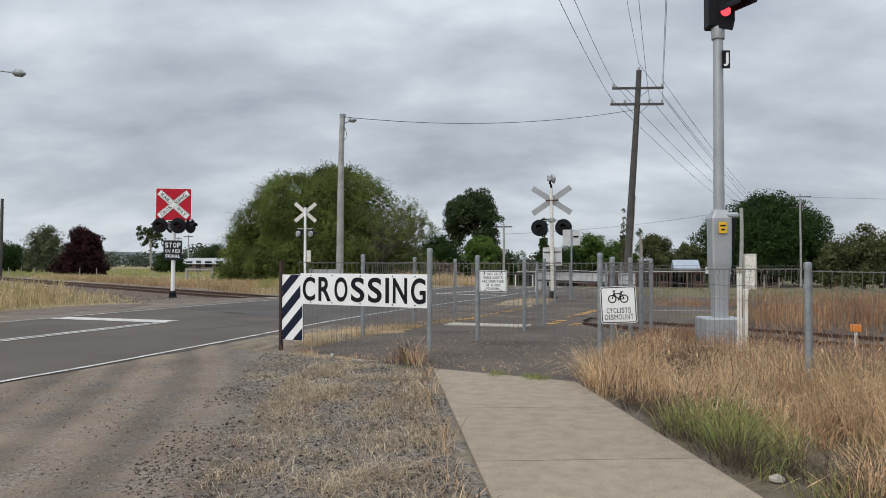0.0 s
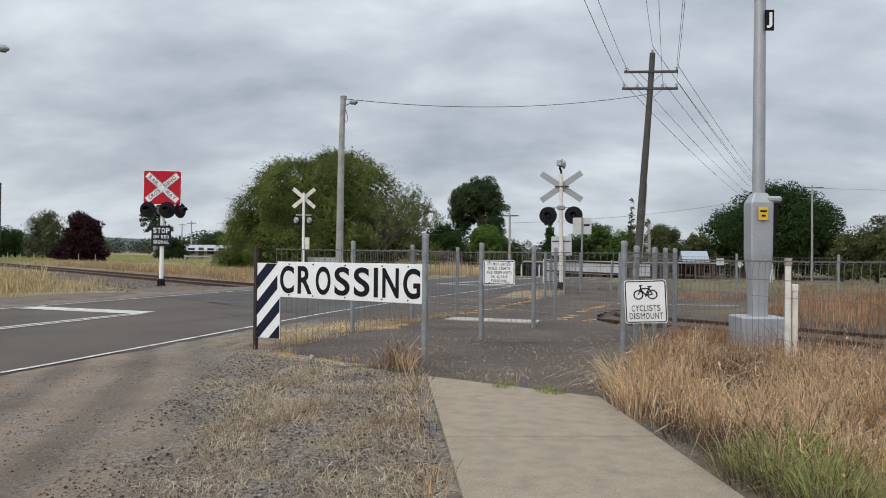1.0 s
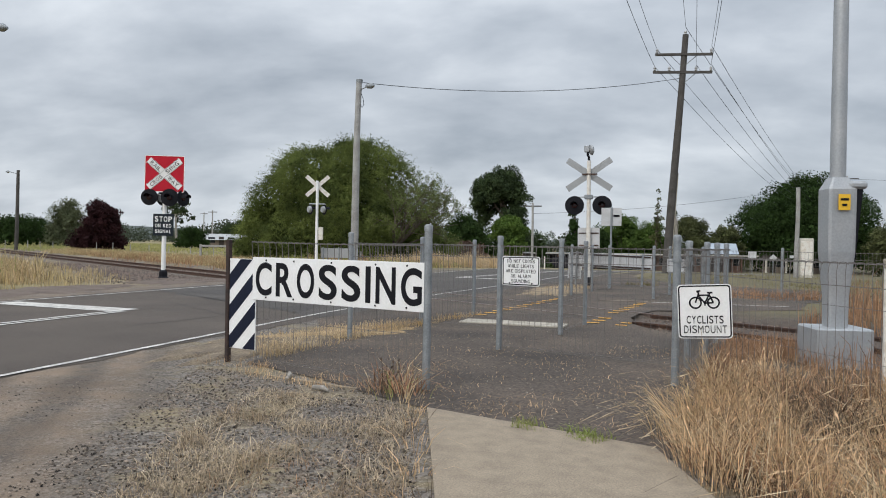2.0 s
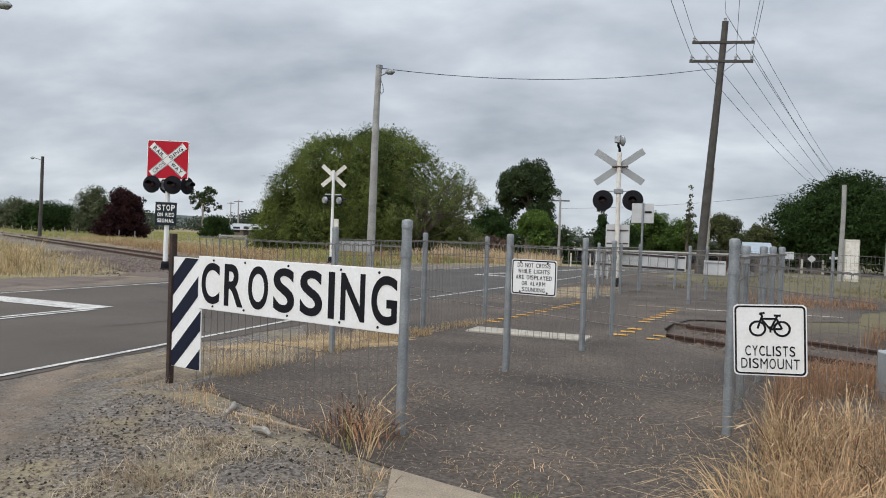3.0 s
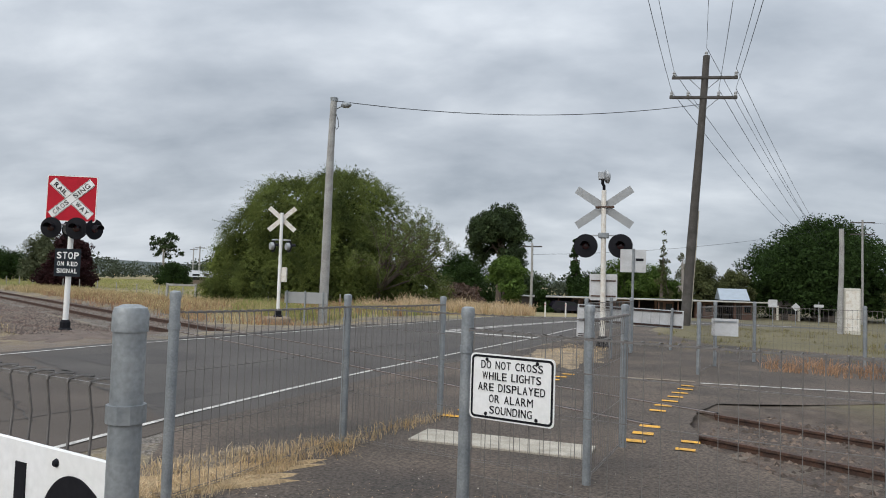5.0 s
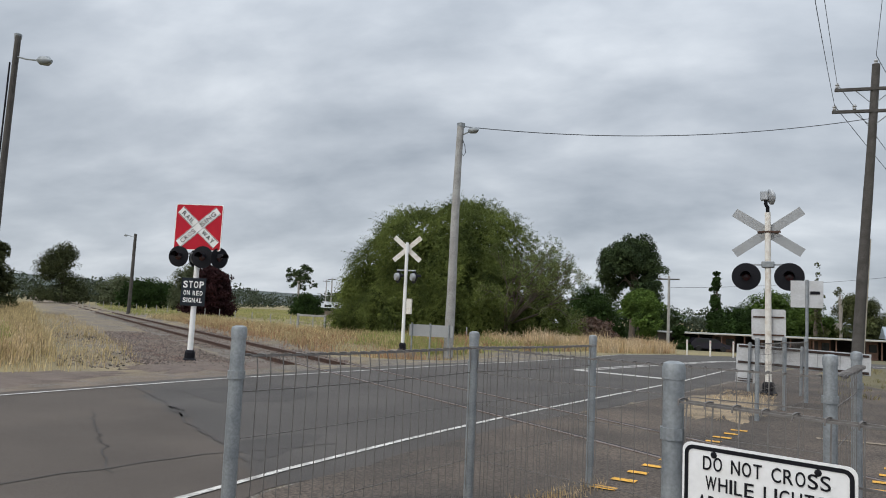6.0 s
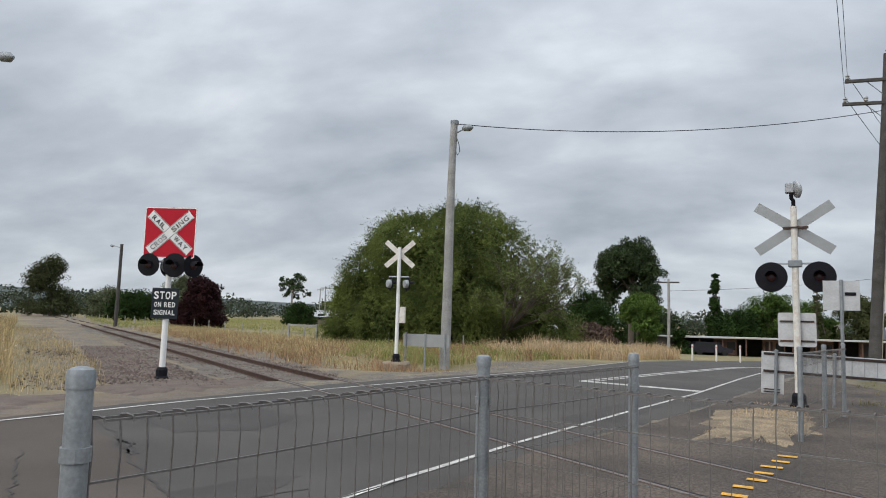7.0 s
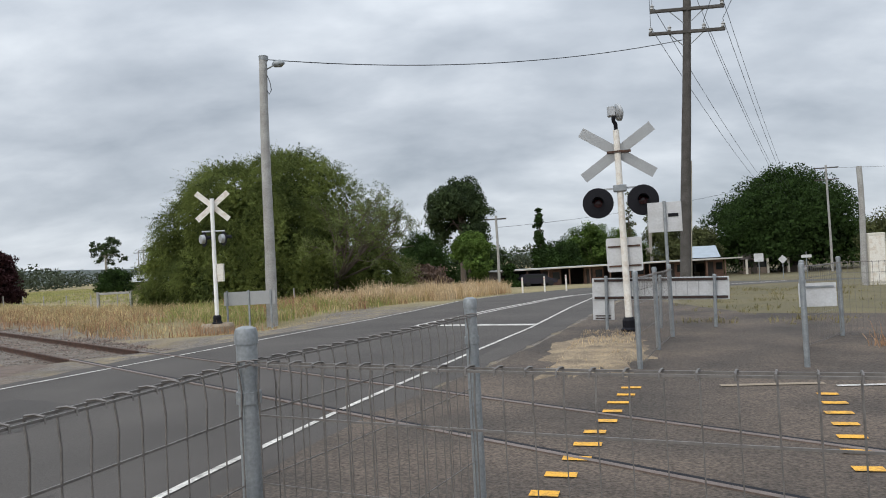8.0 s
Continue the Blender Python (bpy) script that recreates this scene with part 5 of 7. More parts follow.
    mid = Vector((rs.uniform(-0.03, 0.03) * h, rs.uniform(-0.03, 0.03) * h, z0 + ch * 0.2))
    s.tube((0, 0, -0.2), mid, tr * 1.3, tr * 0.9, 9, False)
    s.tube(mid, top, tr * 0.9, tr * 0.35, 8, False)
    part("trunk", s, bark, ob, "rough bark trunk", True)
    for i in range(min(len(bs), 12)):
        p = Vector(bs[i, :3]) * limbs_out
        base = mid.lerp(top, rs.uniform(0, 0.6))
        knee = base.lerp(p, 0.5) + Vector((0, 0, 0.06 * h))
        part("limb", Shape().tube(base, knee, tr * 0.45, tr * 0.28, 6, False).tube(knee, p, tr * 0.28, tr * 0.08, 6, False), bark, ob, "", True)
    return ob


def feather_tree(name, x, y, h, w, material, strands, per, size, label, seed, blobs=30, blob_r=0.2, gap=0.30):
    """A broad willow: many thin arching strands of narrow leaves over rounded boughs, with a dense shaded inside."""
    rs = np.random.default_rng(seed)
    ob = thing(name, pose(x, y, drop(x, y)), label, "tree")
    u, a = rs.uniform(0, 1, blobs), rs.uniform(0, 2 * np.pi, blobs)
    rad = w * blob_r * rs.uniform(0.75, 1.2, blobs)
    prof = np.clip(1 - np.abs((u - 0.25) / 0.80) ** 2.8, 0.04, 1) ** (1 / 2.2)
    r = np.clip(w * 0.5 * prof - rad * 0.85, 0, None) * np.sqrt(rs.uniform(0.45, 1, blobs))
    c = np.stack([r * np.cos(a), r * np.sin(a), rad * 0.7 + (h - rad * 1.65) * u], -1)
    ring = np.arange(11) * 2 * np.pi / 11 + rs.uniform(0, 0.4, 11)
    rr = w * blob_r * rs.uniform(0.65, 0.95, 11)
    c = np.concatenate([c, np.stack([np.cos(ring) * w * 0.33, np.sin(ring) * w * 0.33, rr * 0.8], -1)])
    rad = np.concatenate([rad, rr])
    pick = rs.choice(len(c), strands * 3, p=rad ** 2 / (rad ** 2).sum())
    d = rs.normal(size=(strands * 3, 3))
    d[:, 2] += 0.25
    d /= np.linalg.norm(d, axis=1)[:, None]
    p = c[pick] + d * (rad[pick] * rs.uniform(0.72, 0.98, len(pick)))[:, None]
    deep = np.zeros(len(p), dtype=bool)
    for cc, q in zip(c, rad):
        deep |= np.linalg.norm(p - cc, axis=1) < q * 0.70
    lump = np.array([noise.noise(Vector(v * 0.75)) for v in p])
    ok = ~deep & (p[:, 2] > 0.15) & (lump < gap + rs.uniform(-0.15, 0.15, len(p)))
    p, d = p[ok][:strands], d[ok][:strands]
    n = len(p)
    L = rs.uniform(0.45, 1.35, n)
    out = d * np.array([0.75, 0.75, 0.55]) + np.array([0, 0, 0.35]) + rs.normal(0, 0.25, (n, 3))
    t = np.linspace(0.05, 1, per)[None, :, None]
    pos = p[:, None] + out[:, None] * (L[:, None, None] * t) - np.array([0, 0, 1.0]) * (L[:, None, None] * t ** 2 * rs.uniform(0.45, 1.0, (n, 1, 1)))
    pos = pos.reshape(-1, 3) + rs.normal(0, 0.035, (n * per, 3))
    pos[:, 2] = np.maximum(pos[:, 2], 0.08)
    lv = [leaf_quads(pos, size, rs, 0.45)]
    m = n
    pick = rs.choice(len(c), m, p=rad ** 2 / (rad ** 2).sum())
    e = rs.normal(size=(m, 3))
    e /= np.linalg.norm(e, axis=1)[:, None]
    ins = c[pick] + e * (rad[pick] * rs.uniform(0.1, 0.74, m))[:, None]
    ins[:, 2] = np.maximum(ins[:, 2], 0.1)
    lv.append(leaf_quads(ins, (0.42, 0.26), rs, 0.0))
    crown = new("crown", quads("crown", np.concatenate(lv), material))
    crown.parent = ob
    part("trunk", Shape().loft([(0, 0, -0.2), (0.15, 0.1, h * 0.18), (-0.1, 0.2, h * 0.42)], [h * 0.04, h * 0.03, h * 0.012], 9), BARK, ob, "rough bark trunk", True)
    for k in range(10):
        q = Vector(c[k])
        base = Vector((0, 0.1, h * 0.12 + 0.02 * h * k))
        part("limb", Shape().loft([base, base.lerp(q, 0.5) + Vector((0, 0, 0.05 * h)), q], [h * 0.014, h * 0.009, h * 0.003], 6), BARK, ob, "", True)
    return ob


def open_boughs(name, x, y, h, material, label, seed, limbs=11, lean=(0.55, -0.1), leaves=15):
    """A thin-leaved crown: boughs fan out from a low fork and the sky shows between their twigs."""
    rs = np.random.default_rng(seed)
    ob = thing(name, pose(x, y, drop(x, y)), label, "tree")
    part("trunk", Shape().loft([(0, 0, -0.2), (0.1, 0, 0.5), (0.3, 0, 1.1)], [0.26, 0.22, 0.17], 8), BARK, ob, "short forked trunk", True)
    tips = []

    def bough(s, p, d, L, r, depth):
        bend = Vector((rs.normal(0, 0.18), rs.normal(0, 0.18), rs.normal(0.08, 0.12)))
        mid, end = p + d * L * 0.5, p + (d + bend * 0.7).normalized() * L
        out = end.x * 0.788 + end.y * 0.616
        if out > 4.8 or end.z > 9.2 - 0.6 * max(0, out):
            return
        s.loft([p, mid, end], [r, r * 0.75, r * 0.45], 5 if depth < 2 else 4)
        if depth >= 1:
            tips.extend([mid.lerp(end, f) for f in rs.uniform(0, 1, leaves if depth > 1 else 5)])
        if depth == 3:
            return
        for _ in range((4, 4, 3)[depth]):
            f = rs.uniform(0.4, 1.0)
            q = p.lerp(mid, f * 2) if f < 0.5 else mid.lerp(end, f * 2 - 1)
            e = (d + Vector(rs.normal(0, 0.5, 3))).normalized()
            bough(s, q, e, L * rs.uniform(0.38, 0.6), r * 0.45, depth + 1)

    for k in range(limbs):
        a = -1.9 + 3.8 * (k + rs.uniform(0, 1)) / limbs
        up = rs.uniform(0.4, 1.25)
        d = Vector((math.cos(a) * 0.75 + lean[0], math.sin(a) * 0.75 + lean[1], up)).normalized()
        s = Shape()
        bough(s, Vector((0.25, 0, 0.9 + 0.05 * k)), d, h * rs.uniform(0.42, 0.56), 0.085, 0)
        part("limb", s, BARK, ob, "bare spreading bough")
    c = np.array([tuple(q) for q in tips])
    c = c + rs.normal(0, 0.10, c.shape)
    crown = new("crown", quads("crown", leaf_quads(c, (0.14, 0.05), rs, 0.3), material))
    crown.parent = ob
    return ob


feather_tree("willow_tree", -29.5, 57.6, 10.8, 15.0, WILLOWLEAF, 25000, 18, (0.12, 0.042), "broad rounded green willow tree beside the road", 3, 44, blob_r=0.19, gap=0.2)
feather_tree("willow_tree", -35.8, 55.8, 5.2, 5.4, WILLOWLEAF, 3000, 17, (0.12, 0.042), "low willow regrowth beside the broad willow", 61, 14, gap=0.24)
open_boughs("willow_tree", -23.9, 55.6, 9.7, OPENLEAF, "thin-leaved willow with dark bare boughs showing", 5, limbs=14, lean=(0.42, -0.1), leaves=26)
feather_tree("bush", -21.8, 57.8, 3.4, 5.4, WILLOWLEAF, 1300, 13, (0.15, 0.045), "low green scrub under the willow's edge", 64, 12)
tree("gum_tree", -27.0, 100.5, 14.2, 9.8, 0.34, GUMLEAF, 42000, (0.28, 0.11), "tall dark gum tree with open lower limbs", 18, 22, 0.1, 0.2, blob_r=0.22)
tree("acacia_tree", -23.6, 91.0, 6.6, 6.6, 0.12, BRIGHTLEAF, 30000, (0.22, 0.10), "round green acacia below a tall gum", 9, 12)
tree("poplar_tree", -20.3, 121, 11.5, 3.4, 0.10, DARKLEAF, 5000, (0.4, 0.22), "narrow upright poplar in the distance", 10, 34, spire=True)
tree("poplar_tree", -7.2, 119, 12.6, 2.8, 0.1, OLIVELEAF, 2600, (0.4, 0.18), "narrow half-bare poplar behind the power pole", 11, 30, sparse=0.4, spire=True)
tree("poplar_tree", -4.6, 118, 9.6, 2.8, 0.15, OLIVELEAF, 700, (0.3, 0.12), "nearly leafless tree behind the power pole", 12, 12, sparse=0.5, bark=PALEBARK)
tree("plane_tree", 15.9, 134.5, 15.5, 25.0, 0.03, DARKLEAF, 100000, (0.42, 0.2), "large dense dark green shade tree by houses", 13, 24)
for i, (x, y, h, w, m, cnt, nm, lab) in enumerate((
        (-13.5, 126, 9.4, 10, BRIGHTLEAF, 9000, "shade_tree", "bright green tree behind low houses"),
        (-8.5, 128, 8.0, 9, BRIGHTLEAF, 7000, "shade_tree", "bright green tree behind low houses"),
        (-2.5, 123, 8.6, 9, OLIVELEAF, 8000, "shade_tree", "olive green tree behind low houses"),
        (3.0, 126, 8.0, 7, OLIVELEAF, 6000, "shade_tree", "olive green tree behind low houses"),
        (-17.0, 118, 6.6, 8, DARKLEAF, 6000, "shade_tree", "dark green tree behind low houses"),
        (-36, 112, 8.2, 11, DARKLEAF, 8000, "shade_tree", "dark green tree behind the paddock"),
        (-45, 116, 7.4, 10, OLIVELEAF, 7000, "shade_tree", "olive tree behind the paddock"),
        (-30, 122, 8.6, 12, GUMLEAF, 8000, "gum_tree", "dull green gum in the distance"),
        (24, 106, 8.4, 12, OLIVELEAF, 9000, "shade_tree", "olive green tree beyond the far fence"),
        (35, 104, 8.6, 12, DARKLEAF, 9000, "shade_tree", "dark green tree beyond the far fence"),
        (48, 100, 8.8, 12, OLIVELEAF, 8000, "shade_tree", "olive green tree beyond the far fence"),
        (-66, 68, 5.9, 6.8, PURPLELEAF, 9000, "plum_tree", "round dark purple plum tree in the field"),
        (-59.5, 34.3, 7.6, 8.2, CYPRESSLEAF, 13000, "cypress_tree", "dense dark tree at the field's edge"),
        (-55, 27.5, 7.0, 7.0, CYPRESSLEAF, 10000, "cypress_tree", "dense dark tree at the field's edge"),
        (-68, 44.5, 6.8, 5.4, CYPRESSLEAF, 8000, "cypress_tree", "dense dark tree at the field's edge"),
        (-141, 99, 12.6, 12, CYPRESSLEAF, 9000, "cypress_tree", "distant dark twin-crowned tree by the railway"),
        (-122, 98, 6.0, 9, GREYLEAF, 4000, "gum_tree", "low grey-green scrub by the railway"),
        (-112, 100, 4.8, 8, DARKLEAF, 3500, "shade_tree", "low dark scrub by the railway"),
        (-94, 90, 7.4, 8, GREYLEAF, 3500, "gum_tree", "thin grey gum in the distance"),
        (-100, 86, 5.0, 9, DARKLEAF, 4000, "shade_tree", "low dark tree in the distance"),
        (-77, 98, 3.6, 6, DARKLEAF, 3000, "shade_tree", "low dark tree beyond the paddock"),
        (-60, 110, 3.6, 7, DARKLEAF, 3000, "shade_tree", "low dark tree beyond the paddock"),
        (-98, 140, 6.0, 10, GUMLEAF, 4000, "gum_tree", "dull green gum in the distance"))):
    tree(nm, x, y, h, w, 0.06, m, int(cnt * 2.4), (0.30, 0.13), lab, 30 + i, 16)
tree("gum_tree", -120, 146, 11.5, 10.5, 0.42, GUMLEAF, 3200, (0.6, 0.3), "open spreading gum tree in the distance", 60, 9, 0.0, 0.3, PALEBARK, blob_r=0.15)
tree("dead_tree", -66, 36, 9.4, 5, 0.3, GREYLEAF, 60, (0.2, 0.1), "bare pale dead tree at the field's edge", 61, 14, 0.0, 0.5, PALEBARK, limbs_out=1.25)
tree("bush", -22.6, 71.5, 2.6, 5.0, 0.0, mat("brown_leaf", (0.14, 0.085, 0.06), 0.8, vary=0.3, scale=1, fine=6, bump=0, island=0.4), 5000, (0.3, 0.14), "low reddish-brown bush beside the road", 62, 10)
tree("hedge", -19.6, 93.2, 2.6, 2.6, 0.0, DARKLEAF, 3500, (0.3, 0.2), "clipped dark hedge at the end of the carport", 63, 8)


# far woods and hills
def woods():
    rs = np.random.default_rng(77)
    cs = []
    for i in range(300):
        b = radians(rs.uniform(-50, 82))
        d = rs.uniform(200, 420)
        x, y = -2 - d * math.sin(b), 8 + d * math.cos(b)
        r = rs.uniform(2.0, 4.6)
        n = 300
        v = rs.normal(size=(n, 3))
        v /= np.linalg.norm(v, axis=1)[:, None]
        cs.append(np.array([x, y, drop(x, y) + r * 0.75]) + v * np.array([r * 1.5, r * 1.5, r]) * rs.uniform(0.6, 1.05, (n, 1)))
    c = np.concatenate(cs)
    # haze over the distance is mixed into the leaf colour
    ob = new("far_woods", quads("far_woods", leaf_quads(c, (1.0, 0.65), rs, 0), leaf("hazy_woods_leaf", (0.085, 0.105, 0.066), (0.075, 0.092, 0.062))))
    tagged(ob, "distant band of trees, green lightened for haze", "trees", "", "stuff")
    s = Shape()
    n = 90
    for i in range(n + 1):
        b = radians(-60 + 150 * i / n)
        for d, z in ((820, -4), (900, 6 + 16 * max(0, noise.noise((i * 0.09, 1, 0))) + 14 * min(1, max(0, (i - 45) / 25))), (1100, -6)):
            s.v.append((-d * math.sin(b), d * math.cos(b), z))
    s.f = [(i * 3 + k, (i + 1) * 3 + k, (i + 1) * 3 + k + 1, i * 3 + k + 1) for i in range(n) for k in range(2)]
    single("backdrop", s, HILL, "low wooded hills on the horizon", "hills", "structure", smooth=True)


woods()


# ---- houses, car, roadside things in the distance ----
def carport():
    a, b = Vector((-21.3, 95.8, 0)), Vector((6.0, 112.2, 0))
    L = (b - a).length
    z = drop(-8, 104)
    ob = thing("carport", pose(a.x, a.y, z, 0, 0, math.degrees(math.atan2(b.y - a.y, b.x - a.x))), "long low flat-roofed brick units with open carports", "building")
    part("roof", Shape().box((-0.6, -1.2, 2.1), (L, 6, 2.22), ch=0.02), ROOFIRON, ob, "pale flat metal roof")
    part("fascia", Shape().box((-0.6, -1.24, 2.12), (L, -1.2, 2.26)), CREAMWALL, ob, "pale fascia board")
    # shade under the roof is put into this wall's colour
    part("back_wall", Shape().box((0, 5.6, -0.3), (L, 5.8, 2.1)), SHADEWALL, ob, "rear wall coloured dark for the carport's shade")
    for k in range(5):
        x = 5.2 + k * 5.6
        part("brick_wall", Shape().box((x, 0.4, -0.3), (x + 2.6, 0.62, 2.1)), BRICK, ob, "brown brick wall")
        part("door", Shape().box((x + 0.3, 0.36, -0.1), (x + 1.1, 0.4, 1.85)), SHADEWALL, ob, "dark door")
        part("window", Shape().box((x + 1.5, 0.36, 0.8), (x + 2.4, 0.4, 1.7)), GLASS, ob, "dark window")
    for k in range(12):
        x = 0.3 + k * L / 12
        part("column", Shape().box((x, -0.9, -0.3), (x + 0.12, -0.78, 2.1)), BRICK, ob, "thin brown column")
    part("end_wall", Shape().box((-0.1, -0.4, -0.3), (0.1, 5.6, 2.1)), SHADEWALL, ob, "dark end wall")


carport()


def car(x, y, rz):
    ob = thing("car", pose(x, y, drop(x, y), 0, 0, rz), "dark parked station wagon under the carport", "car")
    side = [(-2.2, 0.35), (2.2, 0.35), (2.25, 0.75), (1.3, 0.95), (0.6, 1.45), (-1.7, 1.5), (-2.2, 0.95)]
    part("body", Shape().prism(side, -0.85, 0.85, UPRIGHT), CARPAINT, ob, "dark paint")
    for s_ in (-1, 1):
        part("window", Shape().prism([(-1.6, 1.0), (1.0, 1.0), (0.5, 1.38), (-1.6, 1.4)], 0.852 * s_, 0.862 * s_, UPRIGHT), GLASS, ob, "dark glass")
        for wx in (-1.35, 1.4):
            part("wheel", Shape().lathe([(0.3, -0.1), (0.33, -0.06), (0.33, 0.06), (0.3, 0.1)], 18, pose(wx, 0.78 * s_, 0.33, 90)), RUBBER, ob, "black tyre", True)


car(-17.2, 96.6, 28)
for k in range(3):
    bx = -11.9 + 1.25 * k
    bl = thing("bollard", pose(bx, 57.5 + 0.9 * k, drop(bx, 57.5)), "white roadside guide post", "bollard", "white guide posts")
    part("post", Shape().box((-0.05, -0.03, -0.1), (0.05, 0.03, 0.98), ch=0.012), OLDWHITE, bl, "white post")
    part("reflector", Shape().box((-0.025, -0.054, 0.8), (0.025, -0.05, 0.87)), RED, bl, "red reflector")


FADEDWALL = mat("faded_board_wall", (0.20, 0.16, 0.13), 0.85, vary=0.15, scale=1, fine=14)


def house(name, x, y, rz, w, d, wall_h, ridge, roofm, label):
    ob = thing(name, pose(x, y, drop(x, y), 0, 0, rz), label, "house", "distant houses")
    part("wall", Shape().box((-w / 2, -d / 2, -0.3), (w / 2, d / 2, wall_h)), FADEDWALL, ob, "faded wall")
    s = Shape()
    e = 0.5
    s.add([(-w / 2 - e, -d / 2 - e, wall_h), (w / 2 + e, -d / 2 - e, wall_h), (w / 2 + e, 0, ridge), (-w / 2 - e, 0, ridge), (w / 2 + e, d / 2 + e, wall_h), (-w / 2 - e, d / 2 + e, wall_h)],
          [(0, 1, 2, 3), (3, 2, 4, 5), (1, 4, 2), (0, 3, 5), (0, 5, 4, 1)])
    part("roof", s, roofm, ob, "metal roof")
    for k in (-0.3, 0.1, 0.33):
        part("window", Shape().box((w * k - 0.6, -d / 2 - 0.03, 0.9), (w * k + 0.6, -d / 2 - 0.003, 1.9)), GLASS, ob, "dark window")
    part("door", Shape().box((-w * 0.1 - 0.45, -d / 2 - 0.03, 0), (-w * 0.1 + 0.45, -d / 2 - 0.003, 2.0)), SHADEWALL, ob, "dark door")
    return ob


house("house", 2.1, 117.5, 5, 2.8, 6, 2.75, 4.3, PALEROOF, "small brick house with a pale blue-grey metal roof")
for x, w in ((10.0, 3.4), (15.2, 2.6)):
    porch = house("house", x, 129, 3, w, 4, 2.1, 3.0, DARKROOF, "low house with a white porch in the tree's shade")
    for k in (-0.42, 0.42):
        part("porch_post", Shape().box((w * k - 0.14, -2.9, -0.1), (w * k + 0.14, -2.6, 2.1)), CREAMWALL, porch, "white porch post")
house("shed", -25.6, 74.5, 14, 4.4, 2.6, 1.6, 2.3, ROOFIRON, "low pale shed behind roadside grass")
house("shed", -80.5, 113, 20, 8.5, 6, 1.4, 2.5, ROOFIRON, "distant pale farm shed in the paddock")

eb = thing("service_cabinet", pose(4.62, 45.4, drop(4.62, 45.4), 0, 0, 4), "tall pale green-white service cabinet", "cabinet")
part("body", Shape().box((-0.34, -0.3, -0.05), (0.34, 0.3, 2.08), ch=0.03), CREAMWALL, eb, "pale cabinet body")
part("door", Shape().box((-0.28, -0.318, 0.15), (0.28, -0.301, 1.95), ch=0.005), OLDWHITE, eb)
for x, y, h, dia, w, t in ((3.5, 71, 2.0, 0, 0.66, 0.62), (5.2, 71.5, 1.8, 1, 0.46, 0.46), (6.9, 72, 1.95, 0, 0.72, 0.22), (12.5, 42, 2.0, 1, 0.5, 0.5)):
    sg = thing("road_sign", pose(x, y, drop(x, y)), "small pale road sign on a thin post", "sign", "small road signs")
    part("post", Shape().tube((0, 0, -0.1), (0, 0, h), 0.03, n=8), GALV, sg, "", True)
    m = Matrix.Translation((0, -0.04, h - 0.32)) @ UPRIGHT @ Matrix.Rotation(radians(45 * dia), 4, "Z")
    part("plate", Shape().prism(rounded(w, t, 0.05), 0, 0.005, m), SHEETBACK, sg, "pale sign face")
for x, y, rz in ((-41, 54.2, 10), (-37.5, 56.0, 5)):
    tf = thing("timber_rail", pose(x, y, 0, 0, 0, rz), "weathered timber rail between two posts in grass", "fence", "paddock rails")
    for px_ in (0, 2.4):
        part("post", Shape().box((px_ - 0.08, -0.08, -0.1), (px_ + 0.08, 0.08, 1.05), ch=0.01), TIMBER, tf)
    part("rail", Shape().box((0, -0.05, 0.85), (2.4, 0.05, 1.0), ch=0.01), TIMBER, tf)
for i in range(26):
    x, y = -24 - 3.6 * i, 50.5 + 1.35 * i
    single("fence_post", Shape().tube((0, 0, -0.1), (0, 0, 0.95), 0.045, 0.04, 6), TIMBER, "weathered timber paddock post", "post", at=pose(x, y, drop(x, y)), group="paddock posts")
mk = thing("track_marker", pose(3.4, 13.6, drop(3.4, 13.6)), "small orange marker beside the track", "marker")
part("head", Shape().box((-0.09, -0.03, 0.42), (0.09, 0.03, 0.55), ch=0.01), ORANGE, mk, "orange head")
part("stem", Shape().tube((0, 0, -0.1), (0, 0, 0.42), 0.025, n=8), OLDWHITE, mk)


# ---- sand, gravel and grass ----
SAND = mat("sandy_soil", (0.37, 0.28, 0.175), 0.95, vary=0.6, scale=2.2, fine=40, bump=0.5, other=(0.17, 0.13, 0.09))


def mound(cx, cy, rx, ry, h, label, material=SAND, rz=0):
    s = Shape()
    n, rings = 144, 6
    c, sn = math.cos(radians(rz)), math.sin(radians(rz))
    for k in range(rings + 1):
        f = k / rings
        for i in range(n):
            a = 2 * math.pi * i / n
            rr = f * (1 + 0.42 * noise.noise((math.cos(a) * 1.6 + cx, math.sin(a) * 1.6 + cy, 2)) + 0.34 * noise.noise((math.cos(a) * 4 + cx, math.sin(a) * 4, 7)) + 0.22 * noise.noise((math.cos(a) * 13 + cx, math.sin(a) * 13, 3)))
            x, y = rx * rr * math.cos(a), ry * rr * math.sin(a)
            s.v.append((cx + x * c - y * sn, cy + x * sn + y * c, 0.02 + h * (1 - f * f) - 0.03 * (k == rings)))
    s.f = [(k * n + i, k * n + (i + 1) % n, (k + 1) * n + (i + 1) % n, (k + 1) * n + i) for k in range(rings) for i in range(n)]
    single("sand_patch", s, material, label, "soil", "structure", smooth=True)


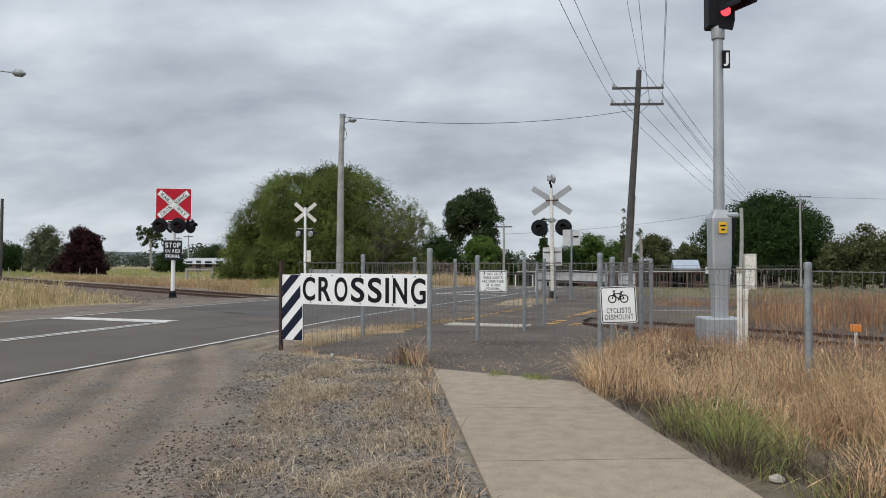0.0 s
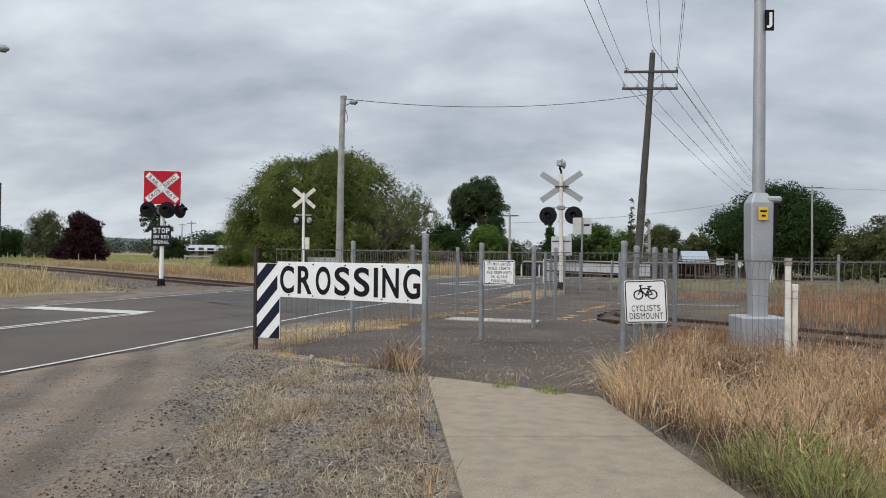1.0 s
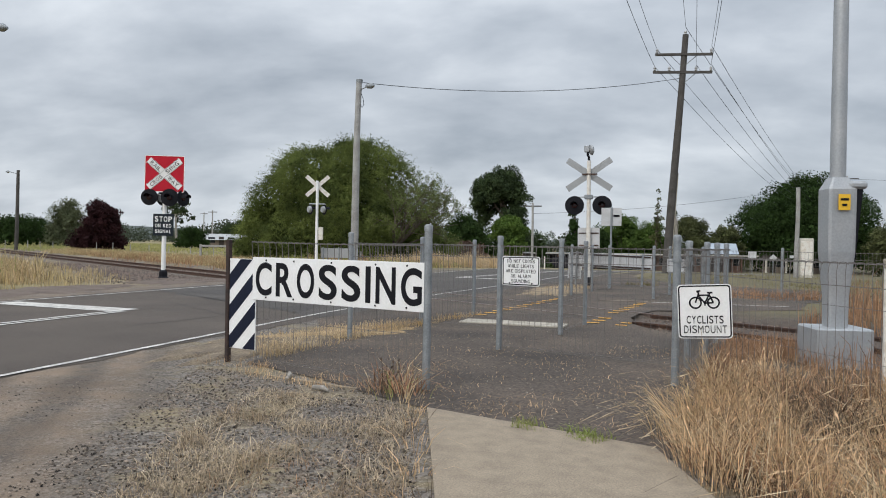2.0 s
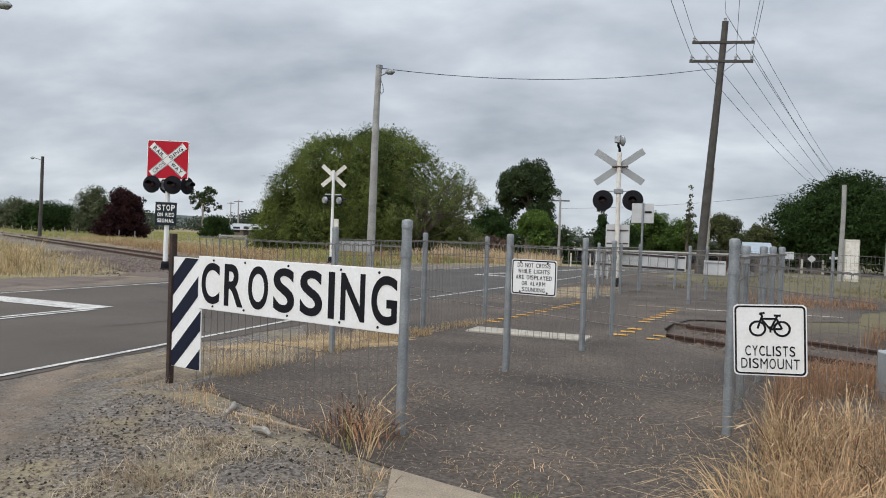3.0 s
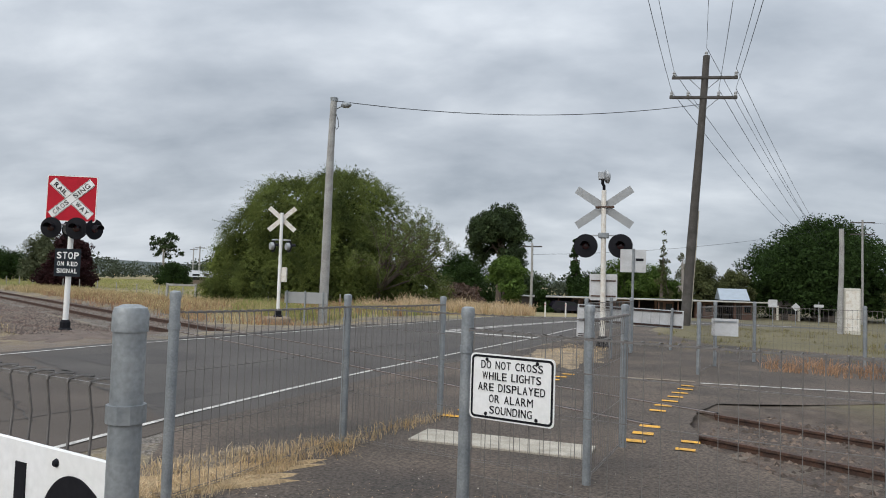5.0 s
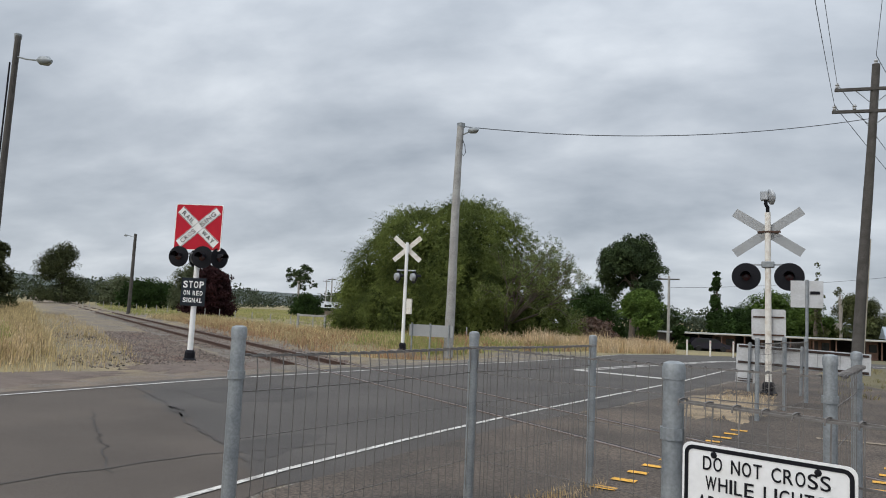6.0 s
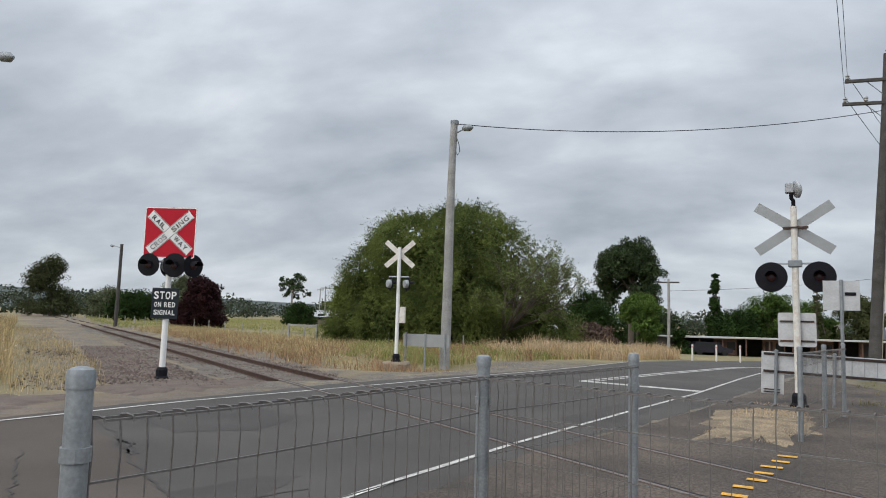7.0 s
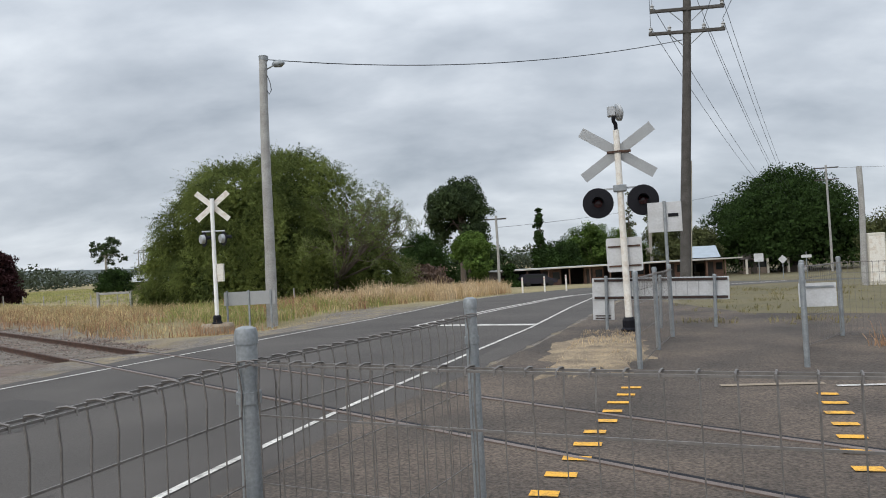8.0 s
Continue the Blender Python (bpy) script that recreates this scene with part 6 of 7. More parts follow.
mound(-4.95, 26.2, 0.95, 3.2, 0.02, "pale sandy soil round the signal post")
mound(-6.2, 11.7, 0.75, 2.2, 0.03, "brown straw-covered soil beside the fence", mat("strawy_soil", (0.25, 0.195, 0.13), 0.95, vary=0.5, scale=3.5, fine=40, bump=0.6, other=(0.13, 0.10, 0.075)), rz=-4)
mound(-6.05, 12.5, 0.5, 1.75, 0.035, "tan sandy soil beside the road fence", mat("tan_soil", (0.44, 0.315, 0.17), 0.95, vary=0.4, scale=3, fine=40, bump=0.6, other=(0.27, 0.19, 0.105)), rz=-30)
mound(-17.6, 23.2, 1.3, 2.2, 0.03, "brown soil beside the road", DIRTMAT := mat("brown_soil", (0.17, 0.13, 0.105), 0.95, vary=0.3, scale=2, fine=30, bump=0.6, other=(0.12, 0.09, 0.075)))

mound(-17.5, 17.6, 1.25, 3.1, 0.03, "bare brown soil at the road's edge", DIRTMAT)


def inside(px, py, poly):
    ok = np.zeros(len(px), dtype=bool)
    j = len(poly) - 1
    for i in range(len(poly)):
        (xi, yi), (xj, yj) = poly[i], poly[j]
        if yi != yj:
            ok ^= ((yi > py) != (yj > py)) & (px < (xj - xi) * (py - yi) / (yj - yi) + xi)
        j = i
    return ok


def scatter(poly, count, rs, clump=0.0, freq=0.8):
    xs, ys = [p[0] for p in poly], [p[1] for p in poly]
    px, py = rs.uniform(min(xs), max(xs), count * 3), rs.uniform(min(ys), max(ys), count * 3)
    ok = inside(px, py, poly)
    px, py = px[ok], py[ok]
    if clump:
        nz = np.array([noise.noise((a * freq, b * freq, 5.0)) for a, b in zip(px, py)])
        ok = nz > rs.uniform(-1, 1, len(px)) * 0.35 + clump - 0.5
        px, py = px[ok], py[ok]
    return px[:count], py[:count]


def blades(name, poly, count, lo, hi, width, material, label, seed, clump=0.0, lean=0.35, freq=0.8):
    """Loose grass stems, each bent once, standing in uneven tufts."""
    rs = np.random.default_rng(seed)
    px, py = scatter(poly, count, rs, clump, freq)
    n = len(px)
    tall = np.array([max(0.25, 0.95 + 0.75 * noise.noise((a * 0.5, b * 0.5, 11.0)) + 0.35 * noise.noise((a * 1.9, b * 1.9, 3.0))) for a, b in zip(px, py)])
    h = rs.uniform(lo, hi, n) * tall
    z = np.array([drop(a, b) for a, b in zip(px, py)])
    a = rs.uniform(0, 2 * np.pi, n)
    b = rs.uniform(0, 2 * np.pi, n)
    t = np.abs(rs.normal(0, lean, n))
    side = np.stack([np.cos(a), np.sin(a), np.zeros(n)], -1) * (width * rs.uniform(0.6, 1.4, n) / 2)[:, None]
    out = np.stack([np.cos(b), np.sin(b), np.zeros(n)], -1)
    p0 = np.stack([px, py, z - 0.01], -1)
    p1 = p0 + out * (h * t * 0.25)[:, None] + np.array([0, 0, 1]) * (h * 0.6)[:, None]
    p2 = p1 + out * (h * t * 0.75)[:, None] + np.array([0, 0, 1]) * (h * 0.4 * np.clip(1 - t * 0.5, 0.2, 1))[:, None]
    q1 = np.stack([p0 - side, p0 + side, p1 + side * 0.7, p1 - side * 0.7], 1)
    q2 = np.stack([p1 - side * 0.7, p1 + side * 0.7, p2 + side * 0.2, p2 - side * 0.2], 1)
    v = np.concatenate([q1, q2]).reshape(-1, 3)
    ob = new(name, quads(name, v, material))
    return tagged(ob, label, "grass", "", "stuff")


def tufts(name, poly, count, stems, lo, hi, width, material, label, seed, spread=0.06, fan=0.45, clump=0.0, freq=1.2, seedhead=0.0):
    """Tussocks: stems that fan out and arch from shared bases, some ending in a seed head."""
    rs = np.random.default_rng(seed)
    tx, ty = scatter(poly, count, rs, clump, freq)
    k = len(tx)
    th = rs.uniform(lo, hi, k)
    tl = rs.normal(0, 0.18, (k, 2))
    own = np.repeat(np.arange(k), rs.integers(max(2, stems // 2), stems * 3 // 2, k))
    n = len(own)
    h = th[own] * rs.uniform(0.45, 1.1, n)
    jit = rs.normal(0, spread, (n, 2))
    lean = jit / spread * fan * 0.5 + tl[own] + rs.normal(0, fan * 0.45, (n, 2))
    px, py = tx[own] + jit[:, 0], ty[own] + jit[:, 1]
    z = np.array([drop(a, b) for a, b in zip(tx, ty)])[own]
    out = np.column_stack([lean, np.zeros(n)])
    ll = np.linalg.norm(lean, axis=1)
    up = np.array([0, 0, 1.0])
    a = rs.uniform(0, 2 * np.pi, n)
    side = np.stack([np.cos(a), np.sin(a), np.zeros(n)], -1) * (width * rs.uniform(0.6, 1.4, n) / 2)[:, None]
    p0 = np.stack([px, py, z - 0.01], -1)
    p1 = p0 + out * (h * 0.22)[:, None] + up * (h * 0.42)[:, None]
    p2 = p1 + out * (h * 0.38)[:, None] + up * (h * np.clip(0.36 - 0.12 * ll, 0.05, 1))[:, None]
    p3 = p2 + out * (h * 0.5)[:, None] + up * (h * np.clip(0.24 - 0.34 * ll, -0.25, 1))[:, None]
    qs = [np.stack([p - side * u, p + side * u, q + side * v, q - side * v], 1) for p, q, u, v in ((p0, p1, 1, 0.9), (p1, p2, 0.9, 0.6), (p2, p3, 0.6, 0.2))]
    if seedhead:
        m = rs.uniform(size=n) < seedhead
        tip, back, w = p3[m], p2[m] + (p3[m] - p2[m]) * 0.35, side[m] * 2.4
        mid = (tip + back) / 2
        qs.append(np.stack([back, mid + w, tip, mid - w], 1))
    ob = new(name, quads(name, np.concatenate(qs).reshape(-1, 3), material))
    return tagged(ob, label, "grass", "", "stuff")


RUSTGRASS = mat("rusty_dry_grass", (0.46, 0.275, 0.155), 0.85, vary=0.2, scale=0.8, fine=8, bump=0, other=(0.24, 0.135, 0.08), island=0.4, soft_light=0.2)
DOCK = mat("reddish_dead_dock", (0.47, 0.26, 0.15), 0.85, vary=0.25, scale=2.0, fine=12, bump=0, other=(0.25, 0.13, 0.08), island=0.45, soft_light=0.2)
STRAWLIT = mat("straw_stems", (0.66, 0.53, 0.36), 0.8, vary=0.2, scale=0.9, fine=10, bump=0, other=(0.48, 0.33, 0.16), island=0.35, soft_light=0.25)
RIGHT = [(-0.74, 8.2), (-0.38, 7.15), (0.05, 6.7), (0.85, 6.3), (1.7, 5.0), (2.5, 3.0), (3.0, 1.2), (7.5, 1.5), (7.0, 6.5), (2.4, 9.6), (0.4, 11.2), (-0.5, 10.3), (-0.35, 9.0)]
WEEDANDSHADE = mat("dark_weed_and_shade", (0.13, 0.085, 0.055), 0.9, vary=0.2, scale=0.8, fine=8, bump=0, other=(0.075, 0.055, 0.035), island=0.4)
tufts("dry_grass", RIGHT, 1200, 30, 0.26, 0.62, 0.0058, STRAW, "tall tangled straw grass beside the path", 21, 0.07, 0.5, 0.35, 1.2, 0.12)
tufts("dry_grass", RIGHT, 760, 13, 0.30, 0.74, 0.006, STRAWLIT, "pale seeding straw stems beside the path", 22, 0.06, 0.85, 0.5, 1.5, 0.4)
tufts("dry_grass", RIGHT, 620, 16, 0.18, 0.55, 0.009, RUSTGRASS, "rusty dry weeds beside the path", 23, 0.08, 0.7, 0.5, 0.8, 0.1)
# extra dark stems here double as the shade between straw tufts
tufts("dry_grass", RIGHT, 760, 16, 0.2, 0.55, 0.006, WEEDANDSHADE, "dark dead weeds, also filling in for shaded gaps in the straw", 48, 0.07, 0.6, 0.45, 0.9, 0.2)
CORNER = [(-0.82, 8.35), (-0.45, 7.6), (-0.25, 8.3), (-0.35, 9.3), (-0.6, 9.5)]
tufts("dry_grass", CORNER, 26, 12, 0.3, 0.62, 0.006, STRAWLIT, "pale feathery seed heads leaning over the path", 66, 0.07, 1.0, 0, 1.5, 0.8)
tufts("green_grass", [(0.35, 5.9), (0.75, 5.0), (1.25, 4.6), (1.3, 5.3), (0.8, 6.1)], 34, 34, 0.2, 0.42, 0.006, GREENGRASS, "soft green grass clump at the path's edge", 67, 0.09, 0.5, 0, 1.0)
EDGE = [(-0.6, 8.1), (-0.30, 7.2), (0.40, 5.5), (0.90, 4.3), (1.58, 2.65), (2.0, 2.9), (1.3, 4.5), (0.8, 5.7), (0.1, 7.4), (-0.3, 8.2)]
tufts("dry_grass", EDGE, 330, 22, 0.06, 0.30, 0.006, WEEDANDSHADE, "low brown weeds along the path's edge", 49, 0.07, 1.0, 0.3, 1.5)
BANKSIDE = [(0.0, 6.8), (0.36, 5.75), (0.72, 4.9), (1.15, 3.8), (1.75, 2.5), (2.2, 1.6), (3.0, 1.4), (2.4, 3.4), (1.7, 5.2), (0.9, 6.5)]
tufts("green_grass", BANKSIDE, 130, 22, 0.12, 0.32, 0.006, GREENGRASS, "green grass at the path's edge", 24, 0.06, 0.45, 0.35, 1.0)
tufts("green_grass", BANKSIDE, 24, 20, 0.2, 0.42, 0.006, GREENGRASS, "fresh green grass clump at the path's edge", 50, 0.08, 0.4, 0.35, 1.0)
tufts("dry_grass", BANKSIDE, 240, 18, 0.12, 0.46, 0.006, STRAW, "straw among the green grass at the path's edge", 56, 0.06, 0.7, 0.4, 1.3, 0.1)
tufts("dry_grass", BANKSIDE, 300, 16, 0.10, 0.38, 0.006, WEEDANDSHADE, "dead weeds among the green grass", 57, 0.06, 0.7, 0.4, 1.3, 0.1)
blades("green_grass", [(-1.9, 8.1), (-1.2, 7.85), (-1.05, 8.1), (-1.9, 8.35)], 700, 0.03, 0.12, 0.009, GREENGRASS, "low green weeds in the path's joint", 25, 0.45, 0.7, 3)
blades("dry_grass", [(1.5, 9.5), (3, 9.0), (9, 5.5), (14, 3), (16, 5), (2.2, 13.2), (1.2, 13.0), (0.2, 12.0)], 9000, 0.2, 0.5, 0.012, RUSTGRASS, "rusty dry grass between fence and track", 26, 0.4, 0.4)
blades("dry_grass", [(1.2, 18.2), (24, 4.6), (34, 10), (20, 24), (6, 25.5), (3.5, 23)], 26000, 0.35, 0.75, 0.018, RUSTGRASS, "rusty brown weeds beyond the track", 27, 0.3, 0.35, 0.4)
blades("dry_grass", [(4, 25), (34, 11), (60, 30), (40, 50), (8, 44), (3, 33)], 16000, 0.05, 0.16, 0.03, TOWNGRASS, "short brown-green grass beyond the track", 28, 0.3, 0.35, 0.3)
WEED = [(-3.75, 9.05), (-3.1, 8.45), (-2.85, 8.75), (-3.0, 9.25), (-3.5, 9.35)]
WEEDIN = [(-3.55, 9.0), (-3.15, 8.7), (-3.0, 8.9), (-3.1, 9.2), (-3.45, 9.25)]
tufts("dry_grass", WEEDIN, 5, 20, 0.25, 0.5, 0.010, DOCK, "reddish dead dock leaves at the fence post", 30, 0.07, 0.95, 0, 2, 0.3)
tufts("dry_grass", WEED, 6, 10, 0.25, 0.62, 0.007, STRAWLIT, "pale bent stalks at the fence post", 29, 0.06, 1.0, 0, 2, 0.2)
tufts("dry_grass", WEEDIN, 4, 9, 0.3, 0.6, 0.009, WEEDANDSHADE, "dark curled dock stalks at the fence post", 51, 0.05, 0.4, 0, 2, 0.9)
tufts("green_grass", WEED, 3, 6, 0.15, 0.35, 0.007, GREENGRASS, "few green blades at the fence post", 65, 0.05, 0.5, 0, 2)
blades("dry_grass", [(-6.2, 9.7), (-5.2, 9.2), (-3.4, 8.7), (-3.2, 9.1), (-5.5, 9.9)], 700, 0.03, 0.16, 0.006, STRAW, "dry weeds under the crossing board", 31, 0.5, 1.0, 1.5)
THATCHMAT = mat("bleached_thatch", (0.54, 0.445, 0.32), 0.85, vary=0.25, scale=1.5, fine=14, bump=0, other=(0.34, 0.25, 0.16), island=0.5, soft_light=0.15)
THATCH = [(-4.6, 8.7), (-2.95, 8.5), (-1.9, 6.0), (-0.85, 3.4), (0.1, 1.0), (-1.0, 0.9), (-2.6, 3.2), (-3.8, 6.0)]
blades("dry_thatch", THATCH, 30000, 0.03, 0.11, 0.0065, THATCHMAT, "flattened dry grass over the gravel", 32, 0.62, 1.8, 1.6)
tufts("dry_grass", THATCH, 700, 14, 0.03, 0.13, 0.0045, THATCHMAT, "thin dry grass tufts on the gravel", 52, 0.07, 1.3, 0.55, 1.3)
tufts("dry_grass", THATCH, 260, 12, 0.03, 0.10, 0.005, RUSTGRASS, "reddish dead tufts on the gravel", 53, 0.07, 1.3, 0.6, 0.9)
tufts("dry_grass", THATCH, 620, 14, 0.02, 0.09, 0.005, WEEDANDSHADE, "dark dead weeds on the gravel", 54, 0.07, 1.3, 0.5, 1.1)
tufts("dry_grass", [(-2.75, 8.35), (-2.9, 8.2), (-0.95, 3.4), (-0.1, 1.2), (0.0, 1.3), (-0.82, 3.45)], 120, 14, 0.08, 0.32, 0.006, STRAW, "dry grass along the path's edge", 33, 0.05, 0.7, 0.2, 1.6, 0.1)
tufts("dry_grass", [(-2.75, 8.35), (-2.9, 8.2), (-0.95, 3.4), (-0.1, 1.2), (0.0, 1.3), (-0.82, 3.45)], 70, 12, 0.06, 0.24, 0.006, WEEDANDSHADE, "dead brown stalks along the path's edge", 55, 0.05, 0.6, 0.2, 1.6, 0.1)
blades("dry_grass", [(-6.0, 10.3), (-5.45, 10.2), (-5.35, 12.4), (-5.1, 14.8), (-4.75, 17.0), (-5.0, 17.1), (-5.45, 14.9), (-6.4, 13.4)], 5200, 0.04, 0.20, 0.008, STRAWLIT, "straw grass along the foot of the fence", 34, 0.42, 0.5, 1.5)
blades("dry_grass", [(-19.6, 12.0), (-19.6, 16.0), (-20.4, 21.0), (-23.5, 22.8), (-37, 30.7), (-62, 45.5), (-96, 66), (-96, 40), (-62, 20), (-40, 6), (-20, 6)], 46000, 0.3, 0.9, 0.03, PALEGRASS, "tall pale roadside grass", 35, 0.3, 0.3, 0.25)
blades("green_grass", [(-20.5, 12.5), (-21.5, 20.5), (-33, 27), (-45, 25), (-40, 8)], 5000, 0.4, 0.95, 0.025, GREENGRASS, "green stems among tall roadside grass", 36, 0.45, 0.3, 0.3)
blades("dry_grass", [(-21.5, 32.6), (-20.6, 36.6), (-18.6, 37.6), (-15.4, 42), (-13.3, 50), (-13.2, 60), (-18, 75), (-30, 62), (-45, 58), (-70, 68), (-60, 55), (-30, 38.5), (-22, 32.8)], 46000, 0.12, 0.48, 0.026, PALEGRASS, "straw grass beside road and track", 37, 0.45, 0.65, 0.5)
tufts("dry_grass", [(-13.9, 44), (-13.2, 58), (-18, 74), (-24, 70), (-24, 52), (-18, 43)], 420, 30, 0.4, 1.0, 0.022, STRAWLIT, "pale seeding clumps on the road bank", 68, 0.22, 0.45, 0.3, 0.3, 0.5)
tufts("dry_grass", [(-13.9, 44), (-13.2, 58), (-18, 74), (-24, 70), (-28, 48), (-20, 38)], 260, 24, 0.3, 0.8, 0.022, DOCK, "reddish dead weeds on the road bank", 69, 0.2, 0.5, 0.4, 0.3, 0.3)
tufts("green_grass", [(-15.5, 42), (-14.2, 52), (-20, 62), (-30, 52), (-24, 38), (-19, 38)], 260, 26, 0.25, 0.7, 0.022, GREENGRASS, "green weeds on the road bank", 70, 0.25, 0.5, 0.4, 0.25)
tufts("green_grass", [(-21.5, 12.5), (-22, 19.5), (-33, 26), (-44, 27), (-40, 14), (-28, 6)], 420, 28, 0.4, 0.95, 0.02, GREENGRASS, "tall green clumps in the roadside grass", 72, 0.22, 0.4, 0.3, 0.2)
tufts("dry_grass", [(-19.8, 12.5), (-20.4, 20.5), (-24, 23), (-37, 30), (-40, 20), (-30, 8)], 420, 30, 0.35, 0.9, 0.018, STRAWLIT, "pale seeding clumps in the roadside grass", 71, 0.2, 0.5, 0.3, 0.3, 0.5)
blades("dry_grass", [(-13.6, 46), (-13.0, 60), (-18, 76), (-24, 70), (-22, 55), (-17, 44)], 16000, 0.3, 0.95, 0.028, STRAWLIT, "tall bright straw on the road bank", 38, 0.3, 0.35, 0.3)
blades("dry_grass", [(-70, 58), (-30, 60), (-40, 120), (-140, 160), (-160, 120)], 30000, 0.10, 0.26, 0.10, FIELDGRASS, "yellow-green paddock grass", 39, 0.3, 0.35, 0.1)
blades("dry_grass", [(-5.6, 23.6), (-4.4, 23.4), (-4.1, 26.6), (-4.3, 30), (-5.5, 30)], 1500, 0.03, 0.11, 0.010, STRAWLIT, "straw grass round the signal base", 40, 0.45, 0.5, 1.2)

rng = np.random.default_rng(12)
gx, gy = scatter([(-5.95, 9.5), (-5.0, 9.35), (-3.2, 8.9), (-2.95, 8.5), (-1.9, 6.2), (-0.78, 3.4), (0.2, 0.9), (-1.6, 0.8), (-3.4, 3.6), (-4.8, 6.8)], 17000, rng, 0.25, 0.9)
tagged(single("gravel", pebbles("gravel", np.stack([gx, gy, np.full(len(gx), 0.003)], -1), GRAVELSTONE, rng, 0.004, 0.015), None, "loose grey gravel beside the path", "gravel"), kind="stuff")
gx, gy = scatter([(-7.0, 8.0), (-5.4, 9.0), (-3.4, 3.6), (-1.6, 0.8), (-5.0, 0.8), (-7.0, 3.0)], 2600, rng, 0.4, 0.7)
tagged(single("gravel", pebbles("gravel", np.stack([gx, gy, np.full(len(gx), 0.003)], -1), GRAVELSTONE, rng, 0.003, 0.011), None, "scattered stones on the dirt shoulder", "gravel"), kind="stuff")
gx, gy = scatter([(-2.9, 8.6), (-0.6, 7.8), (-0.6, 10.5), (-0.5, 14), (-2.6, 15), (-5.4, 14), (-5.4, 10.2)], 3000, rng)
tagged(single("gravel", pebbles("gravel", np.stack([gx, gy, np.full(len(gx), 0.008)], -1), GRAVELSTONE, rng, 0.003, 0.010), None, "loose chips on the asphalt footway", "gravel"), kind="stuff")

# litter of sticks and an old pale edging by the board
single("edging", Shape().box((0, -0.02, -0.02), (1.2, 0.012, 0.014), ch=0.004), CONCRETE, "pale worn edging strip beside the gravel", "kerb", "structure", at=pose(-4.9, 9.31, 0, 0, 0, -11.5))
for x, y, L, rz in ((-4.72, 9.42, 0.36, -62), (-4.1, 8.85, 0.24, -20)):
    single("stick", Shape().loft([(0, 0, 0.03), (L * 0.5, 0.02, 0.04), (L, -0.01, 0.03)], [0.022, 0.026, 0.014], 7), PALEBARK, "short pale dry stick lying on the gravel", "stick", at=pose(x, y, 0, 0, 0, rz), group="dry sticks", smooth=True)
single("stone", Shape().lathe([(0.02, 0), (0.052, 0.014), (0.048, 0.034), (0.02, 0.05)], 7), PALECON, "pale stone at the path's edge", "stone", at=pose(0.98, 4.4, 0.0))

blades("dry_grass", [(-17.6, 13.0), (-18.0, 20.0), (-19.2, 22.8), (-38, 34.2), (-62, 48.2), (-62, 45.0), (-37, 30.4), (-23.5, 22.5), (-20.2, 20.8), (-19.4, 12)], 24000, 0.10, 0.42, 0.014, PALEGRASS, "thin straw grass beside the ballast", 41, 0.42, 0.6, 0.5)
blades("dry_grass", [(-20.6, 31.8), (-17.2, 33.6), (-15.8, 36.5), (-15.2, 40), (-18.6, 38), (-21, 36.6)], 2200, 0.03, 0.12, 0.012, PALEGRASS, "thin straw grass round the signal footing", 42, 0.5, 0.6, 0.6)

tufts("dry_grass", [(-0.6, 25.6), (2.2, 25.0), (3.2, 27.2), (0.4, 28.0)], 60, 16, 0.15, 0.5, 0.012, RUSTGRASS, "brown weeds along the far maze fence", 73, 0.1, 0.5, 0, 0.8)
tufts("dry_grass", [(-3.2, 31.2), (0.6, 29.2), (5, 28), (9, 44), (-1.5, 47), (-3.4, 40)], 260, 14, 0.06, 0.22, 0.016, TOWNGRASS, "thin yellow grass beyond the far fence", 43, 0.12, 0.5, 0.5, 0.4)
blades("dry_grass", [(-0.45, 10.7), (-0.05, 15.3), (0.9, 15.0), (0.9, 12.0), (0.2, 11.4)], 3200, 0.08, 0.34, 0.008, RUSTGRASS, "dry weeds behind the side fence", 44, 0.45, 0.6, 1.2)

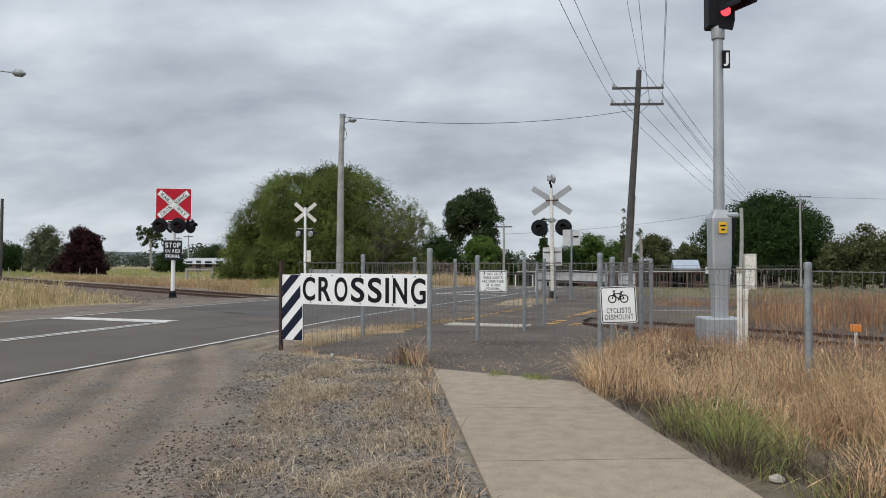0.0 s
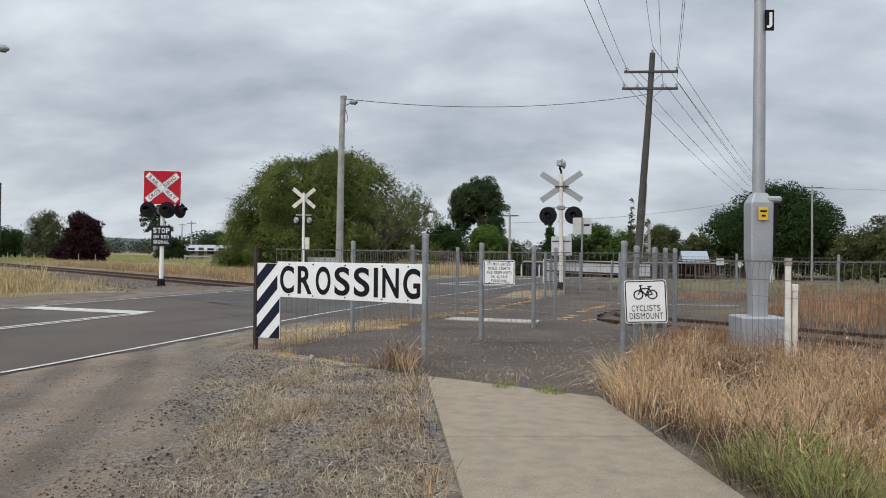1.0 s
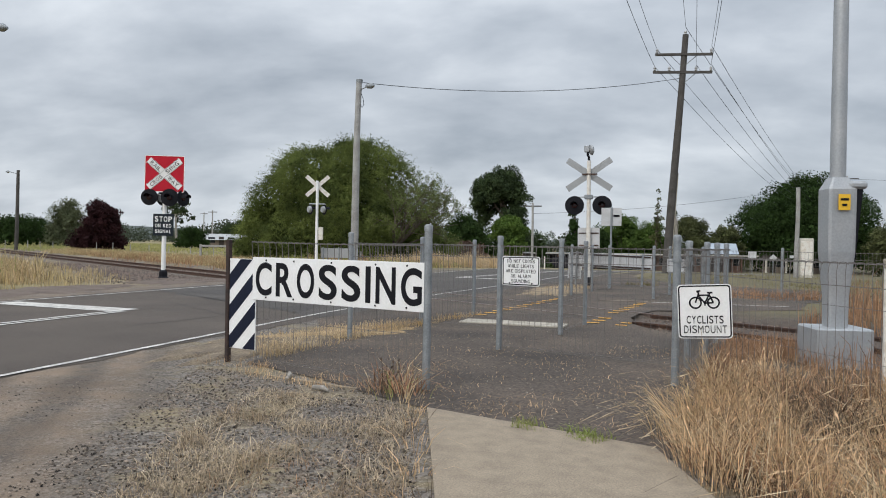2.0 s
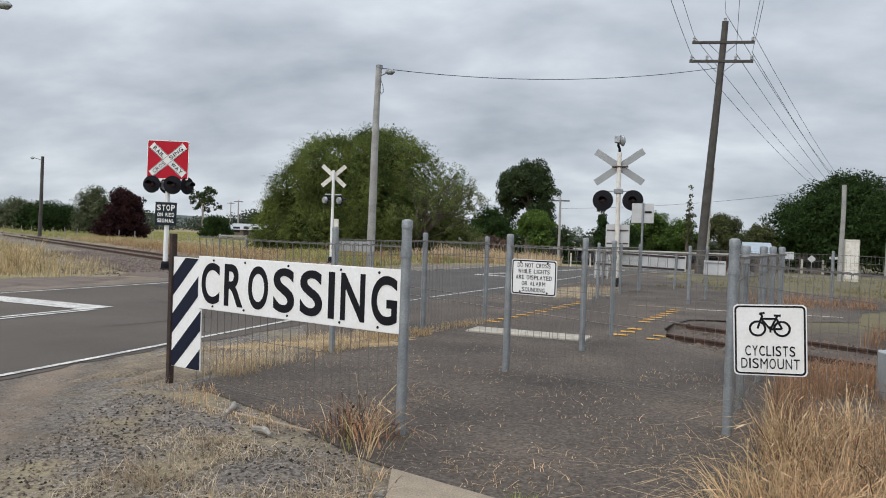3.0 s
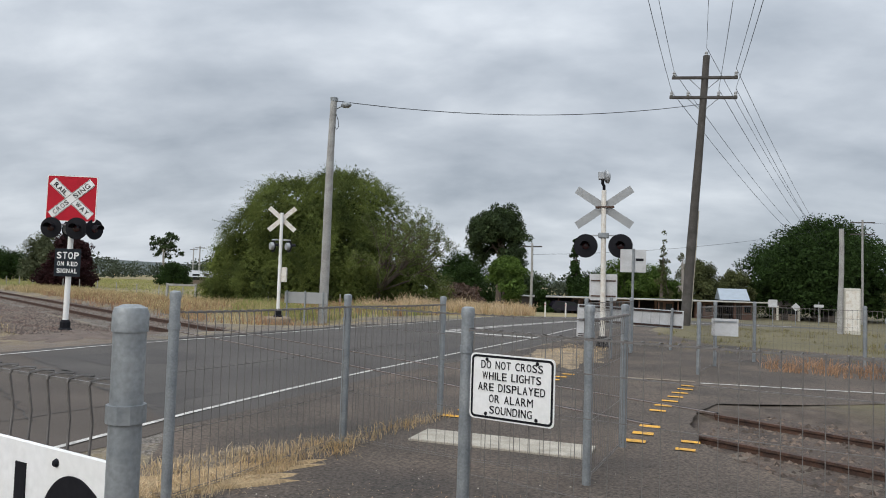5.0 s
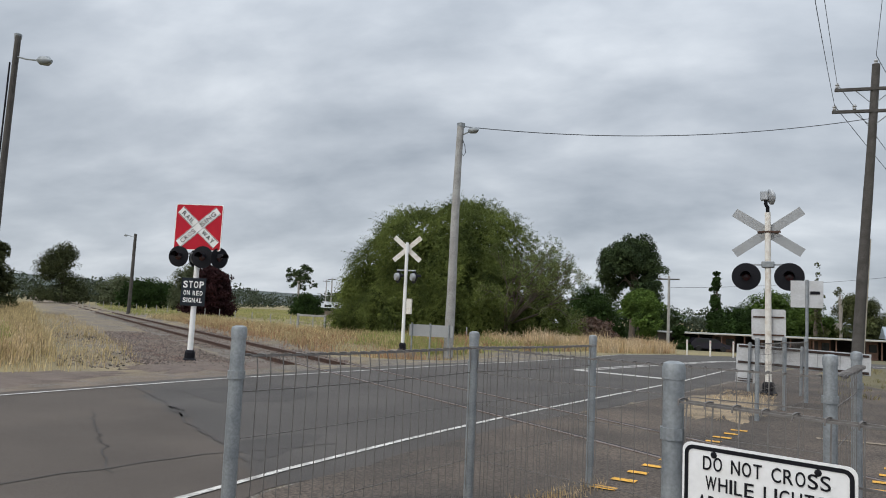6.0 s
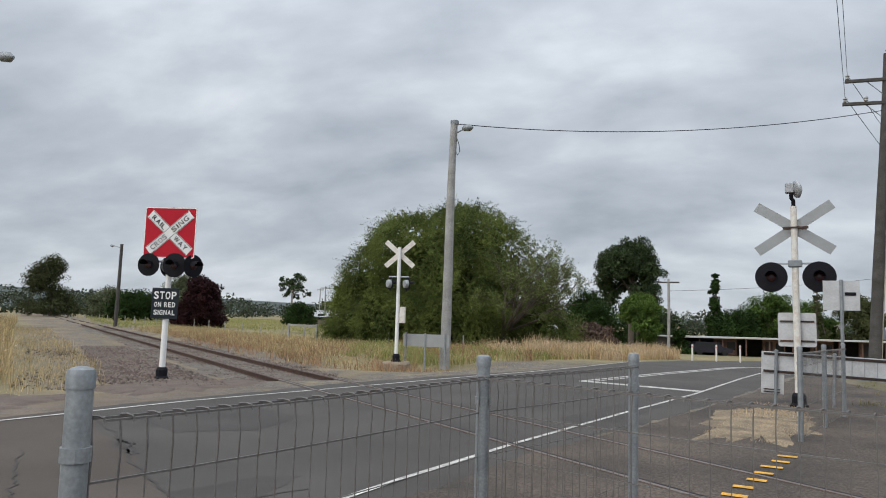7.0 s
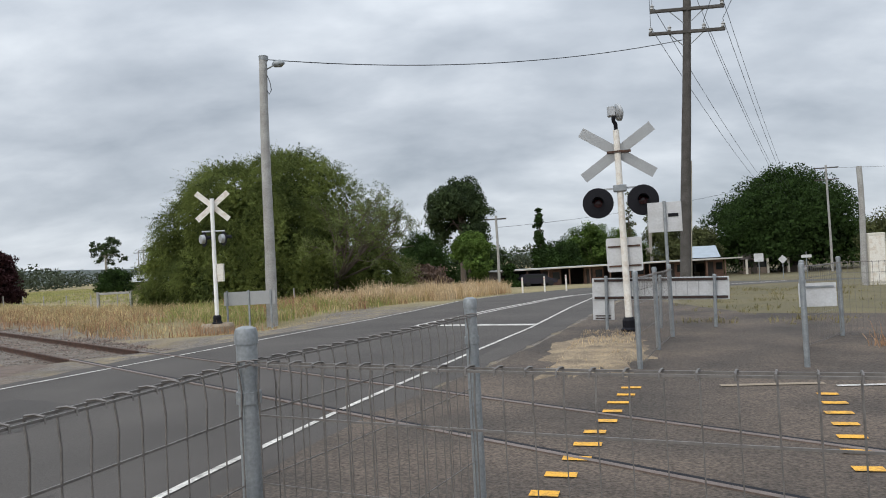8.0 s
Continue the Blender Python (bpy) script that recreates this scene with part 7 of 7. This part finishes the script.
blades("dry_litter", [(-2.9, 8.7), (-0.6, 7.9), (-0.6, 10.5), (-0.6, 13.5), (-2.6, 14), (-5.3, 13.5), (-5.4, 10.2)], 2300, 0.02, 0.07, 0.006, STRAW, "flattened straw litter on the asphalt", 45, 0.55, 2.2, 1.2)
blades("green_grass", [(-20.5, 36.8), (-18, 38), (-15.4, 43), (-14.2, 52), (-20, 56), (-28, 46)], 7000, 0.15, 0.55, 0.022, GREENGRASS, "green weeds among roadside straw", 46, 0.55, 0.4, 0.35)
blades("dry_grass", [(-19.5, 31.5), (-16.2, 35), (-30, 44), (-45, 52), (-60, 57), (-40, 43), (-25, 34)], 16000, 0.12, 0.5, 0.02, RUSTGRASS, "reddish dry grass north of the track", 47, 0.5, 0.75, 0.4)

gx, gy = scatter([(-5.2, 8.8), (-3.0, 8.4), (-1.9, 6.2), (-0.85, 3.4), (0.1, 0.9), (-1.4, 0.8), (-3.0, 3.6), (-4.4, 6.8)], 2200, rng, 0.3, 1.4)
tagged(single("gravel", pebbles("gravel", np.stack([gx, gy, np.full(len(gx), 0.006)], -1), GRAVELSTONE, rng, 0.009, 0.022), None, "coarse grey stones beside the path", "gravel"), kind="stuff")

gx, gy = scatter([(-17.6, 21.0), (-19.6, 20.5), (-24, 23.4), (-34, 29.6), (-33, 31), (-22.5, 25.6), (-17.2, 23.6)], 1500, rng, 0.3, 0.5)
tagged(single("gravel", pebbles("gravel", np.stack([gx, gy, np.array([drop(a, b) for a, b in zip(gx, gy)]) + 0.01], -1), GRAVELSTONE, rng, 0.02, 0.06), None, "loose grey ballast stones round the red signal", "gravel"), kind="stuff")

gx, gy = scatter([(-2.9, 8.6), (-0.6, 7.8), (-0.6, 10.5), (-0.5, 14), (-2.6, 15), (-5.4, 14), (-5.4, 10.2)], 420, rng)
tagged(single("gravel", pebbles("gravel", np.stack([gx, gy, np.full(len(gx), 0.008)], -1), PALECON, rng, 0.004, 0.014), None, "pale stone chips on the asphalt footway", "gravel"), kind="stuff")
tufts("dry_grass", [(-6.9, 11.2), (-6.2, 11.2), (-5.45, 12.6), (-5.1, 14.6), (-5.5, 14.6), (-6.3, 13.4)], 150, 16, 0.04, 0.18, 0.007, STRAWLIT, "flattened straw on the tan soil by the fence", 58, 0.08, 1.1, 0.3, 1.2)

gx, gy = scatter([(-18.3, 22.4), (-17.2, 22.8), (-16.6, 24.1), (-33.7, 34.2), (-34.7, 32.6), (-19.6, 22.7)], 12000, rng)
tagged(single("gravel", pebbles("gravel", np.stack([gx, gy, np.array([drop(a, b) for a, b in zip(gx, gy)]) + 0.02], -1), BALLAST, rng, 0.025, 0.065), None, "loose grey ballast beside the near rail", "gravel"), kind="stuff")
